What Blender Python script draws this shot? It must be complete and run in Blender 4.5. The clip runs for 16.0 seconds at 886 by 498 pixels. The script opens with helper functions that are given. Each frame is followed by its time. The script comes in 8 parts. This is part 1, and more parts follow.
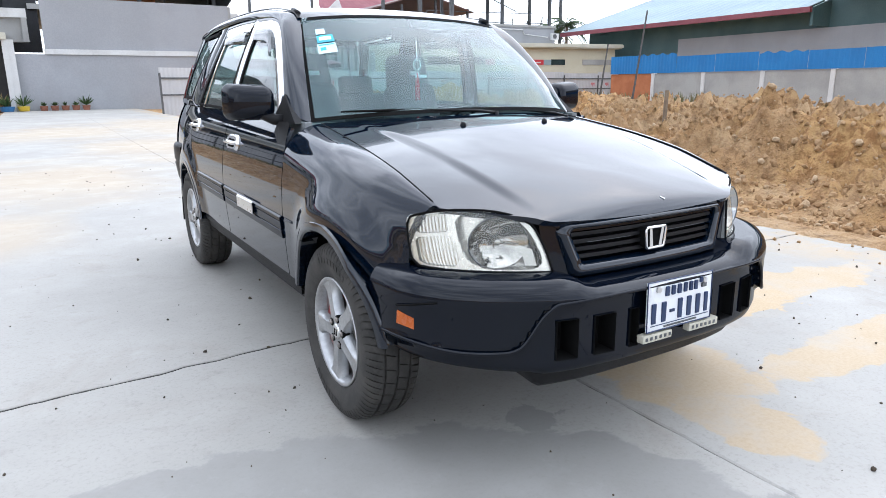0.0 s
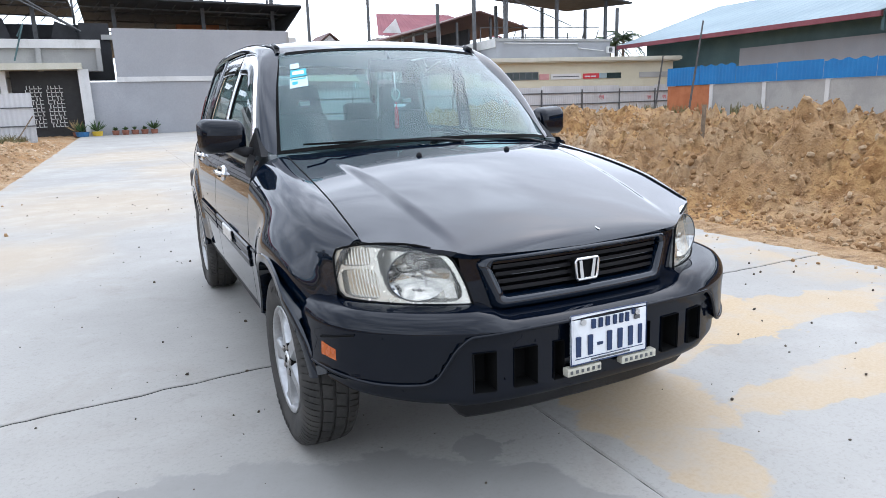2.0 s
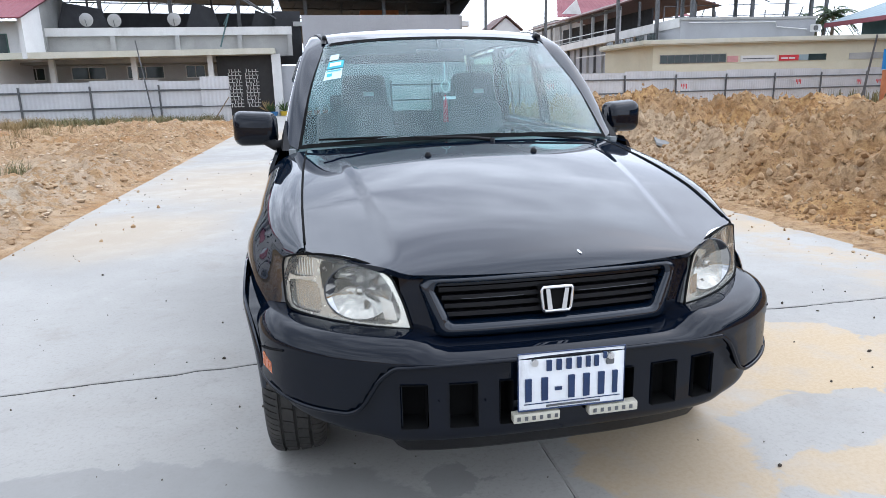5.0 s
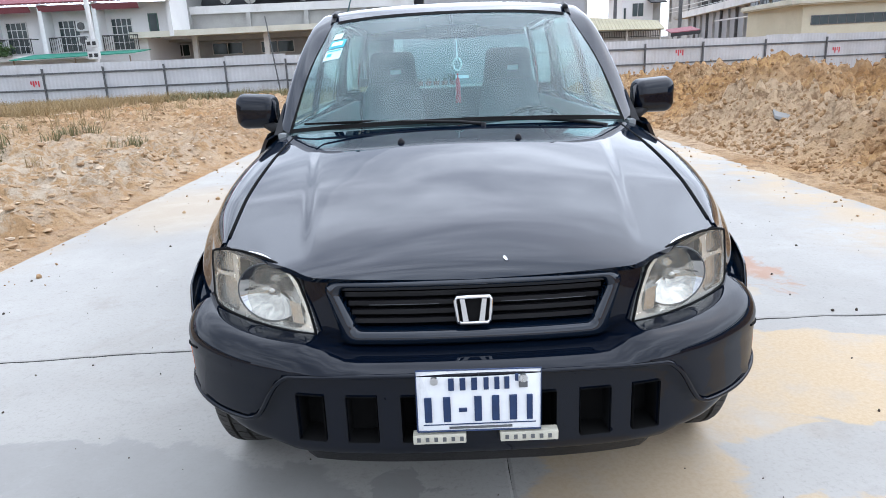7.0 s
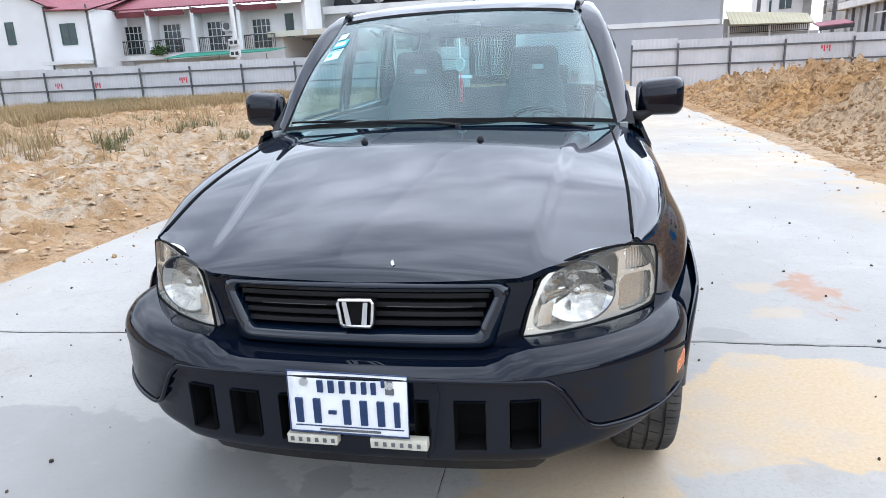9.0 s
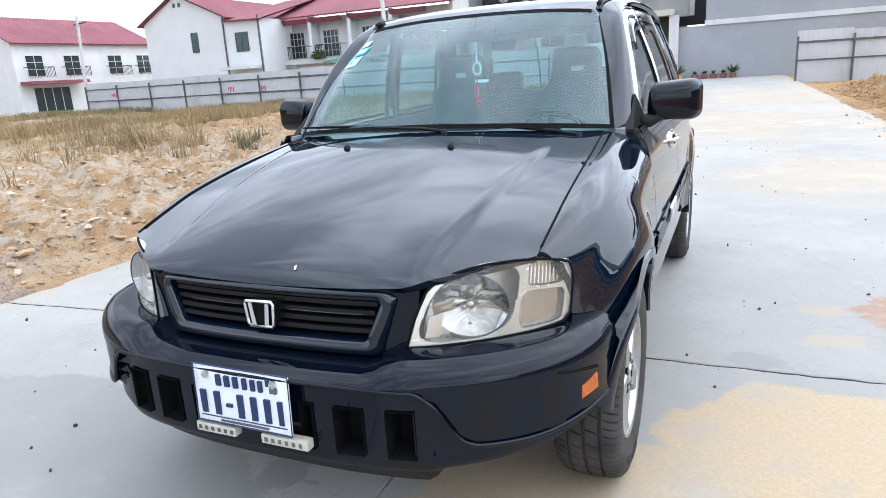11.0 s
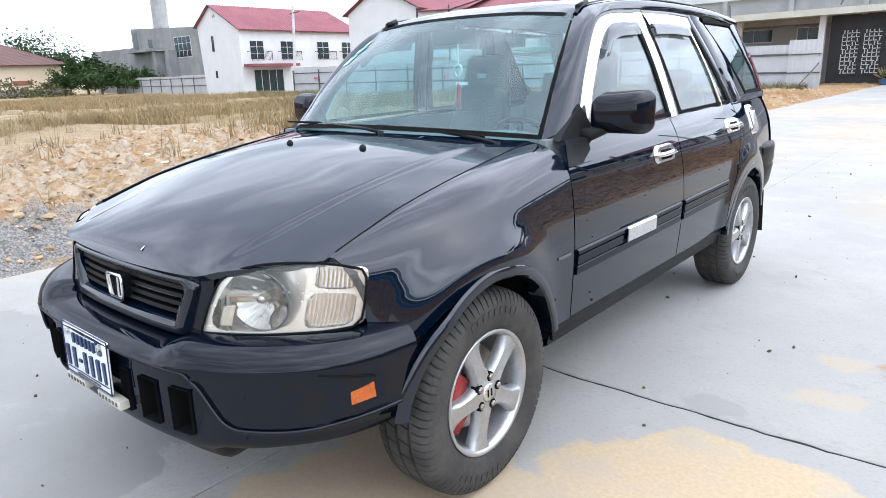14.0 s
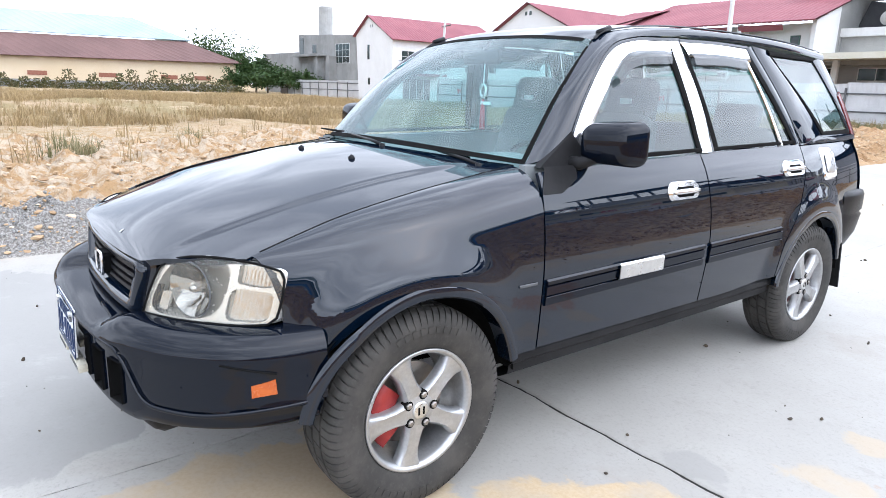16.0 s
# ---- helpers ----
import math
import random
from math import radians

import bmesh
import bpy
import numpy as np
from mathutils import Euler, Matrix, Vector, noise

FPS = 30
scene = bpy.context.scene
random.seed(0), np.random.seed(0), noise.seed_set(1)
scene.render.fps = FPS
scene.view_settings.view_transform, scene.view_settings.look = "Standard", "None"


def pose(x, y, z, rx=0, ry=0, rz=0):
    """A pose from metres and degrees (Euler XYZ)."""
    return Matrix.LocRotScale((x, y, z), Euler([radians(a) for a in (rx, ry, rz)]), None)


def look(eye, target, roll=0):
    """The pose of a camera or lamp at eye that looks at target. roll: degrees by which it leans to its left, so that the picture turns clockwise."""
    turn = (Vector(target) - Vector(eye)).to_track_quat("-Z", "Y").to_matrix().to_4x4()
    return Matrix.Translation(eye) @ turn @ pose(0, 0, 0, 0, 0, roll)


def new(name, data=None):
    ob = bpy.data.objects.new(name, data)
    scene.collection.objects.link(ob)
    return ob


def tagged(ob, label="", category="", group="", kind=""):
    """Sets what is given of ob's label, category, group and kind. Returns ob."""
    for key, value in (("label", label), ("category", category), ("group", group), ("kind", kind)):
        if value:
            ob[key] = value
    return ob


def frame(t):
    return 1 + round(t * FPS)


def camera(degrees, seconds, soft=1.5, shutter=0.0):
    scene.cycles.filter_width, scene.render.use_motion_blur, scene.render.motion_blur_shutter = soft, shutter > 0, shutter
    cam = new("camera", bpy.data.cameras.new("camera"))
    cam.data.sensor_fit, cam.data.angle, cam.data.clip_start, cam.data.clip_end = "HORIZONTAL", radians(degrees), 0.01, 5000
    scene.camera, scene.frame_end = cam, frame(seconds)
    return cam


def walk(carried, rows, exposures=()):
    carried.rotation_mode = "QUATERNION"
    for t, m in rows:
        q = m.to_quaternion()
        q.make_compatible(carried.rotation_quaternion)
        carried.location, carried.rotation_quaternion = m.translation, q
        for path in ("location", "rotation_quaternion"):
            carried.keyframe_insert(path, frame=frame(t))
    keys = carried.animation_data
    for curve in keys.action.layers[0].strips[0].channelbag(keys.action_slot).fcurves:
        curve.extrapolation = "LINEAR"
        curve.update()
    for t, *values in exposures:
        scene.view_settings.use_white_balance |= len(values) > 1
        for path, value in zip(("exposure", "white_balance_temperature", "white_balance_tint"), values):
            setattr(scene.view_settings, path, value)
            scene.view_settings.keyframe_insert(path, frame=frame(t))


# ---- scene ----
cam = camera(68.0, 16.0, soft=0.85)
EXPOSURES = [(0.0, 0.79, 5810, 11), (1.5, 0.61, 5760, 11), (3.5, 0.62, 5710, 11), (5.0, 0.61, 5710, 11), (7.5, 0.79, 5710, 11), (9.0, 0.84, 5710, 11), (11.5, 0.81, 5710, 10), (12.5, 0.83, 5710, 10), (14.0, 0.93, 5760, 11), (15.0, 0.97, 5810, 12), (16.0, 1.12, 5810, 12)]
PATH = [
    (0, (-1.706, -2.182, 1.219), (-0.707, -0.518, 0.737), -0.5),
    (0.5, (-1.666, -2.259, 1.214), (-0.709, -0.555, 0.79), -0.1),
    (1, (-1.586, -2.363, 1.233), (-0.682, -0.625, 0.825), 0.3),
    (1.5, (-1.483, -2.415, 1.264), (-0.564, -0.691, 0.837), -0.8),
    (2, (-1.343, -2.407, 1.272), (-0.496, -0.648, 0.839), -1.9),
    (2.5, (-1.197, -2.389, 1.277), (-0.442, -0.593, 0.825), -2.3),
    (3, (-1.14, -2.405, 1.285), (-0.431, -0.591, 0.83), -3.1),
    (3.5, (-1.047, -2.471, 1.291), (-0.395, -0.633, 0.847), -2.8),
    (4, (-0.958, -2.504, 1.294), (-0.378, -0.649, 0.821), -2.0),
    (4.5, (-0.811, -2.441, 1.3), (-0.354, -0.547, 0.85), -2.2),
    (5, (-0.652, -2.399, 1.302), (-0.289, -0.488, 0.835), -1.5),
    (5.2, (-0.618, -2.408, 1.303), (-0.283, -0.495, 0.827), -3.0),
    (7.3, (-0.008, -2.271, 1.329), (-0.045, -0.347, 0.785), -2.6),
    (7.5, (0.025, -2.267, 1.322), (-0.014, -0.343, 0.778), -3.3),
    (8, (0.164, -2.316, 1.313), (0.024, -0.391, 0.786), -2.6),
    (8.5, (0.356, -2.328, 1.325), (0.113, -0.417, 0.786), -3.4),
    (9, (0.513, -2.21, 1.317), (0.138, -0.319, 0.783), -2.5),
    (9.2, (0.596, -2.193, 1.318), (0.148, -0.321, 0.777), -2.2),
    (11.3, (1.234, -2.006, 1.31), (0.391, -0.271, 0.784), -3.1),
    (11.5, (1.32, -1.998, 1.307), (0.444, -0.284, 0.764), -3.1),
    (12, (1.487, -1.979, 1.295), (0.51, -0.325, 0.74), -6.9),
    (12.5, (1.662, -1.964, 1.319), (0.599, -0.358, 0.784), -3.1),
    (13, (1.737, -1.822, 1.317), (0.567, -0.281, 0.81), -4.6),
    (13.5, (1.862, -1.578, 1.319), (0.626, -0.096, 0.794), -0.4),
    (14, (1.972, -1.531, 1.314), (0.72, -0.058, 0.799), -1.8),
    (14.5, (2.116, -1.482, 1.314), (0.727, -0.133, 0.814), -0.3),
    (15, (2.248, -1.393, 1.346), (0.863, -0.026, 0.881), 0.6),
    (15.5, (2.311, -1.27, 1.348), (0.844, 0.008, 0.885), -0.6),
    (16, (2.379, -1.129, 1.325), (0.847, 0.066, 0.853), 1.8),
]
walk(cam, [(t, look(eye, target, roll)) for t, eye, target, roll in PATH], EXPOSURES)

# ---- sky and sun: a bright, thinly clouded day ----
SUN_AZ, SUN_EL = 62.0, 50.0   # compass degrees from +y clockwise, degrees up
world = bpy.data.worlds.new("sky")
scene.world = world
world.use_nodes = True
wn, wl = world.node_tree.nodes, world.node_tree.links
wn.clear()
sky = wn.new("ShaderNodeTexSky")
sky.sky_type, sky.sun_disc = "NISHITA", False
sky.sun_elevation, sky.sun_rotation = radians(SUN_EL), radians(SUN_AZ)
sky.dust_density = 3.0
sky_hue = wn.new("ShaderNodeHueSaturation")
sky_hue.inputs["Saturation"].default_value = 0.75
sky_hue.inputs["Value"].default_value = 0.11
wl.new(sky.outputs[0], sky_hue.inputs["Color"])
w_co = wn.new("ShaderNodeTexCoord")
w_map = wn.new("ShaderNodeMapping")
w_map.inputs["Scale"].default_value = (1.0, 1.0, 3.2)
wl.new(w_co.outputs["Generated"], w_map.inputs["Vector"])
w_noise = wn.new("ShaderNodeTexNoise")
w_noise.inputs["Scale"].default_value = 2.3
w_noise.inputs["Detail"].default_value = 7.0
w_noise.inputs["Roughness"].default_value = 0.55
w_noise.inputs["Distortion"].default_value = 0.4
wl.new(w_map.outputs[0], w_noise.inputs["Vector"])
w_ramp = wn.new("ShaderNodeMapRange")
w_ramp.inputs["From Min"].default_value, w_ramp.inputs["From Max"].default_value = 0.36, 0.62
w_ramp.inputs["To Min"].default_value, w_ramp.inputs["To Max"].default_value = 0.7, 1.0
wl.new(w_noise.outputs["Fac"], w_ramp.inputs["Value"])
w_shade = wn.new("ShaderNodeMapRange")
w_shade.inputs["From Min"].default_value, w_shade.inputs["From Max"].default_value = 0.4, 0.75
w_shade.inputs["To Min"].default_value, w_shade.inputs["To Max"].default_value = 0.66, 1.32
wl.new(w_noise.outputs["Fac"], w_shade.inputs["Value"])
w_cloud = wn.new("ShaderNodeMix")
w_cloud.data_type, w_cloud.blend_type = "RGBA", "MULTIPLY"
w_cloud.inputs["Factor"].default_value = 1.0
w_cloud.inputs["A"].default_value = (0.955, 0.975, 1.0, 1)
wl.new(w_shade.outputs[0], w_cloud.inputs["B"])
w_mix = wn.new("ShaderNodeMix")
w_mix.data_type = "RGBA"
wl.new(w_ramp.outputs[0], w_mix.inputs["Factor"])
wl.new(sky_hue.outputs[0], w_mix.inputs["A"])
wl.new(w_cloud.outputs["Result"], w_mix.inputs["B"])
w_bg = wn.new("ShaderNodeBackground")
w_bg.inputs["Strength"].default_value = 1.25
# thin bright cloud, glowing round the veiled sun
sun_dir = Vector((math.sin(radians(SUN_AZ)) * math.cos(radians(SUN_EL)), math.cos(radians(SUN_AZ)) * math.cos(radians(SUN_EL)), math.sin(radians(SUN_EL))))
w_dot = wn.new("ShaderNodeVectorMath")
w_dot.operation = "DOT_PRODUCT"
wl.new(w_co.outputs["Generated"], w_dot.inputs[0])
w_dot.inputs[1].default_value = sun_dir
w_glow = wn.new("ShaderNodeMapRange")
w_glow.interpolation_type = "SMOOTHSTEP"
w_glow.inputs["From Min"].default_value, w_glow.inputs["From Max"].default_value = -0.2, 1.0
w_glow.inputs["To Min"].default_value, w_glow.inputs["To Max"].default_value = 1.0, 1.62
wl.new(w_dot.outputs["Value"], w_glow.inputs["Value"])
w_over = wn.new("ShaderNodeMix")
w_over.data_type, w_over.blend_type = "RGBA", "MULTIPLY"
w_over.inputs["Factor"].default_value = 1.0
wl.new(w_mix.outputs["Result"], w_over.inputs["A"])
wl.new(w_glow.outputs[0], w_over.inputs["B"])
wl.new(w_over.outputs["Result"], w_bg.inputs["Color"])
w_out = wn.new("ShaderNodeOutputWorld")
wl.new(w_bg.outputs[0], w_out.inputs[0])
sun_data = bpy.data.lights.new("sun", "SUN")
sun_data.energy, sun_data.angle, sun_data.color = 0.5, radians(110), (1.0, 0.96, 0.9)
sun = new("sun", sun_data)
sun.matrix_basis = look(tuple(sun_dir * 60), (0, 0, 0))


# ---- mesh and material helpers ----
class Geo:
    """Vertices and faces of one mesh, gathered piece by piece."""

    def __init__(self):
        self.v, self.f = [], []

    def add(self, verts, faces):
        n = len(self.v)
        self.v.extend(tuple(p) for p in verts)
        self.f.extend(tuple(i + n for i in q) for q in faces)
        return self

    def box(self, x0, x1, y0, y1, z0, z1):
        return self.fbox((0, 0), (1, 0), x0, x1, -y1, -y0, z0, z1)

    def fbox(self, o, u, u0, u1, n0, n1, z0, z1):
        """A box in a wall's frame: u along it, n out of it (to the right of u)."""
        n = (u[1], -u[0])
        p = [(o[0] + u[0] * a + n[0] * b, o[1] + u[1] * a + n[1] * b, c) for c in (z0, z1) for a, b in ((u0, n1), (u1, n1), (u1, n0), (u0, n0))]
        return self.add(p, [(3, 2, 1, 0), (4, 5, 6, 7), (0, 1, 5, 4), (1, 2, 6, 5), (2, 3, 7, 6), (3, 0, 4, 7)])

    def tube(self, path, r, n=8, cap=True):
        """A round bar along a list of points; r one radius or one a point."""
        path = [Vector(p) for p in path]
        rs = r if isinstance(r, (list, tuple)) else [r] * len(path)
        verts, faces, side = [], [], None
        for i, p in enumerate(path):
            d = (path[min(i + 1, len(path) - 1)] - path[max(i - 1, 0)]).normalized()
            if side is None:
                side = d.orthogonal().normalized()
            side = (side - d * side.dot(d)).normalized()
            up = d.cross(side)
            for k in range(n):
                a = 2 * math.pi * k / n
                verts.append(p + (side * math.cos(a) + up * math.sin(a)) * rs[i])
            if i:
                b = (i - 1) * n
                faces += [(b + k, b + (k + 1) % n, b + n + (k + 1) % n, b + n + k) for k in range(n)]
        if cap:
            faces += [tuple(reversed(range(n))), tuple(range(len(verts) - n, len(verts)))]
        return self.add(verts, faces)

    def slab(self, pts, t):
        """A flat polygon of points, thickened by the vector t."""
        t, n = Vector(t), len(pts)
        verts = [Vector(p) for p in pts] + [Vector(p) + t for p in pts]
        return self.add(verts, [tuple(reversed(range(n))), tuple(range(n, 2 * n))] + [(i, (i + 1) % n, n + (i + 1) % n, n + i) for i in range(n)])

    def grid(self, pts):
        """A sheet from rows of points."""
        h, w = len(pts), len(pts[0])
        return self.add([p for row in pts for p in row], [(i * w + j, i * w + j + 1, (i + 1) * w + j + 1, (i + 1) * w + j) for i in range(h - 1) for j in range(w - 1)])

    def mesh(self, name, smooth=False):
        me = bpy.data.meshes.new(name)
        me.from_pydata(self.v, [], self.f)
        if smooth:
            me.polygons.foreach_set("use_smooth", [True] * len(me.polygons))
        me.update()
        return me


def thing(name, at, label, category, group="", kind=""):
    ob = new(name)
    ob.location = at
    return tagged(ob, label, category, group, kind)


def part(name, geo, material, parent=None, label="", smooth=False):
    """Links geometry, in world coordinates, as one mesh object under its parent."""
    me = geo.mesh(name, smooth) if isinstance(geo, Geo) else geo
    if material and not me.materials:
        me.materials.append(material)
    ob = new(name, me)
    if parent:
        ob.parent = parent
        top = parent
        m = top.matrix_basis.copy()
        while top.parent:
            m = top.parent.matrix_basis @ top.matrix_parent_inverse @ m
            top = top.parent
        ob.matrix_parent_inverse = m.inverted()
    return tagged(ob, label)


def soften(ob, width, segments=2):
    """Rounds the edges of an object's mesh."""
    bm = bmesh.new()
    bm.from_mesh(ob.data)
    bmesh.ops.remove_doubles(bm, verts=bm.verts, dist=1e-5)
    edges = [e for e in bm.edges if len(e.link_faces) == 2 and e.calc_face_angle(0) > 0.5]
    bmesh.ops.bevel(bm, geom=edges, offset=width, segments=segments, profile=0.6, affect="EDGES", clamp_overlap=True)
    bm.to_mesh(ob.data)
    bm.free()
    ob.data.polygons.foreach_set("use_smooth", [True] * len(ob.data.polygons))
    ob.data.set_sharp_from_angle(angle=radians(50))
    return ob


class Nodes:
    """A short way to write a node material."""

    def __init__(self, name, rough=0.7, metal=0.0, spec=0.5):
        self.mat = bpy.data.materials.new(name)
        self.mat.use_nodes = True
        self.t = self.mat.node_tree
        self.p = next(n for n in self.t.nodes if n.type == "BSDF_PRINCIPLED")
        self.set("Roughness", rough), self.set("Metallic", metal), self.set("Specular IOR Level", spec)
        self.pos = self.t.nodes.new("ShaderNodeNewGeometry").outputs["Position"]

    def set(self, key, v):
        if hasattr(v, "links"):
            self.t.links.new(v, self.p.inputs[key])
        else:
            self.p.inputs[key].default_value = (*v, 1) if isinstance(v, tuple) and len(v) == 3 else v
        return self

    def link(self, v, socket):
        if hasattr(v, "links"):
            self.t.links.new(v, socket)
        else:
            socket.default_value = (*v, 1) if isinstance(v, tuple) and len(v) == 3 and socket.type == "RGBA" else v

    def noise(self, scale, detail=4, rough=0.6, vec=None, stretch=None, distort=0.0):
        vec = vec or self.pos
        if stretch:
            m = self.t.nodes.new("ShaderNodeMapping")
            m.inputs["Scale"].default_value = stretch
            self.t.links.new(vec, m.inputs["Vector"])
            vec = m.outputs[0]
        n = self.t.nodes.new("ShaderNodeTexNoise")
        n.inputs["Scale"].default_value, n.inputs["Detail"].default_value, n.inputs["Roughness"].default_value = scale, detail, rough
        n.inputs["Distortion"].default_value = distort
        self.t.links.new(vec, n.inputs["Vector"])
        return n.outputs["Fac"]

    def ramp(self, v, a, b, lo=0.0, hi=1.0):
        m = self.t.nodes.new("ShaderNodeMapRange")
        m.interpolation_type = "SMOOTHSTEP"
        for key, x in zip(("From Min", "From Max", "To Min", "To Max"), (a, b, lo, hi)):
            m.inputs[key].default_value = x
        self.link(v, m.inputs["Value"])
        return m.outputs[0]

    def mix(self, f, a, b, how="MIX"):
        m = self.t.nodes.new("ShaderNodeMix")
        m.data_type, m.blend_type = "RGBA", how
        self.link(f, m.inputs["Factor"]), self.link(a, m.inputs["A"]), self.link(b, m.inputs["B"])
        return m.outputs["Result"]

    def math(self, how, a, b=0.0):
        m = self.t.nodes.new("ShaderNodeMath")
        m.operation = how
        self.link(a, m.inputs[0]), self.link(b, m.inputs[1])
        return m.outputs[0]

    def axis(self, n):
        s = self.t.nodes.new("ShaderNodeSeparateXYZ")
        self.t.links.new(self.pos, s.inputs[0])
        return s.outputs[n]

    def random(self):
        return self.t.nodes.new("ShaderNodeObjectInfo").outputs["Random"]

    def island(self):
        return self.t.nodes.new("ShaderNodeNewGeometry").outputs["Random Per Island"]

    def bump(self, height, strength=0.3, distance=0.01):
        b = self.t.nodes.new("ShaderNodeBump")
        b.inputs["Strength"].default_value, b.inputs["Distance"].default_value = strength, distance
        self.link(height, b.inputs["Height"])
        self.t.links.new(b.outputs[0], self.p.inputs["Normal"])
        return self


def surface(name, a, b, scale=3.0, rough=0.7, bump=0.2, metal=0.0, spec=0.5, dirt=None, grain=40.0):
    """A plain worn surface: two shades at a large scale, grain and relief at a small one."""
    n = Nodes(name, rough, metal, spec)
    big, fine = n.noise(scale, 5), n.noise(grain, 3)
    col = n.mix(n.ramp(big, 0.35, 0.65), a, b)
    col = n.mix(n.ramp(fine, 0.3, 0.7, 0.0, 0.25), col, tuple(0.7 * c for c in a))
    if dirt:
        col = n.mix(n.ramp(n.noise(scale * 0.6, 6, 0.7, stretch=(1, 1, 0.35)), 0.52, 0.75, 0.0, 0.7), col, dirt)
    n.set("Base Color", col).set("Roughness", n.ramp(fine, 0.2, 0.8, rough - 0.06, min(1.0, rough + 0.08)))
    if bump:
        n.bump(fine, bump, 0.5 / grain)
    return n.mat


def gnoise(x, y, seed=0):
    """Smooth value noise on the plane, -1 to 1, for arrays."""
    xi, yi = np.floor(x).astype(np.int64), np.floor(y).astype(np.int64)
    fx, fy = x - xi, y - yi
    fx, fy = fx * fx * fx * (fx * (fx * 6 - 15) + 10), fy * fy * fy * (fy * (fy * 6 - 15) + 10)

    def h(a, b):
        n = (a * 374761393 + b * 668265263 + seed * 974634757) & 0x7FFFFFFF
        n = ((n ^ (n >> 13)) * 1274126177) & 0x7FFFFFFF
        return ((n ^ (n >> 16)) & 0xFFFF) / 32767.5 - 1.0

    return (h(xi, yi) * (1 - fx) + h(xi + 1, yi) * fx) * (1 - fy) + (h(xi, yi + 1) * (1 - fx) + h(xi + 1, yi + 1) * fx) * fy


def fbm(x, y, octaves=5, seed=0, gain=0.5):
    out, amp, k = 0.0, 1.0, 1.0
    for i in range(octaves):
        out = out + amp * gnoise(x * k + 17.3 * i, y * k - 9.1 * i, seed + i)
        amp, k = amp * gain, k * 2.03
    return out


def step(v, a, b):
    s = np.clip((v - a) / (b - a), 0, 1)
    return s * s * (3 - 2 * s)

# ---- materials of the place ----
def concrete_material():
    n = Nodes("poured_concrete", 0.75, 0, 0.35)
    x, y = n.axis(0), n.axis(1)
    cloud, mid, fine = n.noise(0.35, 5), n.noise(2.2, 7, 0.65), n.noise(60, 4, 0.7)
    col = n.mix(n.ramp(cloud, 0.35, 0.65), (0.284, 0.272, 0.249), (0.346, 0.332, 0.305))
    col = n.mix(n.ramp(mid, 0.45, 0.72, 0, 0.45), col, (0.355, 0.346, 0.326))
    col = n.mix(n.ramp(n.noise(1.1, 8, 0.7, distort=0.8), 0.54, 0.7, 0, 0.4), col, (0.257, 0.228, 0.191))
    col = n.mix(n.ramp(n.noise(7.0, 6, 0.7), 0.56, 0.72, 0, 0.35), col, (0.225, 0.209, 0.183))
    col = n.mix(n.ramp(n.noise(24, 5, 0.75), 0.55, 0.68, 0, 0.35), col, (0.210, 0.194, 0.173))
    col = n.mix(n.ramp(fine, 0.48, 0.75, 0, 0.4), col, (0.203, 0.190, 0.176))

    def blot(cx, cy, rx, ry, rag=0.7, scale=1.6):
        dx, dy = n.math("DIVIDE", n.math("SUBTRACT", x, cx), rx), n.math("DIVIDE", n.math("SUBTRACT", y, cy), ry)
        d = n.math("SQRT", n.math("ADD", n.math("MULTIPLY", dx, dx), n.math("MULTIPLY", dy, dy)))
        rough_edge = n.math("MULTIPLY", n.math("SUBTRACT", n.noise(scale, 6, 0.6, distort=0.6), 0.5), rag * 3.0)
        return n.math("ADD", d, rough_edge)

    sand = (0.395, 0.295, 0.174)
    mask = n.ramp(blot(1.52, 0.26, 0.58, 0.47, 0.35, 2.4), 0.96, 1.04, 1, 0)
    for b in ((0.55, -0.38, 0.36, 0.36), (0.75, -0.08, 0.55, 0.22), (2.05, 0.12, 0.45, 0.24), (1.7, -0.68, 1.15, 0.17), (0.40, -0.85, 0.20, 0.26), (2.5, 0.05, 0.5, 0.2), (1.5, -1.35, 0.7, 0.12)):
        mask = n.math("MAXIMUM", mask, n.ramp(blot(*b, rag=0.6, scale=3.0), 0.90, 1.06, 0.85, 0))
    mask = n.math("MULTIPLY", mask, n.ramp(blot(1.32, -0.27, 0.40, 0.13, 0.5, 3.0), 0.92, 1.05, 0.08, 1))
    for b in ((1.55, 1.28, 0.14, 0.10), (1.60, 1.68, 0.12, 0.10)):
        mask = n.math("MAXIMUM", mask, n.ramp(blot(*b, rag=0.9, scale=5.0), 0.7, 1.1, 0.5, 0))
    mask = n.math("MULTIPLY", mask, n.ramp(mid, 0.28, 0.55, 0.4, 0.95))
    for b in ((-1.8, 8.5, 1.6, 2.6), (1.2, 13.0, 2.2, 4.0), (-2.6, 4.6, 0.9, 1.1), (1.8, 22.0, 2.4, 6.0), (-1.0, 20.0, 2.2, 4.0), (2.2, 6.2, 1.2, 1.4)):
        mask = n.math("MAXIMUM", mask, n.ramp(blot(*b, rag=0.7, scale=0.4), 0.3, 1.5, 0.48, 0))
    rim = n.ramp(n.math("ABSOLUTE", n.math("ADD", x, n.math("MULTIPLY", n.noise(0.8, 4), 0.5))), 2.6, 3.7, 0, 0.75)
    mask = n.math("MAXIMUM", mask, n.math("MULTIPLY", rim, n.ramp(n.noise(1.1, 6, 0.7), 0.42, 0.6)))
    col = n.mix(mask, col, n.mix(n.ramp(fine, 0.3, 0.7), sand, (0.451, 0.350, 0.227)))
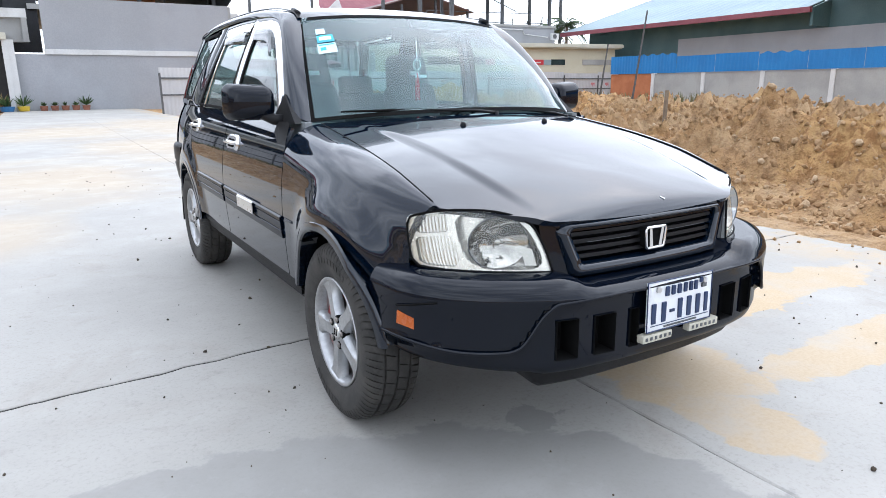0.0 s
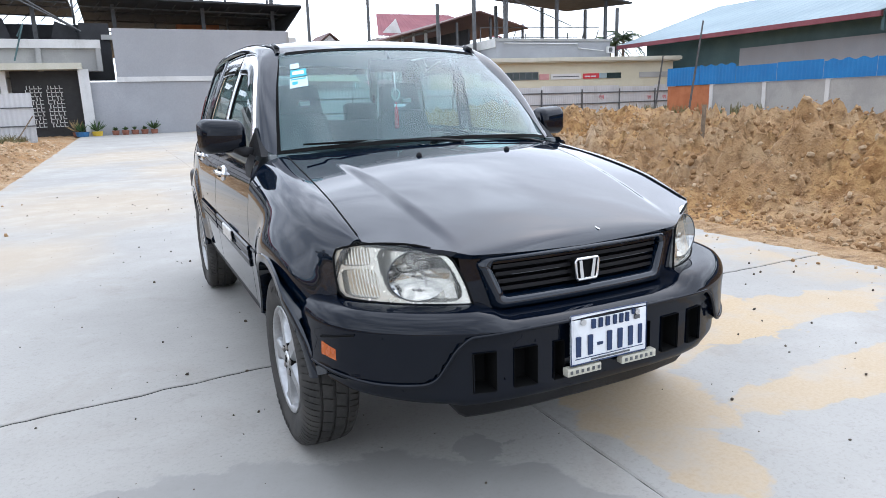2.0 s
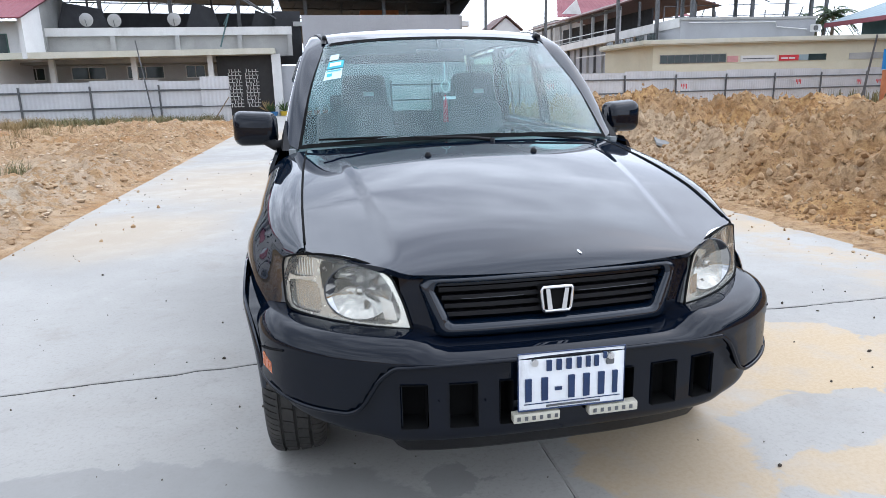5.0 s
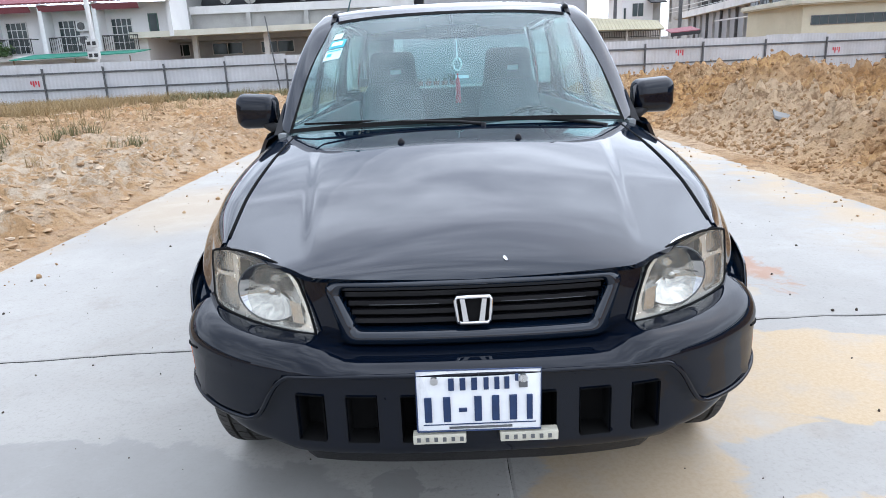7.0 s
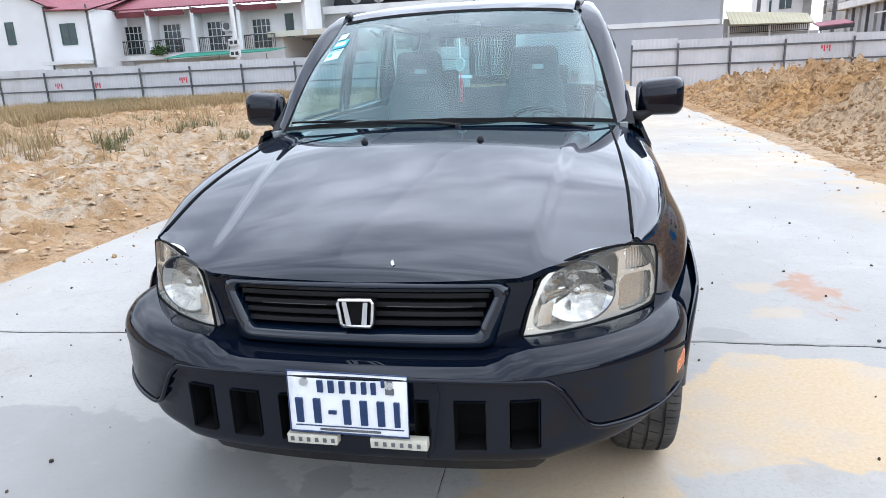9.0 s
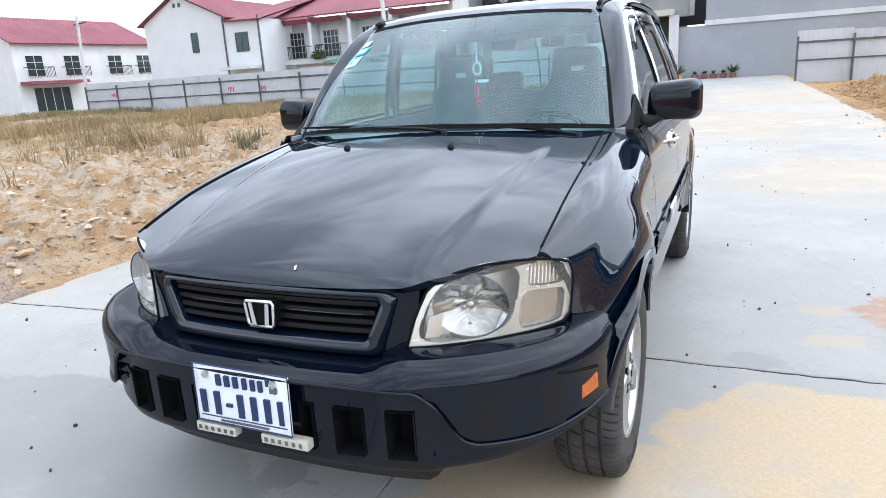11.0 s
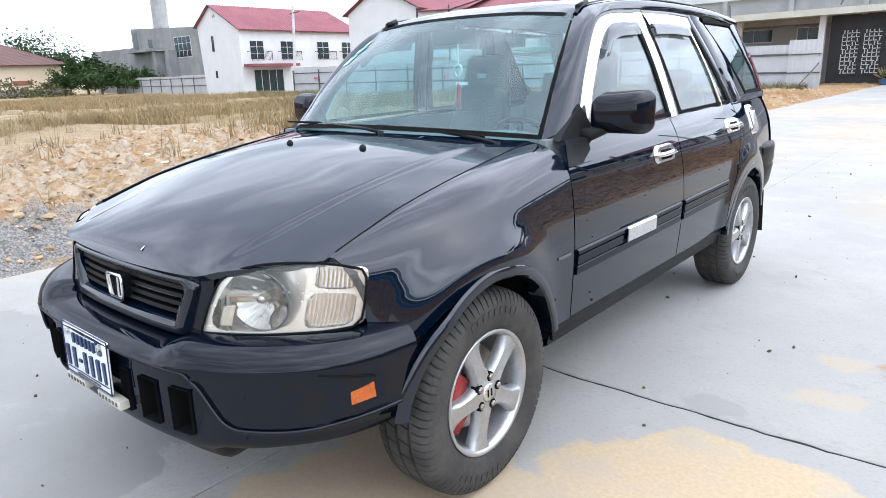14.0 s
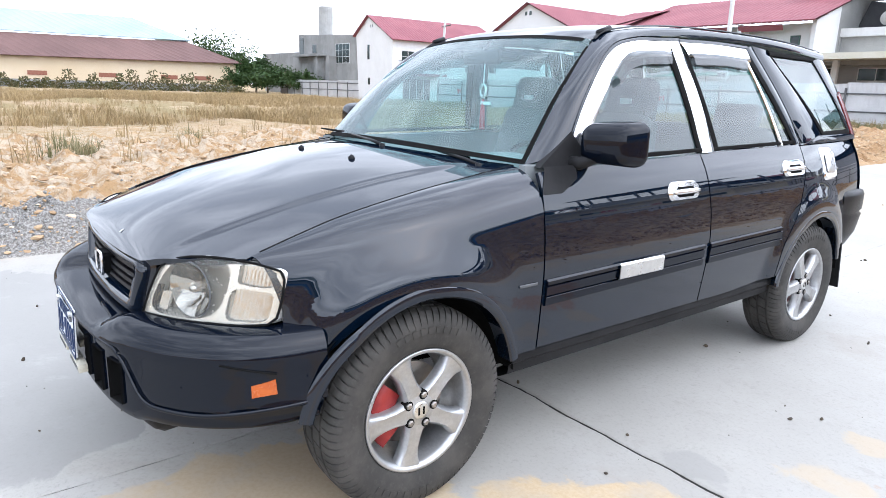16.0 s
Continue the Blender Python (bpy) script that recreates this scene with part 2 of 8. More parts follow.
    rust = n.ramp(blot(1.87, 1.64, 0.13, 0.30, 1.3, 7), 0.5, 1.2, 0.6, 0)
    col = n.mix(rust, col, (0.327, 0.144, 0.059))
    # a damp, greyer sweep where mortar was washed off
    grey = n.ramp(blot(-1.5, -1.52, 1.62, 1.44, 0.12, 3.0), 0.985, 1.015, 0.7, 0)
    grey = n.math("MAXIMUM", grey, n.ramp(blot(-2.2, -2.6, 2.3, 1.7, 0.5, 1.2), 0.7, 1.15, 0.45, 0))
    grey = n.math("MAXIMUM", grey, n.ramp(blot(-0.27, -0.42, 0.12, 0.09, 1.1, 7), 0.8, 1.1, 0.75, 0))
    grey = n.math("MAXIMUM", grey, n.ramp(blot(1.25, 0.97, 0.13, 0.07, 0.8, 7), 0.8, 1.2, 0.5, 0))
    col = n.mix(grey, col, n.mix(n.ramp(mid, 0.3, 0.7), (0.199, 0.194, 0.183), (0.253, 0.247, 0.234)))
    white = n.ramp(n.noise(3.1, 8, 0.75, distort=0.3), 0.56, 0.72, 0, 0.22)
    col = n.mix(white, col, (0.437, 0.426, 0.403))
    n.set("Base Color", col).set("Roughness", n.ramp(mid, 0.3, 0.7, 0.55, 0.85))
    n.bump(n.math("ADD", fine, n.math("MULTIPLY", mid, 2.0)), 0.18, 0.004)
    return n.mat


def earth_material():
    n = Nodes("dug_sandy_earth", 0.95, 0, 0.15)
    x, y, z = n.axis(0), n.axis(1), n.axis(2)
    big, mid, fine, tiny = n.noise(0.12, 5), n.noise(0.9, 7, 0.65), n.noise(7, 6, 0.7), n.noise(45, 3)
    tan, pale, orange, brown = (0.315, 0.190, 0.093), (0.430, 0.300, 0.175), (0.345, 0.185, 0.070), (0.135, 0.078, 0.040)
    col = n.mix(n.ramp(mid, 0.36, 0.62), tan, pale)
    col = n.mix(n.ramp(n.noise(0.4, 5, 0.6), 0.52, 0.66, 0, 0.7), col, orange)
    col = n.mix(n.ramp(fine, 0.47, 0.72, 0, 0.75), col, brown)
    col = n.mix(n.ramp(n.noise(2.7, 5, 0.7, distort=0.7), 0.55, 0.68, 0, 0.6), col, (0.165, 0.085, 0.036))
    crust = n.ramp(n.noise(1.7, 8, 0.75, stretch=(1.0, 0.6, 1.0), distort=0.8), 0.55, 0.66, 0, 0.35)
    crust = n.math("MULTIPLY", crust, n.ramp(x, -5.0, 3.0, 1.0, 0.6))
    col = n.mix(crust, col, (0.508, 0.435, 0.344))
    col = n.mix(n.ramp(tiny, 0.55, 0.8, 0, 0.35), col, (0.541, 0.459, 0.361))
    # one load of paler, greyer soil beside the slab; fresh orange diggings round it
    ex, ey = n.math("DIVIDE", n.math("SUBTRACT", x, 4.9), 1.7), n.math("DIVIDE", n.math("SUBTRACT", y, 8.3), 2.6)
    grey = n.math("ADD", n.math("SQRT", n.math("ADD", n.math("MULTIPLY", ex, ex), n.math("MULTIPLY", ey, ey))), n.math("MULTIPLY", n.math("SUBTRACT", mid, 0.5), 1.2))
    dug = n.math("MULTIPLY", n.ramp(x, 3.5, 4.2), n.ramp(n.noise(0.55, 6, 0.62), 0.40, 0.60, 0.15, 0.8))
    col = n.mix(dug, col, n.mix(n.ramp(fine, 0.42, 0.60), (0.47, 0.285, 0.115), (0.27, 0.135, 0.050)))
    col = n.mix(n.ramp(grey, 0.75, 1.1, 0.75, 0), col, n.mix(n.ramp(fine, 0.45, 0.64), (0.47, 0.355, 0.235), (0.24, 0.165, 0.10)))
    # broken pale crust over orange soil on the near part of the open field
    sandy = n.math("MULTIPLY", n.ramp(x, -4.2, -3.2, 1.0, 0.0), n.ramp(n.math("ADD", y, n.math("MULTIPLY", mid, 6.0)), 9.0, 17.0, 0.85, 0.0))
    crumble = n.noise(3.4, 9, 0.75, distort=0.6)
    col = n.mix(sandy, col, n.mix(n.ramp(crumble, 0.43, 0.56), (0.36, 0.23, 0.115), (0.47, 0.395, 0.30)))
    col = n.mix(n.math("MULTIPLY", sandy, n.ramp(fine, 0.50, 0.66, 0, 0.6)), col, (0.19, 0.125, 0.07))
    # dry scrub soil on the far side of the open field
    west = n.ramp(n.math("ADD", x, n.math("MULTIPLY", big, 9.0)), -19, -5, 1, 0)
    field = n.mix(n.ramp(n.noise(0.22, 6, 0.6, stretch=(0.35, 1.0, 1.0)), 0.42, 0.6), (0.344, 0.254, 0.156), (0.246, 0.193, 0.098))
    field = n.mix(n.ramp(fine, 0.4, 0.8, 0, 0.5), field, (0.164, 0.131, 0.074))
    field = n.mix(n.ramp(n.noise(0.5, 7, 0.7, stretch=(0.4, 1.0, 1.0), distort=0.5), 0.52, 0.64, 0, 0.8), field, (0.476, 0.369, 0.246))
    col = n.mix(west, col, field)
    # crushed grey stone tipped beside the slab
    dx, dy = n.math("DIVIDE", n.math("ADD", x, 3.9), 1.0), n.math("DIVIDE", n.math("ADD", y, 1.4), 2.4)
    d = n.math("ADD", n.math("SQRT", n.math("ADD", n.math("MULTIPLY", dx, dx), n.math("MULTIPLY", dy, dy))), n.math("MULTIPLY", n.math("SUBTRACT", mid, 0.5), 1.6))
    stone = n.mix(n.ramp(n.noise(48, 3, 0.8), 0.4, 0.62), (0.139, 0.135, 0.127), (0.361, 0.353, 0.336))
    col = n.mix(n.ramp(d, 0.7, 1.15, 0.9, 0), col, stone)
    n.set("Base Color", col).bump(n.math("ADD", fine, n.math("MULTIPLY", tiny, 0.35)), 1.0, 0.075)
    return n.mat


M_CONCRETE, M_EARTH = concrete_material(), earth_material()
M_RENDER_GREY = surface("painted_grey_render", (0.304, 0.312, 0.327), (0.334, 0.342, 0.361), 0.4, 0.85, 0.1, dirt=(0.258, 0.262, 0.274), grain=15)
M_RENDER_WHITE = surface("white_render", (0.607, 0.607, 0.607), (0.656, 0.656, 0.656), 0.5, 0.85, 0.1, dirt=(0.508, 0.500, 0.492), grain=15)
M_RENDER_DULL = surface("weathered_grey_render", (0.295, 0.295, 0.287), (0.369, 0.369, 0.353), 0.6, 0.9, 0.15, dirt=(0.189, 0.180, 0.168), grain=15)
M_RENDER_CREAM = surface("cream_render", (0.504, 0.470, 0.353), (0.554, 0.521, 0.403), 0.4, 0.85, 0.1, dirt=(0.420, 0.395, 0.311), grain=15)
M_RENDER_PEACH = surface("peach_render", (0.554, 0.445, 0.302), (0.588, 0.487, 0.353), 0.2, 0.85, 0.1, dirt=(0.420, 0.336, 0.235), grain=15)
M_RAW = surface("raw_cement_block", (0.212, 0.212, 0.204), (0.289, 0.289, 0.281), 0.5, 0.95, 0.3, dirt=(0.145, 0.145, 0.136), grain=12)
M_TRIM = surface("white_trim", (0.538, 0.538, 0.529), (0.605, 0.605, 0.596), 0.8, 0.7, 0.05, dirt=(0.353, 0.344, 0.319), grain=20)
M_CREAM_TRIM = surface("weathered_cream_concrete", (0.470, 0.454, 0.370), (0.538, 0.521, 0.445), 0.8, 0.8, 0.1, dirt=(0.336, 0.319, 0.260), grain=20)
# for dark sheets, and for walls whose shade is put into the colour
M_DARK = surface("dark_cloth_and_wall_shade", (0.022, 0.023, 0.026), (0.035, 0.036, 0.04), 1.0, 0.8, 0.1, grain=25)
M_STEEL = surface("grey_steel_section", (0.085, 0.088, 0.092), (0.125, 0.128, 0.132), 3, 0.65, 0.05, metal=0.3)
M_BLACK_STEEL = surface("black_painted_steel", (0.012, 0.012, 0.013), (0.02, 0.02, 0.02), 3, 0.5, 0.05)
M_FENCE = surface("galvanised_sheet", (0.459, 0.463, 0.476), (0.525, 0.529, 0.541), 0.7, 0.45, 0.05, metal=0.35, dirt=(0.344, 0.328, 0.312), grain=30)
M_BLUE = surface("blue_sheet", (0.007, 0.144, 0.396), (0.011, 0.171, 0.450), 0.6, 0.5, 0.05, dirt=(0.009, 0.099, 0.270), grain=20)
M_RED_ROOF = surface("red_painted_roof_sheet", (0.190, 0.050, 0.064), (0.235, 0.072, 0.086), 0.4, 0.75, 0.1, dirt=(0.150, 0.042, 0.052), grain=12)
M_PALE_ROOF = surface("pale_blue_roof_sheet", (0.199, 0.266, 0.294), (0.247, 0.314, 0.342), 0.15, 0.7, 0.05, grain=10)
M_BLUE_ROOF = surface("weathered_blue_grey_roof_sheet", (0.230, 0.306, 0.340), (0.281, 0.357, 0.391), 0.15, 0.6, 0.05, grain=10)
M_BROWN_ROOF = surface("brown_roof_sheet", (0.102, 0.053, 0.047), (0.136, 0.072, 0.064), 0.2, 0.7, 0.1, grain=10)
M_TEAL = surface("dark_teal_sheet", (0.06, 0.115, 0.12), (0.085, 0.145, 0.15), 0.4, 0.6, 0.05, grain=12)
M_RED = surface("red_paint", (0.45, 0.02, 0.03), (0.52, 0.03, 0.04), 2, 0.5, 0.05)
M_GLASS_DARK = surface("dark_window_glass", (0.016, 0.03, 0.03), (0.03, 0.045, 0.045), 1.5, 0.12, 0.0)
M_FRAME_GREEN = surface("dark_green_window_frame", (0.02, 0.07, 0.05), (0.03, 0.09, 0.065), 4, 0.5, 0.05)
M_LATTICE = surface("pale_metal_lattice", (0.55, 0.55, 0.53), (0.62, 0.62, 0.6), 4, 0.5, 0.05)
M_NET = surface("green_shade_net", (0.02, 0.16, 0.11), (0.03, 0.22, 0.15), 2, 0.8, 0.2)
M_ORANGE_BRICK = surface("bare_brick", (0.34, 0.12, 0.05), (0.42, 0.16, 0.07), 1.5, 0.9, 0.3)
M_POT_BLUE = surface("blue_plastic", (0.03, 0.13, 0.3), (0.04, 0.16, 0.36), 4, 0.5, 0.05)
M_POT_YELLOW = surface("yellow_plastic", (0.55, 0.38, 0.03), (0.62, 0.44, 0.05), 4, 0.5, 0.05)
M_CLAY = surface("fired_clay", (0.20, 0.08, 0.05), (0.27, 0.11, 0.07), 6, 0.8, 0.2)
M_SIGN_PINK = surface("faded_pink_sign", (0.45, 0.22, 0.22), (0.5, 0.27, 0.26), 2, 0.6, 0.05)
M_CANOPY = surface("faded_yellow_sheet", (0.29, 0.26, 0.165), (0.34, 0.305, 0.195), 0.4, 0.8, 0.05, dirt=(0.23, 0.205, 0.13), grain=12)
M_WOOD = surface("grey_weathered_wood", (0.15, 0.11, 0.075), (0.22, 0.17, 0.12), 6, 0.85, 0.3)


def leaf_material(name, a, b, c):
    n = Nodes(name, 0.65, 0, 0.25)
    r = n.island()
    col = n.mix(n.ramp(r, 0.0, 0.7), a, b)
    n.set("Base Color", n.mix(n.ramp(n.noise(0.6, 3), 0.45, 0.65), col, c))
    return n.mat


M_LEAF = leaf_material("tree_leaves", (0.02, 0.045, 0.012), (0.05, 0.085, 0.025), (0.035, 0.065, 0.02))
M_PALM = leaf_material("palm_leaves", (0.03, 0.055, 0.025), (0.06, 0.095, 0.04), (0.045, 0.075, 0.03))
M_SCRUB = leaf_material("scrub_leaves", (0.045, 0.055, 0.02), (0.10, 0.095, 0.04), (0.14, 0.11, 0.055))
M_STRAW = leaf_material("dry_grass", (0.36, 0.265, 0.135), (0.26, 0.185, 0.09), (0.20, 0.145, 0.068))
M_GREEN_GRASS = leaf_material("green_grass", (0.100, 0.104, 0.042), (0.170, 0.152, 0.075), (0.235, 0.195, 0.105))


def rock_material(name, a, b, c):
    n = Nodes(name, 0.95, 0, 0.15)
    r, fine = n.island(), n.noise(30, 4, 0.7)
    col = n.mix(n.ramp(r, 0.0, 0.6), a, b)
    col = n.mix(n.ramp(r, 0.7, 1.0), col, c)
    col = n.mix(n.ramp(fine, 0.5, 0.75, 0, 0.6), col, (0.27, 0.17, 0.09))
    n.set("Base Color", col).bump(fine, 0.6, 0.02)
    return n.mat


M_ROCK = rock_material("earth_clods_and_stones", (0.27, 0.162, 0.080), (0.365, 0.240, 0.130), (0.45, 0.340, 0.220))
M_RUBBLE = rock_material("pale_broken_rubble", (0.286, 0.188, 0.107), (0.428, 0.306, 0.188), (0.571, 0.469, 0.356))
M_GRAVEL = surface("crushed_grey_stone", (0.170, 0.166, 0.157), (0.323, 0.315, 0.302), 14, 0.9, 0.4)
M_JOINT = surface("joint_dirt_and_shade", (0.012, 0.011, 0.010), (0.025, 0.022, 0.018), 8, 0.95, 0.3)
M_CRUMB = surface("dark_soil_crumbs", (0.045, 0.035, 0.026), (0.10, 0.075, 0.05), 8, 0.95, 0.3)

# ---- ground: one sheet from the slab's edge to the horizon ----
ROAD_L, ROAD_R = -3.35, 3.62


# tipped loads of the heap: place, height, half widths
LOADS = ((7.4, 12.2, 1.02, 1.1, 1.1), (6.1, 12.3, 0.80, 0.7, 0.9), (6.9, 16.2, 0.78, 1.0, 1.4), (5.0, 9.0, 0.74, 1.0, 1.5), (5.7, 5.7, 0.46, 1.2, 1.2),
         (9.6, 11.8, 0.80, 1.2, 1.6), (12.2, 12.0, 0.95, 2.0, 1.6), (8.8, 5.2, 0.72, 1.3, 1.3), (10.5, 8.4, 0.62, 1.4, 1.2), (6.2, 2.4, 0.62, 1.1, 1.3),
         (7.6, -0.6, 0.72, 1.3, 1.4), (5.3, -1.6, 0.52, 0.8, 1.1), (9.2, 1.8, 0.78, 1.2, 1.3), (5.6, 18.5, 0.42, 0.9, 1.2), (9.4, 16.5, 0.82, 1.5, 1.8))


def ground_height(x, y):
    """Height of the earth beside and beyond the slab."""
    base = -0.06 + 0.05 * fbm(x * 0.15, y * 0.15, 3, 3)
    # dug heap along the right-hand side, in tipped loads
    along = step(y, -14, -6) * (1 - step(y, 20, 30))
    foot = ROAD_R + 0.15 + 0.35 * fbm(y * 0.5, y * 0 + 4.0, 3, 5)
    rise = step(x, foot, foot + 2.0) * (1 - 0.55 * step(x, 9, 16)) * (1 - step(x, 20, 30))
    loads = (0.30 + 0.22 * fbm(x * 0.33, y * 0.33, 3, 11)) * (1 - 0.35 * step(y, 15, 21))
    for lx, ly, lh, rx, ry in LOADS:
        d = ((x - lx + 0.35 * gnoise(x * 0.9, y * 0.9, 12)) / rx) ** 2 + ((y - ly + 0.35 * gnoise(x * 0.9, y * 0.9, 13)) / ry) ** 2
        loads = np.maximum(loads, 0.93 * lh * np.exp(-0.5 * d) + 0.10 * fbm(x * 0.7, y * 0.7, 3, 14))
    clods = 0.10 * np.abs(fbm(x * 1.2, y * 1.2, 4, 21, 0.55)) + 0.17 * np.abs(fbm(x * 2.9, y * 2.9, 3, 25, 0.6)) + 0.10 * (0.5 - np.abs(gnoise(x * 6.3, y * 6.3, 27))) + 0.05 * gnoise(x * 9.7, y * 9.7, 28)
    heap = along * rise * (loads + 1.6 * clods)
    # levelled rubble on the left-hand side
    near = step(-x, 3.3, 4.0) * (1 - step(-x, 11, 17)) * (1 - 0.7 * step(y, 26, 33))
    rub = near * (0.06 + 0.10 * step(y, 3, 8) + 0.12 * np.abs(fbm(x * 0.8, y * 0.8, 5, 31, 0.62)) + 0.14 * np.abs(fbm(x * 2.4, y * 2.4, 3, 35, 0.6)) + 0.07 * np.abs(gnoise(x * 5.5, y * 5.5, 37)) + 0.035 * gnoise(x * 9.1, y * 9.1, 38))
    far = step(-x, 9, 16) * (0.05 + 0.11 * fbm(x * 0.3, y * 0.3, 4, 41))
    out = base + heap + rub + far
    under = step(x, ROAD_L - 0.12, ROAD_L + 0.05) * (1 - step(x, ROAD_R - 0.05, ROAD_R + 0.12)) * (1 - step(y, 43.5, 44))
    return out * (1 - under) - 0.12 * under


def spread(*bands):
    """Sample places along one axis: (start, end, spacing) bands joined up."""
    out = [bands[0][0]]
    for a, b, s in bands:
        out += list(np.linspace(a, b, max(2, int(round((b - a) / s)) + 1))[1:])
    return np.array(out)


gx = spread((-900, -220, 68), (-220, -60, 8), (-60, -18, 1.2), (-18, -10, 0.25), (-10, -3.9, 0.09), (-3.9, -3.0, 0.05), (-3.0, 3.4, 0.64), (3.4, 10, 0.06), (10, 16, 0.2), (16, 60, 1.4), (60, 220, 8), (220, 900, 68))
gy = spread((-900, -220, 68), (-220, -40, 9), (-40, -8, 1.0), (-8, 12, 0.07), (12, 24, 0.14), (24, 36, 0.3), (36, 60, 1.2), (60, 220, 8), (220, 900, 68))
GX, GY = np.meshgrid(gx, gy)
GZ = ground_height(GX, GY)
gw, gh = len(gx), len(gy)
ground_me = bpy.data.meshes.new("ground")
ground_me.vertices.add(gw * gh)
ground_me.vertices.foreach_set("co", np.stack([GX, GY, GZ], -1).ravel())
quad = (np.arange(gh - 1)[:, None] * gw + np.arange(gw - 1)[None]).ravel()
loops = np.stack([quad, quad + 1, quad + gw + 1, quad + gw], -1).astype(np.int32)
ground_me.loops.add(loops.size)
ground_me.loops.foreach_set("vertex_index", loops.ravel())
ground_me.polygons.add(len(quad))
ground_me.polygons.foreach_set("loop_start", np.arange(0, loops.size, 4))
ground_me.polygons.foreach_set("use_smooth", np.ones(len(quad), bool))
ground_me.update(calc_edges=True)
ground_me.materials.append(M_EARTH)
tagged(new("ground", ground_me), "sandy earth with dug heaps, rubble and dry field", "ground", kind="structure")

# ---- concrete road: cast slabs with open joints ----
road = thing("road", (0, 10, 0), "pale poured concrete slabs with sand stains and joints", "road", kind="structure")


def slab(x0, x1, y0, y1, seed, skew0=0.0, skew1=0.0):
    """One slab with slightly broken edges along its joints; its ends may run askew."""
    nx, ny, m = max(2, int((x1 - x0) / 0.05)), max(2, int((y1 - y0) / 0.08)), Geo()
    ny = min(ny, 260)

    def rag(s, k):
        return (0.009 if k in (1, 3) else 0.002) * float(fbm(np.float64(s * 7.0), np.float64(0.5), 4, 57)) + 0.0025 * float(fbm(np.float64(s * 23.0), np.float64(k), 2, seed))
    ring = [(x0 + (x1 - x0) * i / nx, y0 + rag(x0 + (x1 - x0) * i / nx, 1)) for i in range(nx)]
    ring += [(x1 + rag(y0 + (y1 - y0) * i / ny, 2), y0 + (y1 - y0) * i / ny) for i in range(ny)]
    ring += [(x1 - (x1 - x0) * i / nx, y1 + rag(x1 - (x1 - x0) * i / nx, 3)) for i in range(nx)]
    ring += [(x0 + rag(y1 - (y1 - y0) * i / ny, 4), y1 - (y1 - y0) * i / ny) for i in range(ny)]
    ring = [(a, b + (a - LONG) * (skew0 + (skew1 - skew0) * (b - y0) / (y1 - y0))) for a, b in ring]
    cx, cy, n = (x0 + x1) / 2, (y0 + y1) / 2, len(ring)
    inner = [(cx + (a - cx) * (1 - 0.02 / (x1 - x0)), cy + (b - cy) * (1 - 0.02 / (y1 - y0))) for a, b in ring]
    m.add([(a, b, 0.0) for a, b in inner] + [(a, b, -0.004) for a, b in ring] + [(a, b, -0.16) for a, b in ring],
          [tuple(range(n))] + [(n + i, n + (i + 1) % n, (i + 1) % n, i) for i in range(n)] + [(2 * n + i, 2 * n + (i + 1) % n, n + (i + 1) % n, n + i) for i in range(n)])
    part("slab", m, M_CONCRETE, road)


LONG, CROSS = 0.108, 0.872
for k, (a, b) in enumerate(((ROAD_L, LONG - 0.0012), (LONG + 0.0012, ROAD_R))):
    for j, (c, d) in enumerate(((-12, CROSS - 0.007), (CROSS + 0.007, 22.0), (22.012, 43.9))):
        lean = 0.072 if k == 0 else 0.0
        slab(a, b, c, d, 50 + 7 * k + j, lean if j == 1 else 0.0, lean if j == 0 else 0.0)
# shallow dirt filler; the dark of a deep joint is put into its colour
joint = Geo().box(ROAD_L + 0.02, ROAD_R - 0.02, -11.9, 43.8, -0.14, -0.006)
part("joint_filler", joint, M_JOINT, road, "dirt in the joints, coloured near-black for their depth shade")


# ---- stones, clods and crumbs ----
def rock_shape(r, rng):
    """A lumpy stone on 12 corners."""
    g = (1 + 5 ** 0.5) / 2
    vs = [Vector(v).normalized() for v in ((-1, g, 0), (1, g, 0), (-1, -g, 0), (1, -g, 0), (0, -1, g), (0, 1, g), (0, -1, -g), (0, 1, -g), (g, 0, -1), (g, 0, 1), (-g, 0, -1), (-g, 0, 1))]
    fs = [(0, 11, 5), (0, 5, 1), (0, 1, 7), (0, 7, 10), (0, 10, 11), (1, 5, 9), (5, 11, 4), (11, 10, 2), (10, 7, 6), (7, 1, 8), (3, 9, 4), (3, 4, 2), (3, 2, 6), (3, 6, 8), (3, 8, 9), (4, 9, 5), (2, 4, 11), (6, 2, 10), (8, 6, 7), (9, 8, 1)]
    sx, sy, sz = (r * rng.uniform(0.6, 1.25) for _ in range(3))
    q = Euler([rng.uniform(0, 6.3) for _ in range(3)]).to_matrix()
    return [q @ Vector((v.x * sx, v.y * sy, v.z * sz * 0.75)) * rng.uniform(0.75, 1.2) for v in vs], fs


def strew(name, material, count, place, size, seed, label, sink=0.25, flat=1.0):
    rng, m = random.Random(seed), Geo()
    spots = np.array([place(rng) for _ in range(count)])
    tall = ground_height(spots[:, 0], spots[:, 1])
    for (x, y), h in zip(spots, tall):
        r = size(rng)
        z = 0.0 if ROAD_L < x < ROAD_R and y < 43 else h
        vs, fs = rock_shape(r, rng)
        m.add([(v.x + x, v.y + y, v.z * flat + z + r * flat * (0.5 - sink)) for v in vs], fs)
    return tagged(part(name, m, material), label, "stones", kind="stuff")


def power(lo, hi, k=2.5):
    return lambda rng: lo + (hi - lo) * rng.random() ** k


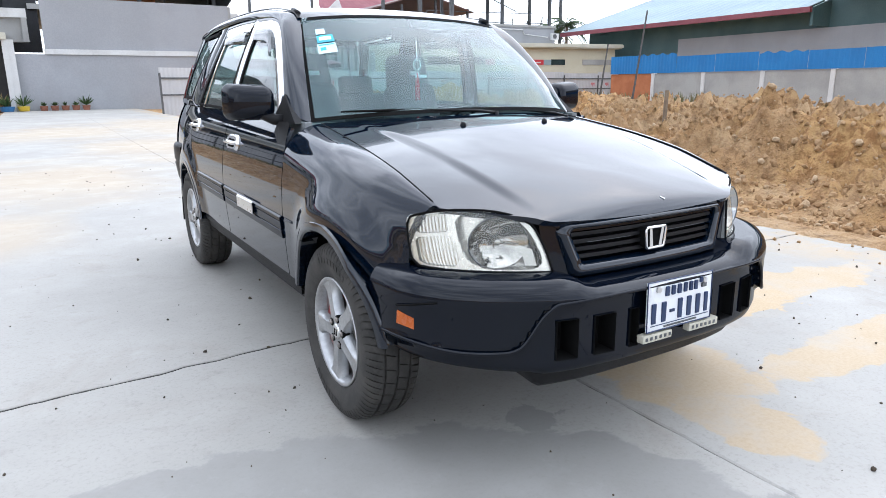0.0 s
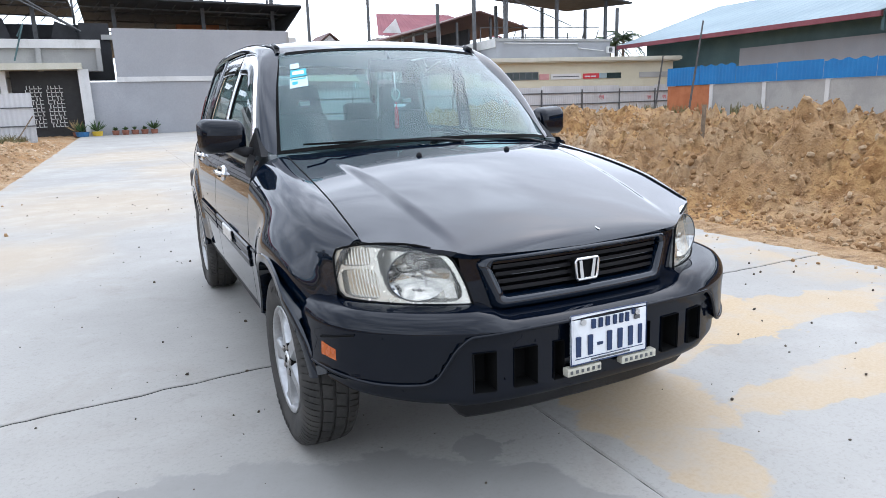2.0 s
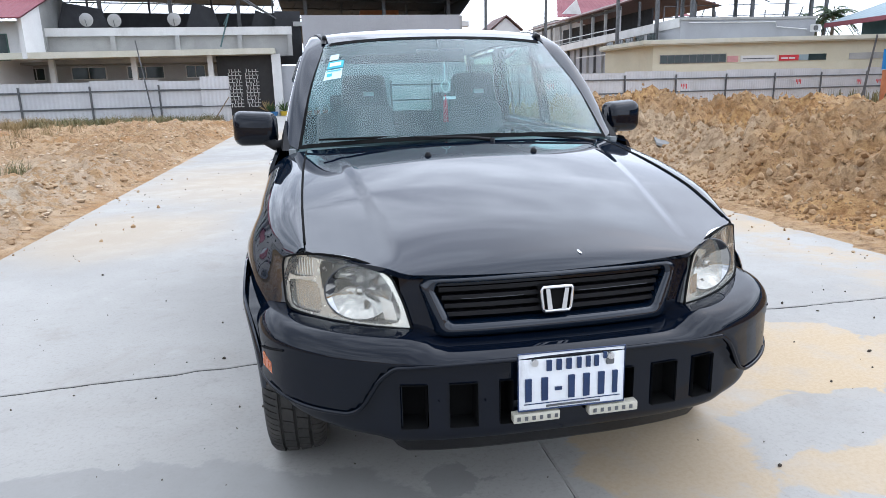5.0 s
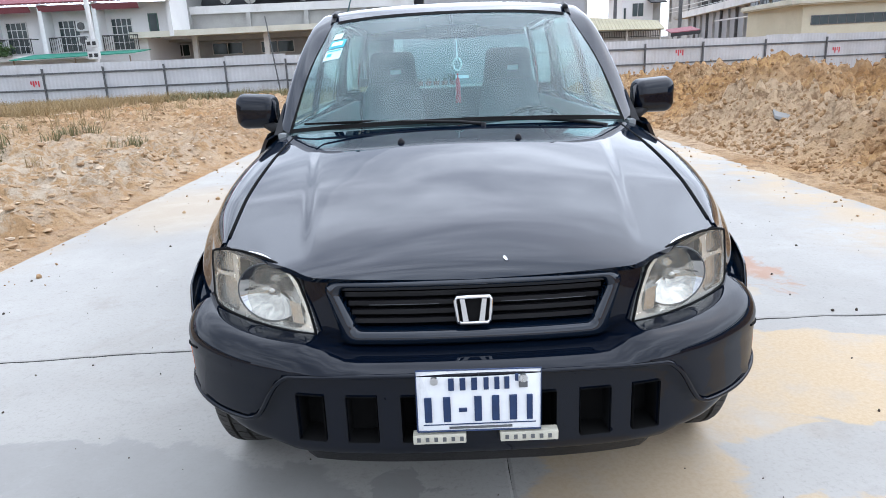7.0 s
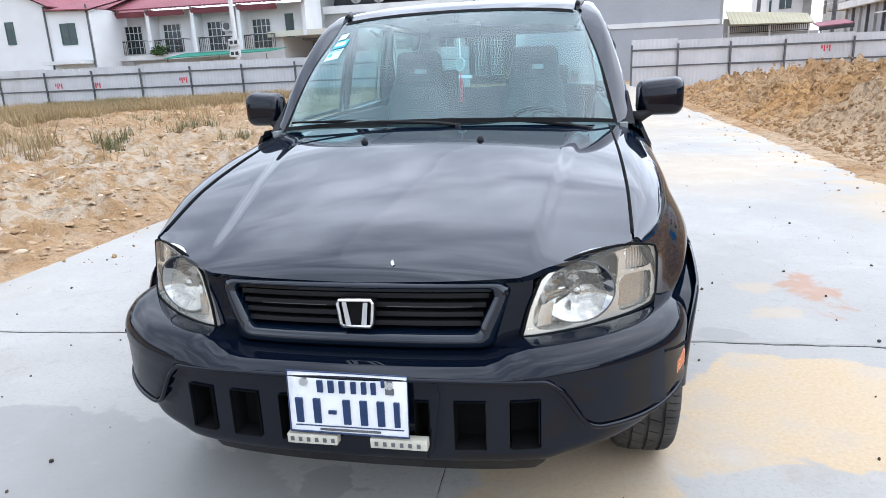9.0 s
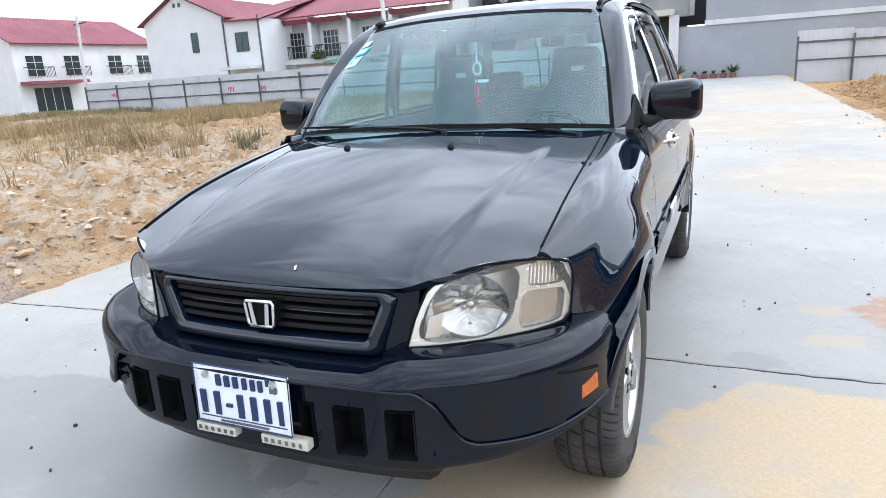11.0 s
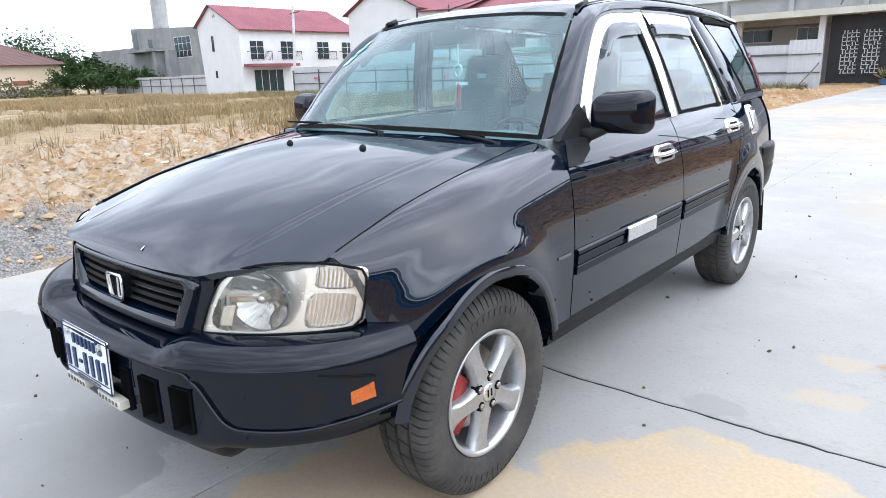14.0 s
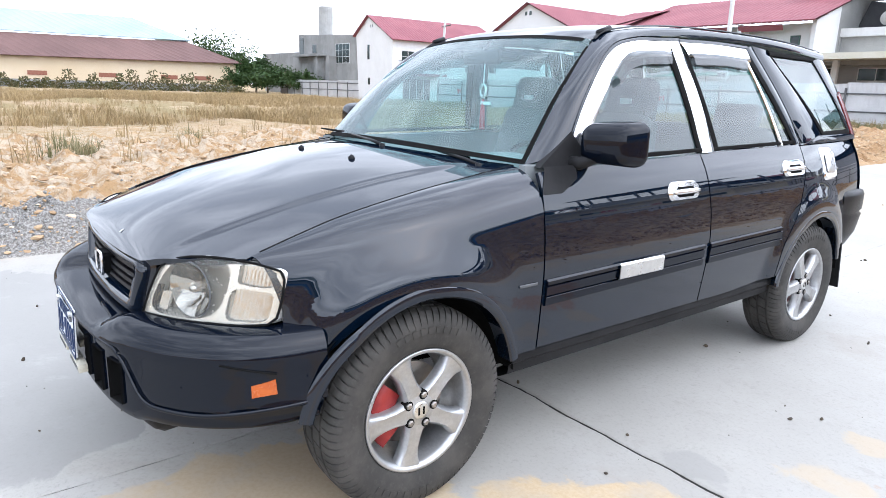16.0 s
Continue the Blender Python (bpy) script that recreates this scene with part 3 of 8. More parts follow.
strew("heap_clods", M_ROCK, 38000, lambda r: (ROAD_R + 0.1 + 8.0 * r.random() ** 1.3, -4 + 28 * r.random() ** 1.2), power(0.013, 0.055, 5.0), 1, "tan earth clods and pale stones over the dug heap")
strew("field_rubble", M_RUBBLE, 22000, lambda r: (ROAD_L - 0.02 - 9 * r.random() ** 1.4, r.uniform(-5, 30)), power(0.014, 0.065, 4.0), 2, "pale broken stones and clods on the levelled earth", 0.2, 0.5)
strew("road_crumbs", M_CRUMB, 620, lambda r: (r.uniform(-3.3, 3.5), -3.2 + 13 * r.random() ** 1.5), power(0.003, 0.013, 3.0), 3, "small dark soil crumbs scattered over the concrete", 0.1)
strew("edge_spill", M_ROCK, 260, lambda r: (ROAD_R - 0.55 * r.random() ** 2, r.uniform(-3, 16)), power(0.004, 0.022, 3), 4, "small clods spilled over the edge of the slab", 0.15)
strew("gravel", M_GRAVEL, 5200, lambda r: (-3.37 - 1.5 * abs(r.gauss(0, 0.5)), r.gauss(-1.4, 1.2)), power(0.004, 0.016, 2), 5, "crushed grey stone tipped beside the concrete", 0.1)


strew("edge_clods", M_ROCK, 46, lambda r: (ROAD_L + 0.05 + 0.75 * r.random() ** 2, r.uniform(1.2, 9.5)), power(0.006, 0.032, 3), 14, "brown clods and crumbs lying at the concrete edge", 0.2)


# ---- loose soil over both edges of the slab ----
def apron(edge, inward, seed, label):
    """A thin ragged sheet of soil lying over the slab's edge; inward is +1 or -1 towards the road."""
    d, y = np.meshgrid(np.linspace(-0.45, 0.85, 66), np.linspace(-6, 30, 600))
    x = edge + inward * d
    reach = (-0.06 if inward > 0 else -0.01) + 0.06 * fbm(y * 0.7, y * 0 + seed, 4, seed) + 0.07 * fbm(x * 3.1, y * 3.1, 4, seed + 1, 0.6)
    z = np.clip((reach - d) * 0.13, -0.03, 0.045) + 0.012 * np.abs(fbm(x * 7, y * 7, 3, seed + 2)) - 0.35 * np.clip(-0.2 - d, 0, None) - 0.004
    m = Geo().grid([[(float(a), float(b), float(c)) for a, b, c in zip(*row)] for row in zip(x, y, z)])
    tagged(part("soil_apron", m, M_EARTH, None, "", True), label, "soil", kind="stuff")


apron(ROAD_L, 1, 81, "loose sandy soil washed over the concrete edge")
apron(ROAD_R, -1, 85, "loose tan soil spilled over the concrete edge")


# ---- grass ----
def tufts(name, material, spots, seed, label, height=(0.25, 0.6), blades=(9, 16), width=0.012, reach=0.35):
    rng, m = random.Random(seed), Geo()
    places = np.array(spots(rng))
    for (x, y), z in zip(places, ground_height(places[:, 0], places[:, 1]) - 0.02):
        for _ in range(rng.randint(*blades)):
            a, h = rng.uniform(0, 6.3), rng.uniform(*height)
            dx, dy, w = math.cos(a), math.sin(a), width * rng.uniform(0.6, 1.5)
            lean, ox, oy = rng.uniform(0.05, reach) * h, rng.gauss(0, 0.07), rng.gauss(0, 0.07)
            p = [(x + ox + dx * lean * k * k, y + oy + dy * lean * k * k, z + h * k) for k in (0, 0.5, 1)]
            m.add([(p[0][0] - dy * w, p[0][1] + dx * w, p[0][2]), (p[0][0] + dy * w, p[0][1] - dx * w, p[0][2]), (p[1][0] + dy * w * 0.8, p[1][1] - dx * w * 0.8, p[1][2]), (p[1][0] - dy * w * 0.8, p[1][1] + dx * w * 0.8, p[1][2]), p[2]], [(0, 1, 2, 3), (3, 2, 4)])
    return tagged(part(name, m, material), label, "grass", kind="stuff")


def straw_spots(rng):
    x = np.array([-7.0 - 60 * rng.random() ** 1.2 for _ in range(90000)])
    y = np.array([rng.uniform(-16, 31.5) for _ in range(90000)])
    drift = fbm(x * 0.22, y * 0.12, 4, 61) + 0.5 * fbm(x * 0.7, y * 0.5, 3, 63)
    band = step(-x, 18.3, 20) * (1 - step(-x, 24, 29)) * step(y, -1, 4)
    north = step(y, 10.5, 13) * step(-x, 11, 13) * (1 - step(-x, 24, 30))
    stand = 1 - step(((x + 9.9) / 2.5) ** 2 + ((y - 6.7) / 1.5) ** 2, 0.6, 1.2)
    far = 0.35 * step(-x, 36, 40)
    dense = np.maximum(np.maximum(band, north), np.maximum(stand, far)) * step(drift, -0.75, 0.35)
    keep = np.array([rng.random() for _ in x]) < dense * 0.9 + 0.012
    return list(zip(x[keep], y[keep]))[:15000]


def fence_spots(rng):
    out = []
    for _ in range(9000):
        x = rng.uniform(-46, -5)
        d = 6.0 * rng.random() ** 1.6
        lush = float(fbm(np.float64(x * 0.35), np.float64(d * 0.5), 3, 71)) + 0.55 - 0.17 * d
        if rng.random() < lush * 1.3:
            out.append((x, 32.3 - d))
    return out


tufts("dry_grass", M_STRAW, straw_spots, 6, "dry straw-coloured grass in drifts over the field", (0.12, 0.56), (12, 18), 0.006, 0.9)
tufts("field_weeds", M_STRAW, lambda r: [(r.uniform(-14, -4.5), r.uniform(-3, 28)) for _ in range(45)], 7, "sparse dry weeds growing in the rubble", (0.06, 0.24), (14, 24), 0.005, 1.1)
tufts("field_tuft", M_GREEN_GRASS, lambda r: [(cx + r.gauss(0, 0.16), cy + r.gauss(0, 0.16)) for cx, cy, k in ((-6.5, 7.1, 9), (-6.9, 9.9, 7), (-9.0, 0.6, 10), (-5.1, 8.2, 4), (-11.9, 3.1, 6), (-10.2, 13.0, 6)) for _ in range(k)], 17, "clumps of grey-green weed in the rubble", (0.08, 0.34), (22, 34), 0.006, 1.0)
tufts("fence_grass", M_GREEN_GRASS, fence_spots, 8, "rank green and yellowing grass along the sheet fence", (0.10, 0.5), (9, 15), 0.011, 1.0)
tufts("heap_weeds", M_GREEN_GRASS, lambda r: [(r.uniform(29, 33), r.uniform(24, 33)) for _ in range(45)], 9, "green weeds at the foot of the block wall", (0.3, 1.0), (10, 16), 0.03)


# ---- sheet fences ----
def fence(name, a, b, bays, label, height=2.15, marks=(), posts=None):
    """Corrugated sheets on posts and two rails, from a to b."""
    ob = thing(name, (a[0], a[1], 0), label, "fence", kind="structure")
    length = math.hypot(b[0] - a[0], b[1] - a[1])
    u = ((b[0] - a[0]) / length, (b[1] - a[1]) / length)
    n, rng = (u[1], -u[0]), random.Random(name)
    posts = posts or [length * i / bays for i in range(bays + 1)]
    for i, (s0, s1) in enumerate(zip(posts, posts[1:])):
        m, top, bay = Geo(), height + rng.uniform(-0.05, 0.06), s1 - s0
        cols, rows = int(bay / 0.05), []
        for z in (-0.1, top):
            rows.append([(a[0] + u[0] * (s0 + bay * k / cols) + n[0] * (0.012 * (k % 4 in (1, 2)) + 0.01 * math.sin(i * 3 + k * 0.13)),
                          a[1] + u[1] * (s0 + bay * k / cols) + n[1] * (0.012 * (k % 4 in (1, 2)) + 0.01 * math.sin(i * 3 + k * 0.13)), z) for k in range(cols + 1)])
        m.grid(rows)
        part("sheet", m, M_FENCE, ob)
        part("post", Geo().fbox(a, u, s0 - 0.04, s0 + 0.04, 0.03, 0.10, -0.1, height - 0.2), M_STEEL, ob, "grey steel post")
        for z in (0.85, 1.65):
            part("rail", Geo().fbox(a, u, s0 + 0.04, s0 + bay - 0.04, 0.03, 0.065, z + rng.uniform(-0.02, 0.02), z + 0.085), M_STEEL, ob)
    for s, z in marks:
        m = Geo()
        for k in range(4):
            m.fbox(a, u, s + 0.13 * k, s + 0.13 * k + 0.07, 0.026, 0.028, z - 0.13 * (k % 2), z + 0.17)
        part("painted_mark", m, M_RED, ob, "red sprayed marks")
    return ob


fence("fence_1", (-42.0, 32.5), (-4.75, 32.5), 12, "silver corrugated sheet fence on steel posts and rails", marks=((21.0, 1.2), (15.5, 1.1), (13.0, 1.15), (2.5, 1.2)))
fence("fence_2", (3.5, 33.0), (41.6, 40.2), 14, "silver corrugated sheet fence on grey steel posts", marks=((9.4, 1.4), (19.1, 1.2), (28.9, 1.3), (34.8, 1.2), (36.8, 1.2)), posts=(0.0, 2.3, 4.9, 7.6, 11.0, 14.8, 18.65, 22.7, 26.9, 31.2, 35.7, 38.7))
leaf_gate = thing("sheet_gate", (-4.6, 32.3, 0), "silver corrugated sheet gate leaf standing open", "gate")
m = Geo()
m.grid([[(-5.9 + 1.35 * k / 28, 32.3 + 0.014 * (k % 4 in (1, 2)), z) for k in range(29)] for z in (0.05, 2.3)])
part("sheet", m, M_FENCE, leaf_gate)
for z in (0.85, 1.65):
    part("rail", Geo().box(-5.9, -4.55, 32.24, 32.28, z, z + 0.05), M_STEEL, leaf_gate)
part("brace", Geo().tube([(-5.4, 31.6, 0.1), (-4.6, 32.2, 1.3)], 0.03, 6), M_WOOD, leaf_gate, "leaning timber prop")


def window(house, o, u, u0, u1, z0, z1, frame=None, bars=(2, 1), proud=0.03, label=""):
    """A framed window on a wall: frame, panes between the bars."""
    frame = frame or M_TRIM
    m, w = Geo(), 0.06
    m.fbox(o, u, u0, u1, 0.0, proud + 0.02, z1 - w, z1).fbox(o, u, u0, u1, 0.0, proud + 0.02, z0, z0 + w)
    m.fbox(o, u, u0, u0 + w, 0.0, proud + 0.02, z0 + w, z1 - w).fbox(o, u, u1 - w, u1, 0.0, proud + 0.02, z0 + w, z1 - w)
    for i in range(1, bars[0]):
        c = u0 + (u1 - u0) * i / bars[0]
        m.fbox(o, u, c - 0.025, c + 0.025, 0.0, proud + 0.015, z0 + w, z1 - w)
    for i in range(1, bars[1]):
        c = z0 + (z1 - z0) * i / bars[1]
        m.fbox(o, u, u0 + w, u1 - w, 0.0, proud + 0.012, c - 0.02, c + 0.02)
    ob = part("window", m, frame, house, label)
    for i in range(bars[0]):
        a, b = u0 + w + (u1 - u0 - 2 * w) * i / bars[0], u0 + w + (u1 - u0 - 2 * w) * (i + 1) / bars[0]
        part("pane", Geo().fbox(o, u, a, b, -0.02, proud, z0 + w, z1 - w), M_GLASS_DARK, ob)
    return ob


def balcony(house, o, u, u0, u1, z, out=0.9):
    m = Geo().fbox(o, u, u0, u1, out - 0.04, out, z + 0.85, z + 0.9)
    for s in (u0, u1 - 0.04):
        m.fbox(o, u, s, s + 0.04, 0, out, z + 0.85, z + 0.9).fbox(o, u, s, s + 0.04, out - 0.04, out, z, z + 0.85)
    n = int((u1 - u0) / 0.13)
    for k in range(1, n):
        c = u0 + (u1 - u0) * k / n
        m.fbox(o, u, c - 0.012, c + 0.012, out - 0.03, out - 0.01, z, z + 0.85)
    part("balcony", m, M_BLACK_STEEL, house, "black steel balcony rail")


def roof_sheet(house, pts, material, ribs=0.35, name="roof", label=""):
    """A ribbed roof plane over four corners: eave a, eave b, ridge b, ridge a."""
    a, b, c, d = (Vector(p) for p in pts)
    n = max(4, int((b - a).length / ribs) * 4)
    up = (b - a).cross(d - a).normalized()
    if up.z < 0:
        up = -up
    rows = [[a.lerp(b, k / n).lerp(d.lerp(c, k / n), s) + up * (0.03 if k % 4 == 0 else 0.0) for k in range(n + 1)] for s in (0, 1)]
    under = [[p - up * 0.07 for p in row] for row in rows]
    m = Geo().grid(rows).grid([list(reversed(r)) for r in under])
    m.slab([rows[0][0], rows[0][-1], under[0][-1], under[0][0]], (0, 0, 0.001))
    part(name, m, material, house, label)


S, E_, W_ = (1, 0), (0, 1), (0, -1)   # walls that face south, east, west (u directions)

# ---- grey boundary wall and gate ----
wall = thing("wall_north", (4, 44, 0), "tall grey painted wall with a white ledge", "wall", kind="structure")
part("lower_wall", Geo().box(-2.75, 9.95, 43.9, 44.4, -0.1, 3.2), M_RENDER_GREY, wall)
part("ledge", Geo().box(-0.95, 9.72, 43.82, 44.4, 3.2, 3.5), M_TRIM, wall, "white ledge")
part("upper_wall", Geo().box(-0.9, 9.72, 43.95, 44.4, 3.5, 6.38), M_RENDER_GREY, wall)
part("return_wall", Geo().box(9.72, 10.0, 44.4, 60, -0.1, 6.38), M_RENDER_DULL, wall)
part("corner_ledge", Geo().box(9.72, 10.5, 44.41, 45, 5.65, 6.0), M_TRIM, wall)

# ---- two-storey grey building with a long parapet ----
hall = thing("terrace_building", (-9, 46, 0), "two-storey grey building with open upper terrace and dark shade roof", "building", kind="structure")
part("wall", Geo().box(-20.5, -2.9, 47.2, 58, -0.1, 3.9), M_RENDER_DULL, hall)
part("soffit", Geo().box(-20.5, -2.9, 45.2, 47.2, 3.6, 3.9), M_RENDER_DULL, hall)
part("canopy_slab", Geo().slab([(-19.3, 40.9, 3.70), (-2.75, 43.2, 3.95), (-2.75, 45.2, 3.95), (-19.3, 45.2, 3.85)], (0, 0, 0.36)), M_CREAM_TRIM, hall, "pale concrete canopy slab")
part("parapet", Geo().box(-17.0, -1.65, 44.8, 45.2, 3.9, 5.25), M_RENDER_DULL, hall)
part("coping", Geo().box(-17.1, -1.6, 44.55, 45.3, 5.25, 5.75), M_TRIM, hall, "white projecting coping")
for x in (-16.9, -12.9, -9.0, -5.1, -1.9):
    part("column", Geo().box(x, x + 0.28, 44.5, 44.8, 3.9, 5.25), M_RENDER_DULL, hall)
for x in (-16.35, -11.6, -7.0, -2.75):
    part("column", Geo().box(x, x + 0.32, 43.4, 43.7, -0.1, 3.95), M_TRIM, hall)
for u0, u1 in ((-19.0, -17.9), (-16.3, -14.1), (-12.8, -10.4), (-9.0, -7.7)):
    window(hall, (0, 47.2), S, u0, u1, 2.65, 3.5, M_TRIM, (2, 1))
# near-black colour stands in for the shade under the terrace roof
part("upper_back_wall", Geo().box(-17, -1.7, 50, 50.3, 3.9, 7.2), M_DARK, hall, "terrace back wall coloured near-black as shade")
for k, x in enumerate((-14.2, -9.7, -5.2, -0.6, 5.0, 9.8)):
    part("post", Geo().box(x - 0.12, x + 0.12, 47.9, 48.1, 3.9 if x < -1 else 6.3, 10.2), M_STEEL, hall, "steel post")
for k, x in enumerate((-16.4, -12.1, -7.6, -3.1, 2.2, 7.4, 10.6)):
    part("post", Geo().box(x - 0.07, x + 0.07, 53, 53.15, 3.9, 9.8), M_STEEL, hall)
shade = Geo()
shade.slab([(-20, 46.0, 8.75), (-3.2, 46.0, 8.6), (-3.2, 60, 8.9), (-20, 60, 9.4)], (0, 0, 0.12))
shade.slab([(-2.6, 45.4, 8.35), (11.3, 45.4, 8.15), (10.6, 62, 8.0), (-2.6, 62, 8.4)], (0, 0, 0.12))
part("shade_roof", shade, M_DARK, hall, "dark sheet shade roof")
part("shade_side", Geo().slab([(10.2, 46, 6.6), (11.3, 45.4, 8.15), (10.6, 62, 8.0), (10.0, 62, 6.6)], (0.05, 0, 0)), M_DARK, hall)
truss = Geo()
rng = random.Random(12)
for y, z in ((47, 8.2), (50, 8.3), (54, 8.2), (58, 7.9)):
    truss.tube([(-19, y, z + 0.3), (-3.2, y, z)], 0.05, 5).tube([(-2.5, y, z - 0.2), (10.6, y, z - 0.4)], 0.05, 5)
    for k in range(26):
        x = -19 + 1.15 * k
        truss.tube([(x, y, z - 0.35), (x + 0.55, y, z + 0.25)], 0.03, 4)
truss.tube([(-6.5, 46, 8.6), (-2.9, 46.2, 6.6)], 0.06, 5).tube([(-6.0, 46, 8.6), (-2.6, 46.2, 6.4)], 0.06, 5)
part("truss", truss, M_STEEL, hall)
for x0, x1, z0 in ((-16.8, -13.5, 5.7), (-8.7, -6.4, 5.7), (-4.6, -2.6, 5.2)):
    part("stored_sheet", Geo().slab([(x0, 47, z0), (x1, 47.2, z0), (x1 - 0.4, 47.3, z0 + 1.5), (x0 + 0.6, 47.2, z0 + 1.9)], (0, 0.1, 0)), M_DARK, hall)
part("stored_bricks", Geo().box(3.6, 6.6, 52, 53, 6.9, 7.6), M_ORANGE_BRICK, hall)
part("terrace_floor", Geo().box(-1.5, 10.4, 46, 62, 5.9, 6.2), M_RENDER_DULL, hall)
# solid dark strip, painting in the shade of the gap
part("side_strip", Geo().box(-2.7, -1.0, 46.2, 46.4, 3.4, 6.9), M_DARK, hall, "dark strip coloured as the shaded gap beside the wall")
part("down_pipe", Geo().tube([(-5.9, 44.6, 5.9), (-5.5, 44.45, 6.6), (-6.2, 44.4, 4.5)], 0.05, 6), M_TEAL, hall, "pale green pipe")


def dish(x, y, z, r):
    ob = thing("satellite_dish", (x, y, z), "grey satellite dish on the parapet", "dish", "dishes on the parapet")
    m, n = Geo(), 16
    rings = []
    for k in range(5):
        q = k / 4
        rings.append([(x + q * r * math.cos(6.2832 * i / n), y + 0.28 * r * (q * q - 1) * -1 * -1, z + q * r * math.sin(6.2832 * i / n)) for i in range(n + 1)])
    m.grid(rings)
    part("reflector", m, M_RENDER_DULL, ob, smooth=True)
    part("feed_arm", Geo().tube([(x, y, z - r), (x, y - 0.6 * r, z)], 0.02, 5), M_STEEL, ob)
    part("mast", Geo().tube([(x, y, z - 0.9), (x, y + 0.02, z)], 0.03, 6), M_STEEL, ob)


dish(-8.95, 44.7, 6.25, 0.42)
dish(-12.55, 44.7, 6.2, 0.42)
dish(-14.2, 44.7, 6.25, 0.42)

gate = thing("gate", (-4.7, 44, 0), "black steel gate with two pale lattice doors", "gate", kind="structure")
part("gate_panel", Geo().box(-6.6, -3.0, 44.6, 44.75, -0.1, 3.95), M_BLACK_STEEL, gate)
for x0 in (-6.05, -4.95):
    leaf = part("door_leaf", Geo().box(x0, x0 + 0.95, 44.5, 44.58, 0.5, 3.1), M_BLACK_STEEL, gate)
    m = Geo()
    for i in range(4):
        for j in range(11):
            cx, cz = x0 + 0.12 + 0.225 * i, 0.62 + 0.225 * j
            if (i * 7 + j * 3) % 5:
                m.box(cx, cx + 0.19, 44.46, 44.49, cz, cz + 0.045).box(cx, cx + 0.045, 44.46, 44.49, cz, cz + 0.19)
            else:
                m.box(cx + 0.07, cx + 0.12, 44.46, 44.49, cz - 0.02, cz + 0.2)
    part("lattice", m, M_LATTICE, leaf, "pale square lattice")
part("gate_post", Geo().box(-3.0, -2.75, 43.3, 44.4, -0.1, 4.0), M_TRIM, gate)


def potted_plant(x, y, pot_mat, w, label, h=0.5, seed=1, colour=None):
    ob = thing("potted_plant", (x, y, 0), label, "plant", "potted plants by the gate")
    m = Geo()
    m.tube([(x, y, 0), (x, y, 0.02), (x, y, 0.28)], [w * 0.36, w * 0.4, w * 0.5], 12)
    part("pot", m, pot_mat, ob)
    rng, m = random.Random(seed), Geo()
    for _ in range(40):
        a, l, e = rng.uniform(0, 6.3), h * rng.uniform(0.5, 1.0), rng.uniform(0.5, 1.4)
        d = Vector((math.cos(a) * math.cos(e), math.sin(a) * math.cos(e), math.sin(e)))
        q, p = d.orthogonal().normalized() * 0.035, Vector((x, y, 0.28))
        m.add([p, p + d * l * 0.5 + q, p + d * l, p + d * l * 0.5 - q], [(0, 1, 2, 3)])
    part("leaves", m, colour or M_LEAF, ob)


potted_plant(-3.2, 43.0, M_POT_BLUE, 0.8, "leafy plant in a blue pot by the gate", 0.7, 1)
potted_plant(-2.4, 43.2, M_POT_YELLOW, 0.65, "leafy plant in a yellow pot by the wall", 0.8, 2)
potted_plant(-3.5, 43.5, M_CLAY, 0.5, "tall orange-leaved plant beside the gate post", 0.9, 3, M_STRAW)
for k in range(5):
    potted_plant(-1.4 + 0.55 * k, 43.5, M_CLAY, 0.45, "low plant in a clay pot along the wall", 0.28 if k < 4 else 0.75, 4 + k)

# ---- white houses in rows with red roofs ----
house = thing("white_house", (-36, 42, 0), "white two-storey house with a red sheet roof and green windows", "house", "white red-roofed houses", "structure")
part("wall", Geo().slab([(-41.2, 38, -0.1), (-33.4, 38, -0.1), (-33.4, 38, 6.3), (-37.6, 38, 8.15), (-41.2, 38, 6.3)], (0, 14, 0)), M_RENDER_WHITE, house)
part("wing_wall", Geo().box(-33.4, -30.2, 38.0, 41.0, -0.1, 5.95), M_RENDER_WHITE, house)
roof_sheet(house, [(-41.6, 37.7, 6.2), (-41.6, 52.3, 6.2), (-37.6, 52.3, 8.25), (-37.6, 37.7, 8.25)], M_RED_ROOF)
roof_sheet(house, [(-33.0, 37.7, 6.2), (-33.0, 52.3, 6.2), (-37.6, 52.3, 8.25), (-37.6, 37.7, 8.25)], M_RED_ROOF)
roof_sheet(house, [(-33.3, 37.7, 5.95), (-29.9, 37.7, 5.85), (-29.9, 46.0, 7.9), (-33.3, 46.0, 7.9)], M_RED_ROOF)
window(house, (0, 38), S, -36.65, -36.0, 3.95, 5.4, M_FRAME_GREEN, (1, 1))
window(house, (0, 38), S, -32.5, -31.35, 3.75, 5.1, M_FRAME_GREEN, (2, 1))
for x in (-38.0, -37.5):
    part("vent", Geo().box(x, x + 0.25, 37.97, 38.02, 7.3, 7.6), M_GLASS_DARK, house)
for x in (-33.45, -30.3):
    part("down_pipe", Geo().tube([(x, 37.93, 0), (x, 37.93, 6.2)], 0.06, 6), M_STEEL, house)
part("porch_slab", Geo().box(-33.2, -30.4, 36.6, 38, 2.5, 2.72), M_TRIM, house)

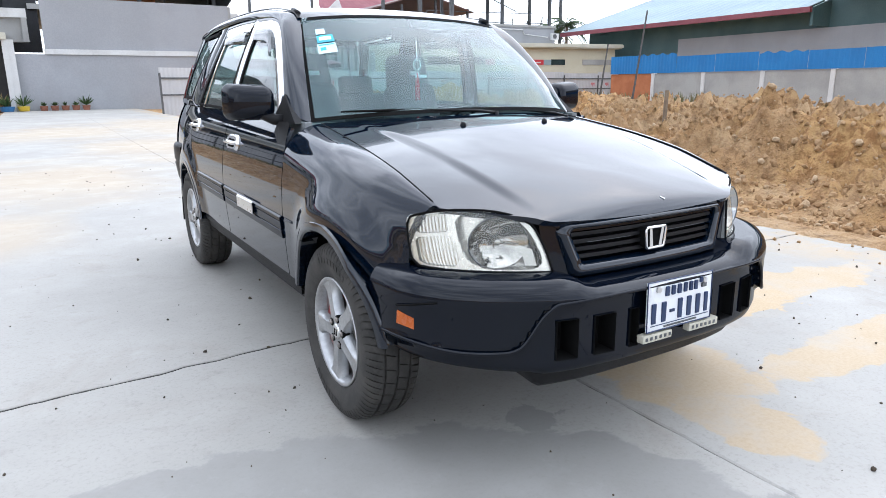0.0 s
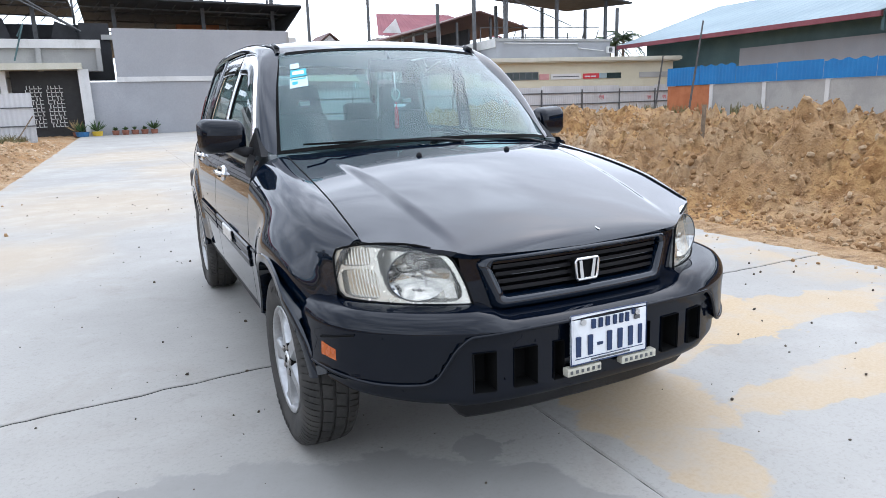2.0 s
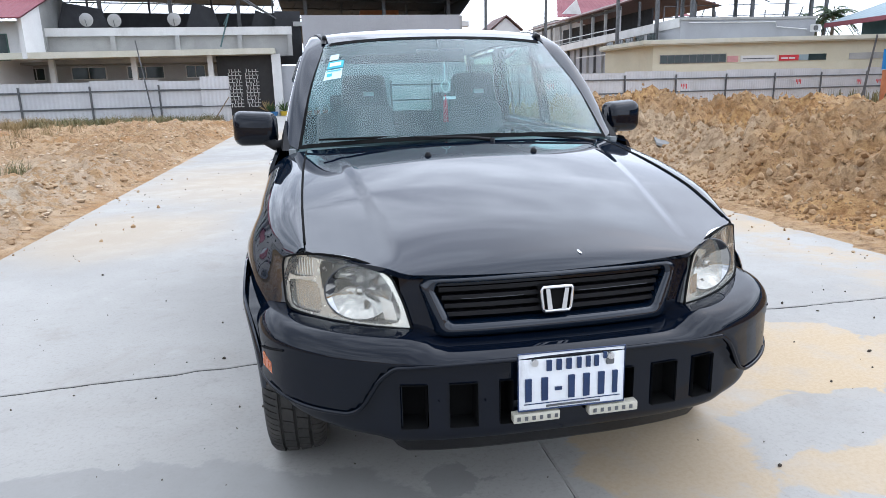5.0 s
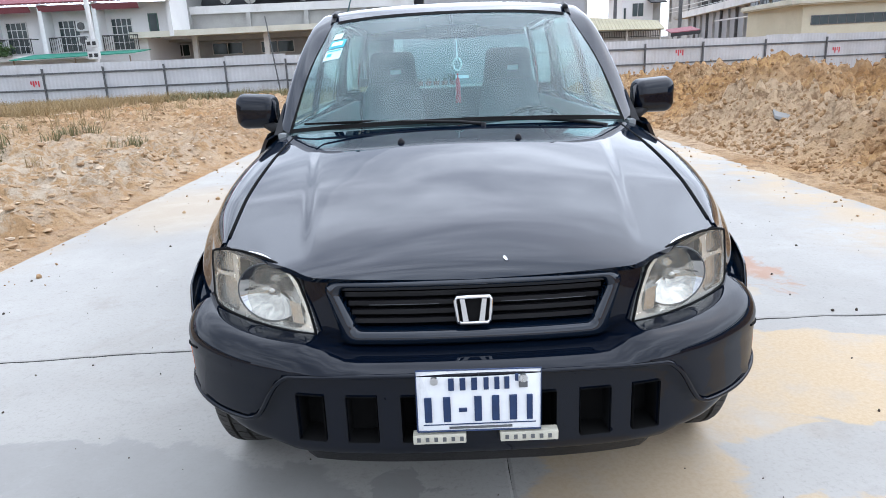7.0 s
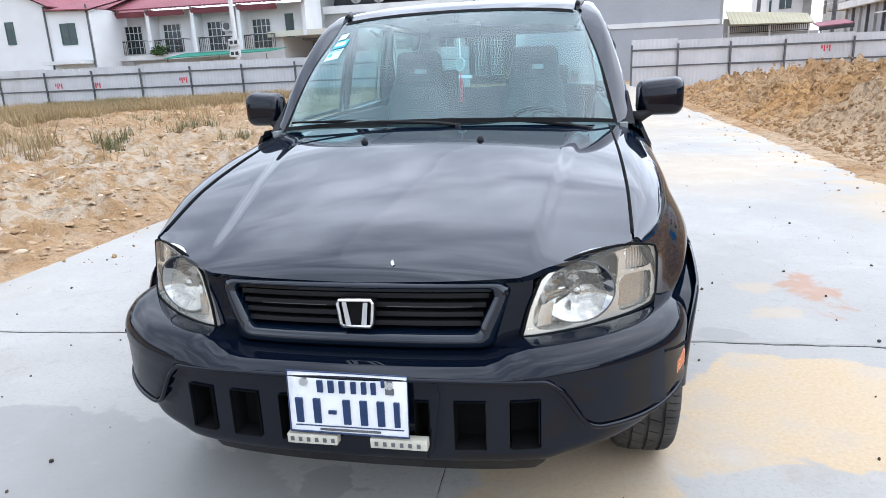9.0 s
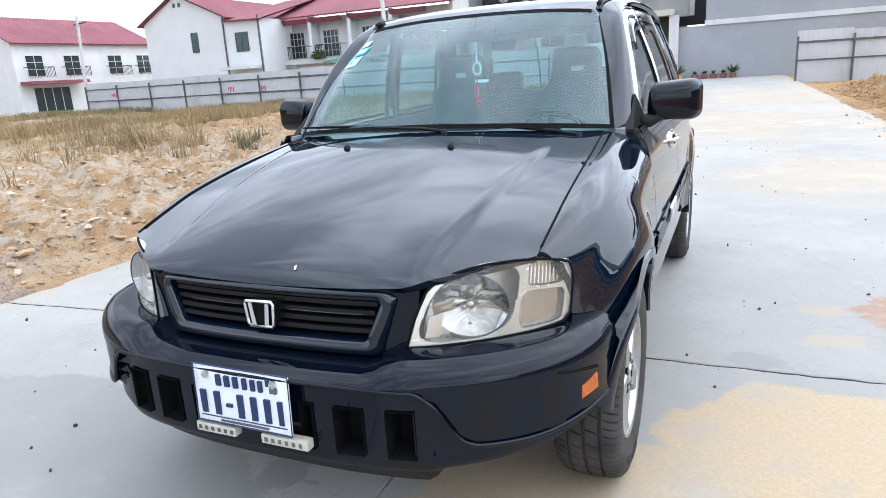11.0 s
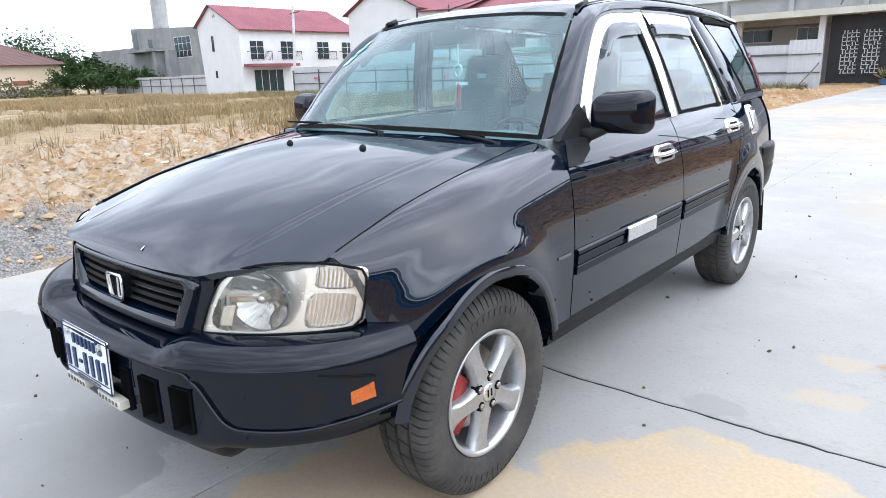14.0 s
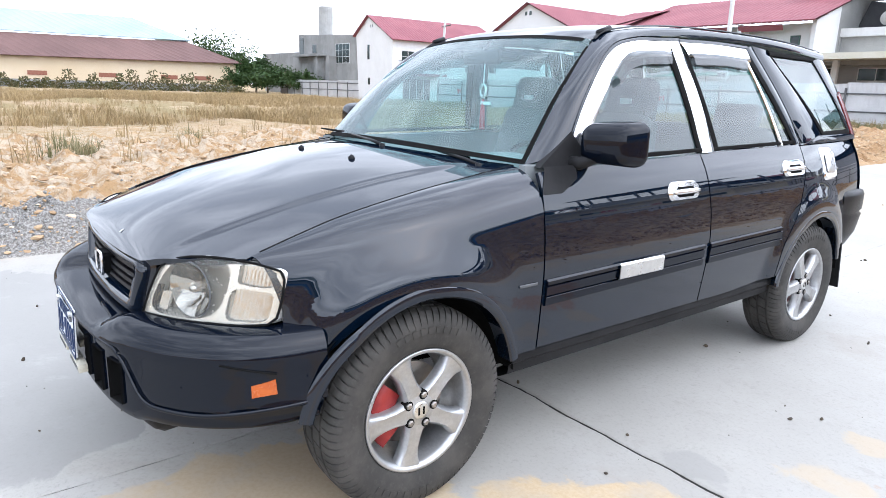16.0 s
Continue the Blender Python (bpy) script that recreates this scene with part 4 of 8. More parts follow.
row = thing("row_house", (-24, 43, 0), "row of white two-storey houses with balconies under red eaves", "house", "white red-roofed houses", "structure")
part("wall", Geo().box(-30.2, -18.6, 41.8, 52, -0.1, 5.9), M_RENDER_WHITE, row)
part("upper_wall", Geo().box(-18.6, -16.9, 41.8, 45.4, 3.75, 5.9), M_RENDER_WHITE, row)
part("gable_wall", Geo().slab([(-16.9, 41.2, 3.75), (-16.9, 44.2, 3.75), (-16.9, 44.2, 7.05), (-16.9, 41.2, 6.0)], (0.25, 0, 0)), M_RENDER_WHITE, row)
part("rear_gable", Geo().slab([(-16.9, 44.2, 3.9), (-16.9, 54, 3.9), (-16.9, 54, 6.0), (-16.9, 47.6, 8.3), (-16.9, 44.2, 7.05)], (0.25, 0, 0)), M_RAW, row, "bare grey gable wall")
roof_sheet(row, [(-31.0, 40.4, 5.95), (-16.4, 40.4, 5.95), (-16.4, 48, 8.5), (-31.0, 48, 8.5)], M_RED_ROOF)
for k, x in enumerate((-30.1, -27.1, -23.75, -20.4)):
    part("fin_wall", Geo().box(x - 0.9, x - 0.65, 40.7, 41.8, 3.0, 5.9), M_RENDER_WHITE, row)
    window(row, (0, 41.8), S, x - 0.35, x + 1.0, 3.05, 5.0, M_TRIM, (4, 4), label="white glazed balcony doors")
    balcony(row, (0, 41.8), S, x - 0.6, x + 1.6, 3.05)
    part("awning", Geo().slab([(x - 0.8, 40.55, 5.75), (x + 2.0, 40.55, 5.75), (x + 2.0, 40.75, 5.45), (x - 0.8, 40.75, 5.45)], (0, 0.06, 0.05)), M_RED_ROOF, row, "red eave trim")
window(row, (0, 41.8), S, -18.35, -17.75, 3.7, 5.2, M_FRAME_GREEN, (1, 1))
part("balcony_slab", Geo().box(-31.2, -22.0, 40.4, 41.8, 2.62, 2.95), M_TRIM, row, "cream balcony slab")


def outdoor_unit(x, y, z, label, group=""):
    ob = thing("air_conditioner", (x, y, z), label, "air conditioner", group)
    part("casing", Geo().box(x - 0.42, x + 0.42, y - 0.3, y, z, z + 0.6), M_TRIM, ob)
    ring = Geo()
    ring.tube([(x - 0.1 + 0.22 * math.cos(a), y - 0.31, z + 0.3 + 0.22 * math.sin(a)) for a in np.linspace(0, 6.2832, 17)], 0.02, 5)
    part("fan_grille", ring.box(x - 0.3, x + 0.1, y - 0.31, y - 0.302, z + 0.12, z + 0.48), M_STEEL, ob)


outdoor_unit(-22.4, 41.75, 3.45, "white air conditioner unit on the balcony wall", "balcony units")
outdoor_unit(-22.4, 41.75, 4.3, "white air conditioner unit above another", "balcony units")
net = thing("shade_net", (-21, 39, 0), "green shade net roof over a yard stall", "awning")
part("net", Geo().slab([(-25.0, 37.5, 2.55), (-17.8, 37.5, 2.7), (-17.8, 40.2, 2.95), (-25.0, 40.2, 2.9)], (0, 0, 0.05)), M_NET, net)
for x in (-24.8, -21.2, -18):
    part("prop", Geo().tube([(x, 37.6, 0), (x, 37.6, 2.6)], 0.04, 6), M_WOOD, net)
pole = thing("street_pole", (-19.6, 37.0, 0), "white concrete pole with small meter boxes", "pole")
part("shaft", Geo().tube([(-19.6, 37.0, 0), (-19.75, 37.0, 9)], [0.16, 0.12], 10), M_TRIM, pole)
for z in (2.45, 3.1):
    part("meter_box", Geo().box(-19.95, -19.3, 36.65, 36.84, z, z + 0.4), M_TRIM, pole)
    part("dial", Geo().box(-19.88, -19.68, 36.63, 36.65, z + 0.1, z + 0.3).box(-19.58, -19.38, 36.63, 36.65, z + 0.1, z + 0.3), M_BLACK_STEEL, pole)
bush = thing("shrub", (-27.0, 40.2, 2.95), "small green shrub on the balcony slab", "plant")
rng, m = random.Random(77), Geo()
for _ in range(160):
    p = Vector((-27.0 + rng.gauss(0, 0.3), 40.2 + rng.gauss(0, 0.2), 2.95 + abs(rng.gauss(0.15, 0.25))))
    d = Vector((rng.gauss(0, 1), rng.gauss(0, 1), rng.gauss(0, 1))).normalized() * 0.12
    q = d.orthogonal() * 0.5
    m.add([p - d, p + q, p + d, p - q], [(0, 1, 2, 3)])
part("leaves", m, M_LEAF, bush)

house1 = thing("white_house", (-60, 44, 0), "white two-storey house end with red roof and small balconies", "house", "white red-roofed houses", "structure")
part("wall", Geo().slab([(-63.0, 37.3, -0.1), (-54.6, 36.2, -0.1), (-54.6, 36.2, 6.1), (-60.2, 36.9, 8.55), (-63.6, 37.3, 6.9)], (0.6, 14.5, 0)), M_RENDER_WHITE, house1)
U1 = Vector((0.6, 14.5)).normalized()
u1, o1 = (U1.x, U1.y), (-54.6, 36.2)
roof_sheet(house1, [(-54.1, 35.8, 5.95), (-53.5, 51.0, 5.95), (-59.6, 51.4, 8.65), (-60.2, 36.6, 8.65)], M_RED_ROOF)
roof_sheet(house1, [(-63.9, 37.0, 6.7), (-63.3, 51.6, 6.7), (-59.6, 51.4, 8.65), (-60.2, 36.6, 8.65)], M_RED_ROOF)
for s in (1.0, 4.5, 9.0, 12.3):
    window(house1, o1, u1, s, s + 1.6, 3.2, 5.0, M_TRIM, (2, 3), label="white glazed balcony doors")
    balcony(house1, o1, u1, s - 0.3, s + 2.0, 3.1, 0.8)
part("porch_roof", Geo().fbox(o1, u1, 0.2, 5.6, 0, 1.6, 2.55, 2.8), M_RED_ROOF, house1)
window(house1, o1, u1, 1.2, 4.6, 0.1, 2.3, M_TRIM, (4, 1), label="white folding front doors")
ug = Vector((8.4, -1.1)).normalized()
window(house1, (-63.0, 37.3), (ug.x, ug.y), 2.4, 2.9, 4.2, 5.7, M_GLASS_DARK, (1, 1))
window(house1, (-63.0, 37.3), (ug.x, ug.y), 2.6, 3.0, 1.6, 2.3, M_GLASS_DARK, (1, 1))
for x in (3.1, 3.5):
    part("vent", Geo().fbox((-63.0, 37.3), (ug.x, ug.y), x, x + 0.22, 0.0, 0.03, 7.4, 7.7), M_GLASS_DARK, house1)
pole2 = thing("street_pole", (-45.6, 35.3, 0), "thin pale utility pole with a crossarm", "pole")
part("shaft", Geo().tube([(-45.6, 35.3, 0), (-45.0, 35.3, 7.2)], [0.14, 0.1], 8), M_TRIM, pole2)
part("crossarm", Geo().tube([(-45.5, 35.3, 6.6), (-44.2, 35.3, 6.7)], 0.05, 6), M_STEEL, pole2)

# ---- unfinished grey building with a water tank ----
raw = thing("unfinished_building", (-84, 47, 0), "bare grey cement building with a steel water tank", "building", kind="structure")
part("wall", Geo().slab([(-94.0, 45, -0.1), (-75.8, 45, -0.1), (-75.8, 45, 7.9), (-94.0, 45, 8.7)], (0, 10, 0)), M_RAW, raw)
part("side_block", Geo().box(-112, -94.0, 47, 56, -0.1, 6.4), M_RAW, raw)
part("ledge", Geo().box(-94.3, -85.0, 43.6, 45, 5.4, 5.7), M_RAW, raw)
window(raw, (0, 45), S, -82.5, -78.5, 4.4, 7.0, M_TRIM, (4, 3))
window(raw, (0, 45), S, -89.5, -88.2, 5.9, 7.1, M_RAW, (1, 1))
part("doorway", Geo().box(-93.6, -92.4, 44.97, 45.02, 5.9, 8.2), M_GLASS_DARK, raw)
for x in (-86.5, -83.0):
    part("support", Geo().box(x, x + 0.8, 43.8, 45, 1.5, 5.4), M_RAW, raw)
tank = Geo()
tank.tube([(-91.0, 48, 8.3), (-91.0, 48, 8.5), (-91.0, 48, 12.7), (-91.0, 48, 12.85)], [1.0, 1.02, 1.02, 0.7], 20)
for z in (8.9, 9.7, 10.5, 11.3, 12.1):
    tank.tube([(-91.0, 48, z - 0.06), (-91.0, 48, z + 0.06)], [1.06, 1.06], 20)
part("water_tank", tank, M_RENDER_DULL, raw, "ribbed steel water tank")
fence("fence_3", (-93, 41.5), (-63.8, 37.8), 9, "low silver sheet fence before the grey building", 2.0)

# ---- long shed beyond the field ----
shed = thing("long_shed", (-104, 10, 0), "long peach shed with brown lower and pale upper roof", "building", kind="structure")
part("wall", Geo().slab([(-96.5, 36.0, -0.1), (-105.0, -40.0, -0.1), (-105.0, -40.0, 3.9), (-96.5, 36.0, 4.15)], (-26, 2.0, 0)), M_RENDER_PEACH, shed)
roof_sheet(shed, [(-104.2, -42, 3.5), (-95.6, 36.8, 4.1), (-100.0, 30.0, 6.9), (-107.5, -42, 6.6)], M_BROWN_ROOF, 1.2)
roof_sheet(shed, [(-95.6, 36.8, 4.1), (-122.0, 38.5, 4.1), (-119.0, 32.0, 6.9), (-100.0, 30.0, 6.9)], M_BROWN_ROOF, 1.2)
roof_sheet(shed, [(-107.3, -42, 6.9), (-99.9, 30.6, 7.1), (-107.0, 24.5, 10.2), (-112.5, -42, 10.2)], M_BLUE_ROOF, 1.2, "upper_roof", "pale metal upper roof")
roof_sheet(shed, [(-99.9, 30.6, 7.1), (-119.0, 32.0, 7.1), (-113.0, 25.5, 10.2), (-107.0, 24.5, 10.2)], M_BLUE_ROOF, 1.2, "upper_roof")
us = Vector((8.5, 76)).normalized()
for s in (44.5, 50.0, 58.2, 66.0, 70.5):
    part("vent_opening", Geo().fbox((-105.0, -40.0), (us.x, us.y), s, s + 2.2, 0.0, 0.12, 1.55, 2.1), M_CLAY, shed, "bare brick vent")
hedge_wall = thing("low_wall", (-93, 10, 0), "low mould-dark wall in front of the shed", "wall", kind="structure")
part("wall", Geo().slab([(-92.0, 34.5, -0.1), (-99.0, -38, -0.1), (-99.0, -38, 1.05), (-92.0, 34.5, 1.0)], (-0.25, 0, 0)), M_RAW, hedge_wall)


# ---- trees ----
def tree(x, y, height, spread_r, seed, label, leaves=900, leaf=0.22):
    """A tapered trunk with limbs and clumps of leaves at their ends."""
    rng = random.Random(seed)
    ob = thing("tree", (x, y, 0), label, "tree", "trees beyond the field")
    trunk, crown = Geo(), Geo()
    h0 = height * 0.35
    trunk.tube([(x, y, -0.1), (x + 0.1, y, h0 * 0.6), (x + rng.uniform(-0.3, 0.3), y, h0)], [0.03 * height, 0.024 * height, 0.02 * height], 8)
    for _ in range(int(9 + height)):
        a, e = rng.uniform(0, 6.3), rng.uniform(0.15, 1.3)
        l = height * 0.6 * rng.uniform(0.45, 1.0)
        d = Vector((math.cos(a) * math.cos(e) * spread_r / (height * 0.5), math.sin(a) * math.cos(e) * spread_r / (height * 0.5), math.sin(e)))
        p, q = Vector((x, y, h0 * rng.uniform(0.55, 1.0))), None
        q = p + d * l
        trunk.tube([p, p.lerp(q, 0.5) + Vector((0, 0, 0.05 * l)), q], [0.011 * height, 0.007 * height, 0.003 * height], 5)
        for _ in range(int(leaves / (9 + height))):
            c = p.lerp(q, rng.uniform(0.45, 1.12)) + Vector((rng.gauss(0, 1), rng.gauss(0, 1), rng.gauss(0, 0.7))) * 0.09 * height
            t = Vector((rng.gauss(0, 1), rng.gauss(0, 1), rng.gauss(0, 0.6))).normalized() * leaf * rng.uniform(0.6, 1.4)
            s = t.orthogonal().normalized() * t.length * 0.45
            crown.add([c - t, c + s, c + t, c - s], [(0, 1, 2, 3)])
    part("trunk", trunk, M_WOOD, ob)
    part("crown", crown, M_LEAF, ob)


tree(-96.5, 39.0, 6.3, 4.8, 1, "broad green tree beside the shed's end", 4840, 0.22)
tree(-91, 38.5, 5.0, 3.8, 2, "green tree between shed and grey building", 3960, 0.20)
tree(-88, 41.0, 4.0, 3.4, 3, "low bushy green tree by the sheet fence", 3300, 0.19)
tree(-84.5, 42.0, 3.6, 2.6, 4, "low bushy green tree before the grey building", 2640, 0.18)
tree(-92, 35.0, 3.6, 3.2, 5, "low green tree at the field's edge", 2860, 0.19)
tree(-126, 43.0, 11.0, 7.0, 6, "dark green tree behind the shed roof", 4400, 0.24)
tree(-112, 60.0, 7.5, 5.5, 7, "green tree beyond the grey building", 3300, 0.24)
rng = random.Random(9)
scrub = Geo()
for _ in range(9500):
    s = rng.random()
    x, y = -90.5 - 7.0 * s + rng.gauss(0, 1.1), 34.5 - 72.5 * s
    h = 0.55 + abs(float(fbm(np.float64(s * 30), np.float64(2.0), 3, 5))) * 1.9
    c, t = Vector((x, y, h * rng.random())), Vector((rng.gauss(0, 1), rng.gauss(0, 1), rng.gauss(0, 1))).normalized() * 0.16
    q = t.orthogonal() * 0.5
    scrub.add([c - t, c + q, c + t, c - q], [(0, 1, 2, 3)])
tagged(part("scrub", scrub, M_SCRUB), "weeds and creepers over the low wall", "bush", kind="stuff")


def palm(x, y, height, seed, label):
    rng = random.Random(seed)
    ob = thing("palm_tree", (x, y, 0), label, "palm", "palms behind the buildings")
    part("trunk", Geo().tube([(x, y, 0), (x + 0.2, y, height * 0.5), (x + 0.1, y, height)], [0.22, 0.17, 0.15], 8), M_WOOD, ob)
    m = Geo()
    for k in range(22):
        a, e = k * 2.4, rng.uniform(-0.35, 1.25)
        d, reach = Vector((math.cos(a), math.sin(a), 0)), rng.uniform(2.2, 3.0)
        rib = [Vector((x + 0.1, y, height)) + d * (reach * q * math.cos(e * (1 - q * 0.3))) + Vector((0, 0, reach * q * math.sin(e) - 1.9 * q * q)) for q in np.linspace(0, 1, 17)]
        m.tube(rib, 0.035, 4)
        w = Vector((-d.y, d.x, 0))
        for i, p in enumerate(rib[2:]):
            for sgn in (-1, 1):
                l = (0.75 - 0.03 * i) * rng.uniform(0.85, 1.1)
                m.add([p, p + w * sgn * l + Vector((0, 0, -0.55 * l)) + d * 0.35, p + d * 0.15], [(0, 1, 2)])
    part("crown", m, M_PALM, ob)


palm(50.6, 57.5, 7.6, 1, "dark palm behind the cream building")
palm(52.5, 62.0, 7.4, 2, "dark palm behind the terrace roof")

# ---- cream single-storey building with a set-back upper wall ----
cream = thing("cream_building", (36, 48, 0), "long cream building with a pale slab roof edge", "building", kind="structure")
CA, CB = Vector((25.3, 50.6)), Vector((48.2, 46.0))
uc = (CB - CA).normalized()
oc, ucc, lc = (CA.x, CA.y), (uc.x, uc.y), (CB - CA).length
C0 = (CA.x + uc.x * 2.3, CA.y + uc.y * 2.3)
C1 = (CA.x + uc.x * 22.2, CA.y + uc.y * 22.2)
part("wall", Geo().slab([(C0[0], C0[1], -0.1), (C1[0], C1[1], -0.1), (C1[0] + 1.6, C1[1] + 10, -0.1), (26.6, 57.3, -0.1)], (0, 0, 4.62)), M_RENDER_CREAM, cream)
for z, t, g in ((4.52, 0.10, 0.0), (4.62, 0.26, 0.12), (4.88, 0.08, 0.05)):
    part("roof_slab", Geo().slab([(26.55 - g, 49.85 - g, z), (47.4 + g, 45.66 - g, z), (49.2 + g, 55.5, z), (26.2 - g, 57.6, z)], (0, 0, t)), M_CREAM_TRIM, cream, "pale overhanging roof slab")
part("upper_wall", Geo().slab([(31.3, 52.5, 4.9), (43.9, 51.6, 4.9), (44.6, 62, 4.9), (32.0, 62, 4.9)], (0, 0, 1.85)), M_RENDER_GREY, cream, "grey set-back upper wall")
part("coping", Geo().slab([(31.2, 52.4, 6.75), (44.0, 51.5, 6.75), (44.7, 62, 6.75), (31.9, 62, 6.75)], (0, 0, 0.22)), M_RENDER_DULL, cream, "weathered flat coping")
part("pipe", Geo().tube([(32.0, 52.3, 6.55), (40.0, 51.75, 6.5), (40.1, 51.7, 6.1), (43.0, 51.5, 5.85)], 0.045, 5), M_TRIM, cream, "white pipe along the upper wall")
window(cream, oc, ucc, 2.9, 8.4, 3.05, 3.75, M_STEEL, (9, 1))
for a, b, mt in ((8.5, 9.4, M_SIGN_PINK), (9.6, 12.6, M_TRIM), (15.2, 16.7, M_GLASS_DARK), (18.6, 22.0, M_RENDER_DULL)):
    part("vent_window", Geo().fbox(oc, ucc, a, b, 0.0, 0.06, 3.05, 3.55), mt, cream)
part("sign_bar", Geo().fbox(oc, ucc, 9.8, 12.4, 0.06, 0.07, 3.25, 3.33), M_STEEL, cream)
part("sign_panel", Geo().fbox(oc, ucc, 12.8, 14.4, 0.0, 0.09, 3.06, 3.52), M_RED, cream)
part("sign_panel", Geo().fbox(oc, ucc, 14.4, 15.2, 0.0, 0.09, 3.06, 3.52), M_PALE_ROOF, cream)
for a, b in ((12.95, 13.5), (13.6, 14.1)):
    part("sign_bar", Geo().fbox(oc, ucc, a, b, 0.09, 0.10, 3.2, 3.32), M_TRIM, cream)
# long side running away from the front, with a white parapet
W0, W1 = Vector((31.2, 52.6)), Vector((34.2, 95.0))
uw = (W1 - W0).normalized()
ow, uww, lw = (W1.x, W1.y), (-uw.x, -uw.y), (W1 - W0).length
part("side_wing", Geo().fbox(ow, uww, 0, lw - 0.1, -6, -0.9, -0.1, 6.2), M_RENDER_GREY, cream)
part("side_parapet", Geo().fbox(ow, uww, 0, lw, -5.5, 0.0, 6.2, 7.0), M_TRIM, cream, "white projecting parapet")
for k in range(16):
    part("pilaster", Geo().fbox(ow, uww, 1.0 + 2.6 * k, 1.22 + 2.6 * k, -0.9, -0.6, -0.1, 6.2), M_STEEL if k % 2 else M_RENDER_DULL, cream)
for k in range(5):
    window(cream, (ow[0] - uww[1] * -0.9, ow[1] + uww[0] * 0.9), uww, 27.6 + 2.6 * k, 29.5 + 2.6 * k, 5.2, 6.0, M_STEEL, (3, 1))
part("side_eave", Geo().slab([(27.6, 60.5, 4.3), (27.2, 66.0, 4.3), (30.6, 66.0, 4.6), (30.6, 60.5, 4.6)], (0, 0, 0.12)), M_TRIM, cream, "small pale side awning")
outdoor_unit(43.5, 51.2, 5.6, "white air conditioner unit by the upper wall")
back = thing("canopy_structure", (40, 58, 0), "open steel roof structure with dark sloping sheets", "building", kind="structure")
for x, y in ((31.0, 56), (34.5, 56), (40.7, 56), (47.0, 56), (37, 62), (43, 62), (49, 62), (30, 62), (52, 60)):
    part("post", Geo().box(x - 0.14, x + 0.14, y, y + 0.28, 4, 11.3), M_STEEL, back)
part("roof", Geo().slab([(33.8, 54.5, 11.9), (44.0, 54.5, 11.6), (49.2, 54.5, 10.9), (49.2, 66, 11.6), (33.8, 66, 13.0)], (0, 0, 0.15)), M_DARK, back)
m = Geo()
for k in range(9):
    x = 33 + 1.8 * k
    m.tube([(x, 58.5, 6.9), (x + (k % 3) * 0.3, 58.5, 8.6 - 0.15 * (k % 4))], 0.06, 5)
for z in (7.6, 8.6):
    m.tube([(33, 58.4, z), (48, 58.4, z + 0.3)], 0.04, 5)
m.tube([(33.6, 54.4, 6.9), (33.9, 54.6, 11.6)], 0.07, 5).tube([(34, 55.4, 11.3), (42, 55.4, 8.6)], 0.05, 5)
part("frame", m, M_STEEL, back)
# open hall with a shallow gable roof on top of the long wing
upper = thing("upper_hall", (40, 88, 7), "open upper storey with pale posts under a dark gable roof", "building", kind="structure")
# added wall; its near-black colour paints the dim interior
part("back_wall", Geo().box(40.0, 40.2, 74, 103, 6.9, 10.3), M_DARK, upper, "added wall coloured near-black for the unlit interior")
part("floor_slab", Geo().box(36.0, 47.5, 73, 104, 6.5, 6.9), M_RENDER_DULL, upper)
for a, b in ((34.3, 40.8), (48.0, 40.8)):
    part("roof", Geo().slab([(a, 72.4, 10.3), (b, 72.4, 12.2), (b, 104, 12.2), (a, 104, 10.3)], (0, 0, 0.14)), M_BROWN_ROOF, upper)
for k in range(9):
    part("post", Geo().box(35.3, 35.6, 73.0 + 3.8 * k, 73.3 + 3.8 * k, 6.2, 10.4), M_RENDER_DULL, upper, "pale concrete post")
for k in range(5):
    part("post", Geo().box(37.8 + 2.4 * k, 38.05 + 2.4 * k, 73.0, 73.25, 6.8, 10.4 + (1.3 if k in (1, 2) else 0.5)), M_STEEL, upper)
part("beam", Geo().box(35.3, 35.55, 73, 104, 10.0, 10.3), M_STEEL, upper)
part("rail", Geo().box(35.0, 35.08, 73, 104, 7.9, 8.0), M_TRIM, upper, "white hand rail")
part("rail", Geo().box(35.0, 35.08, 73, 104, 7.4, 7.46), M_TRIM, upper)
red = thing("red_roof_house", (48, 118, 0), "tall house with a steep red roof and pale gable", "house", kind="structure")
part("wall", Geo().box(43, 60, 114.6, 127, 0, 13.2), M_RENDER_DULL, red)
roof_sheet(red, [(42.4, 112, 13.4), (68, 112, 13.4), (61, 121, 18.4), (45.6, 121, 18.3)], M_RED_ROOF, 1.0)
part("gable", Geo().slab([(43.6, 113.0, 13.9), (47.2, 112.8, 13.9), (46.3, 113.0, 16.4)], (0, 0.3, 0)), M_TRIM, red)
small = thing("small_house", (22, 76, 0), "small pale gable house far behind", "house", kind="structure")
part("wall", Geo().slab([(20.2, 74, 0), (23.6, 74, 0), (23.6, 74, 7.9), (21.9, 74, 9.3), (20.2, 74, 7.9)], (0, 6, 0)), M_RENDER_WHITE, small)
window(small, (0, 74), S, 21.3, 22.6, 5.5, 6.95, M_TRIM, (2, 1))
window(small, (0, 74), S, 20.35, 20.7, 5.2, 6.5, M_TRIM, (1, 1))
part("lean_to_roof", Geo().slab([(22.9, 72.4, 6.75), (24.6, 72.4, 6.75), (24.6, 74, 7.2), (22.9, 74, 7.2)], (0, 0, 0.12)), M_DARK, small)
part("side_room", Geo().box(23.6, 24.5, 74.2, 79, 0, 6.9), M_RENDER_DULL, small)
part("roof", Geo().slab([(19.9, 73.7, 7.85), (21.9, 73.7, 9.45), (21.9, 80, 9.45), (19.9, 80, 7.85)], (0, 0, 0.15)), M_BROWN_ROOF, small)
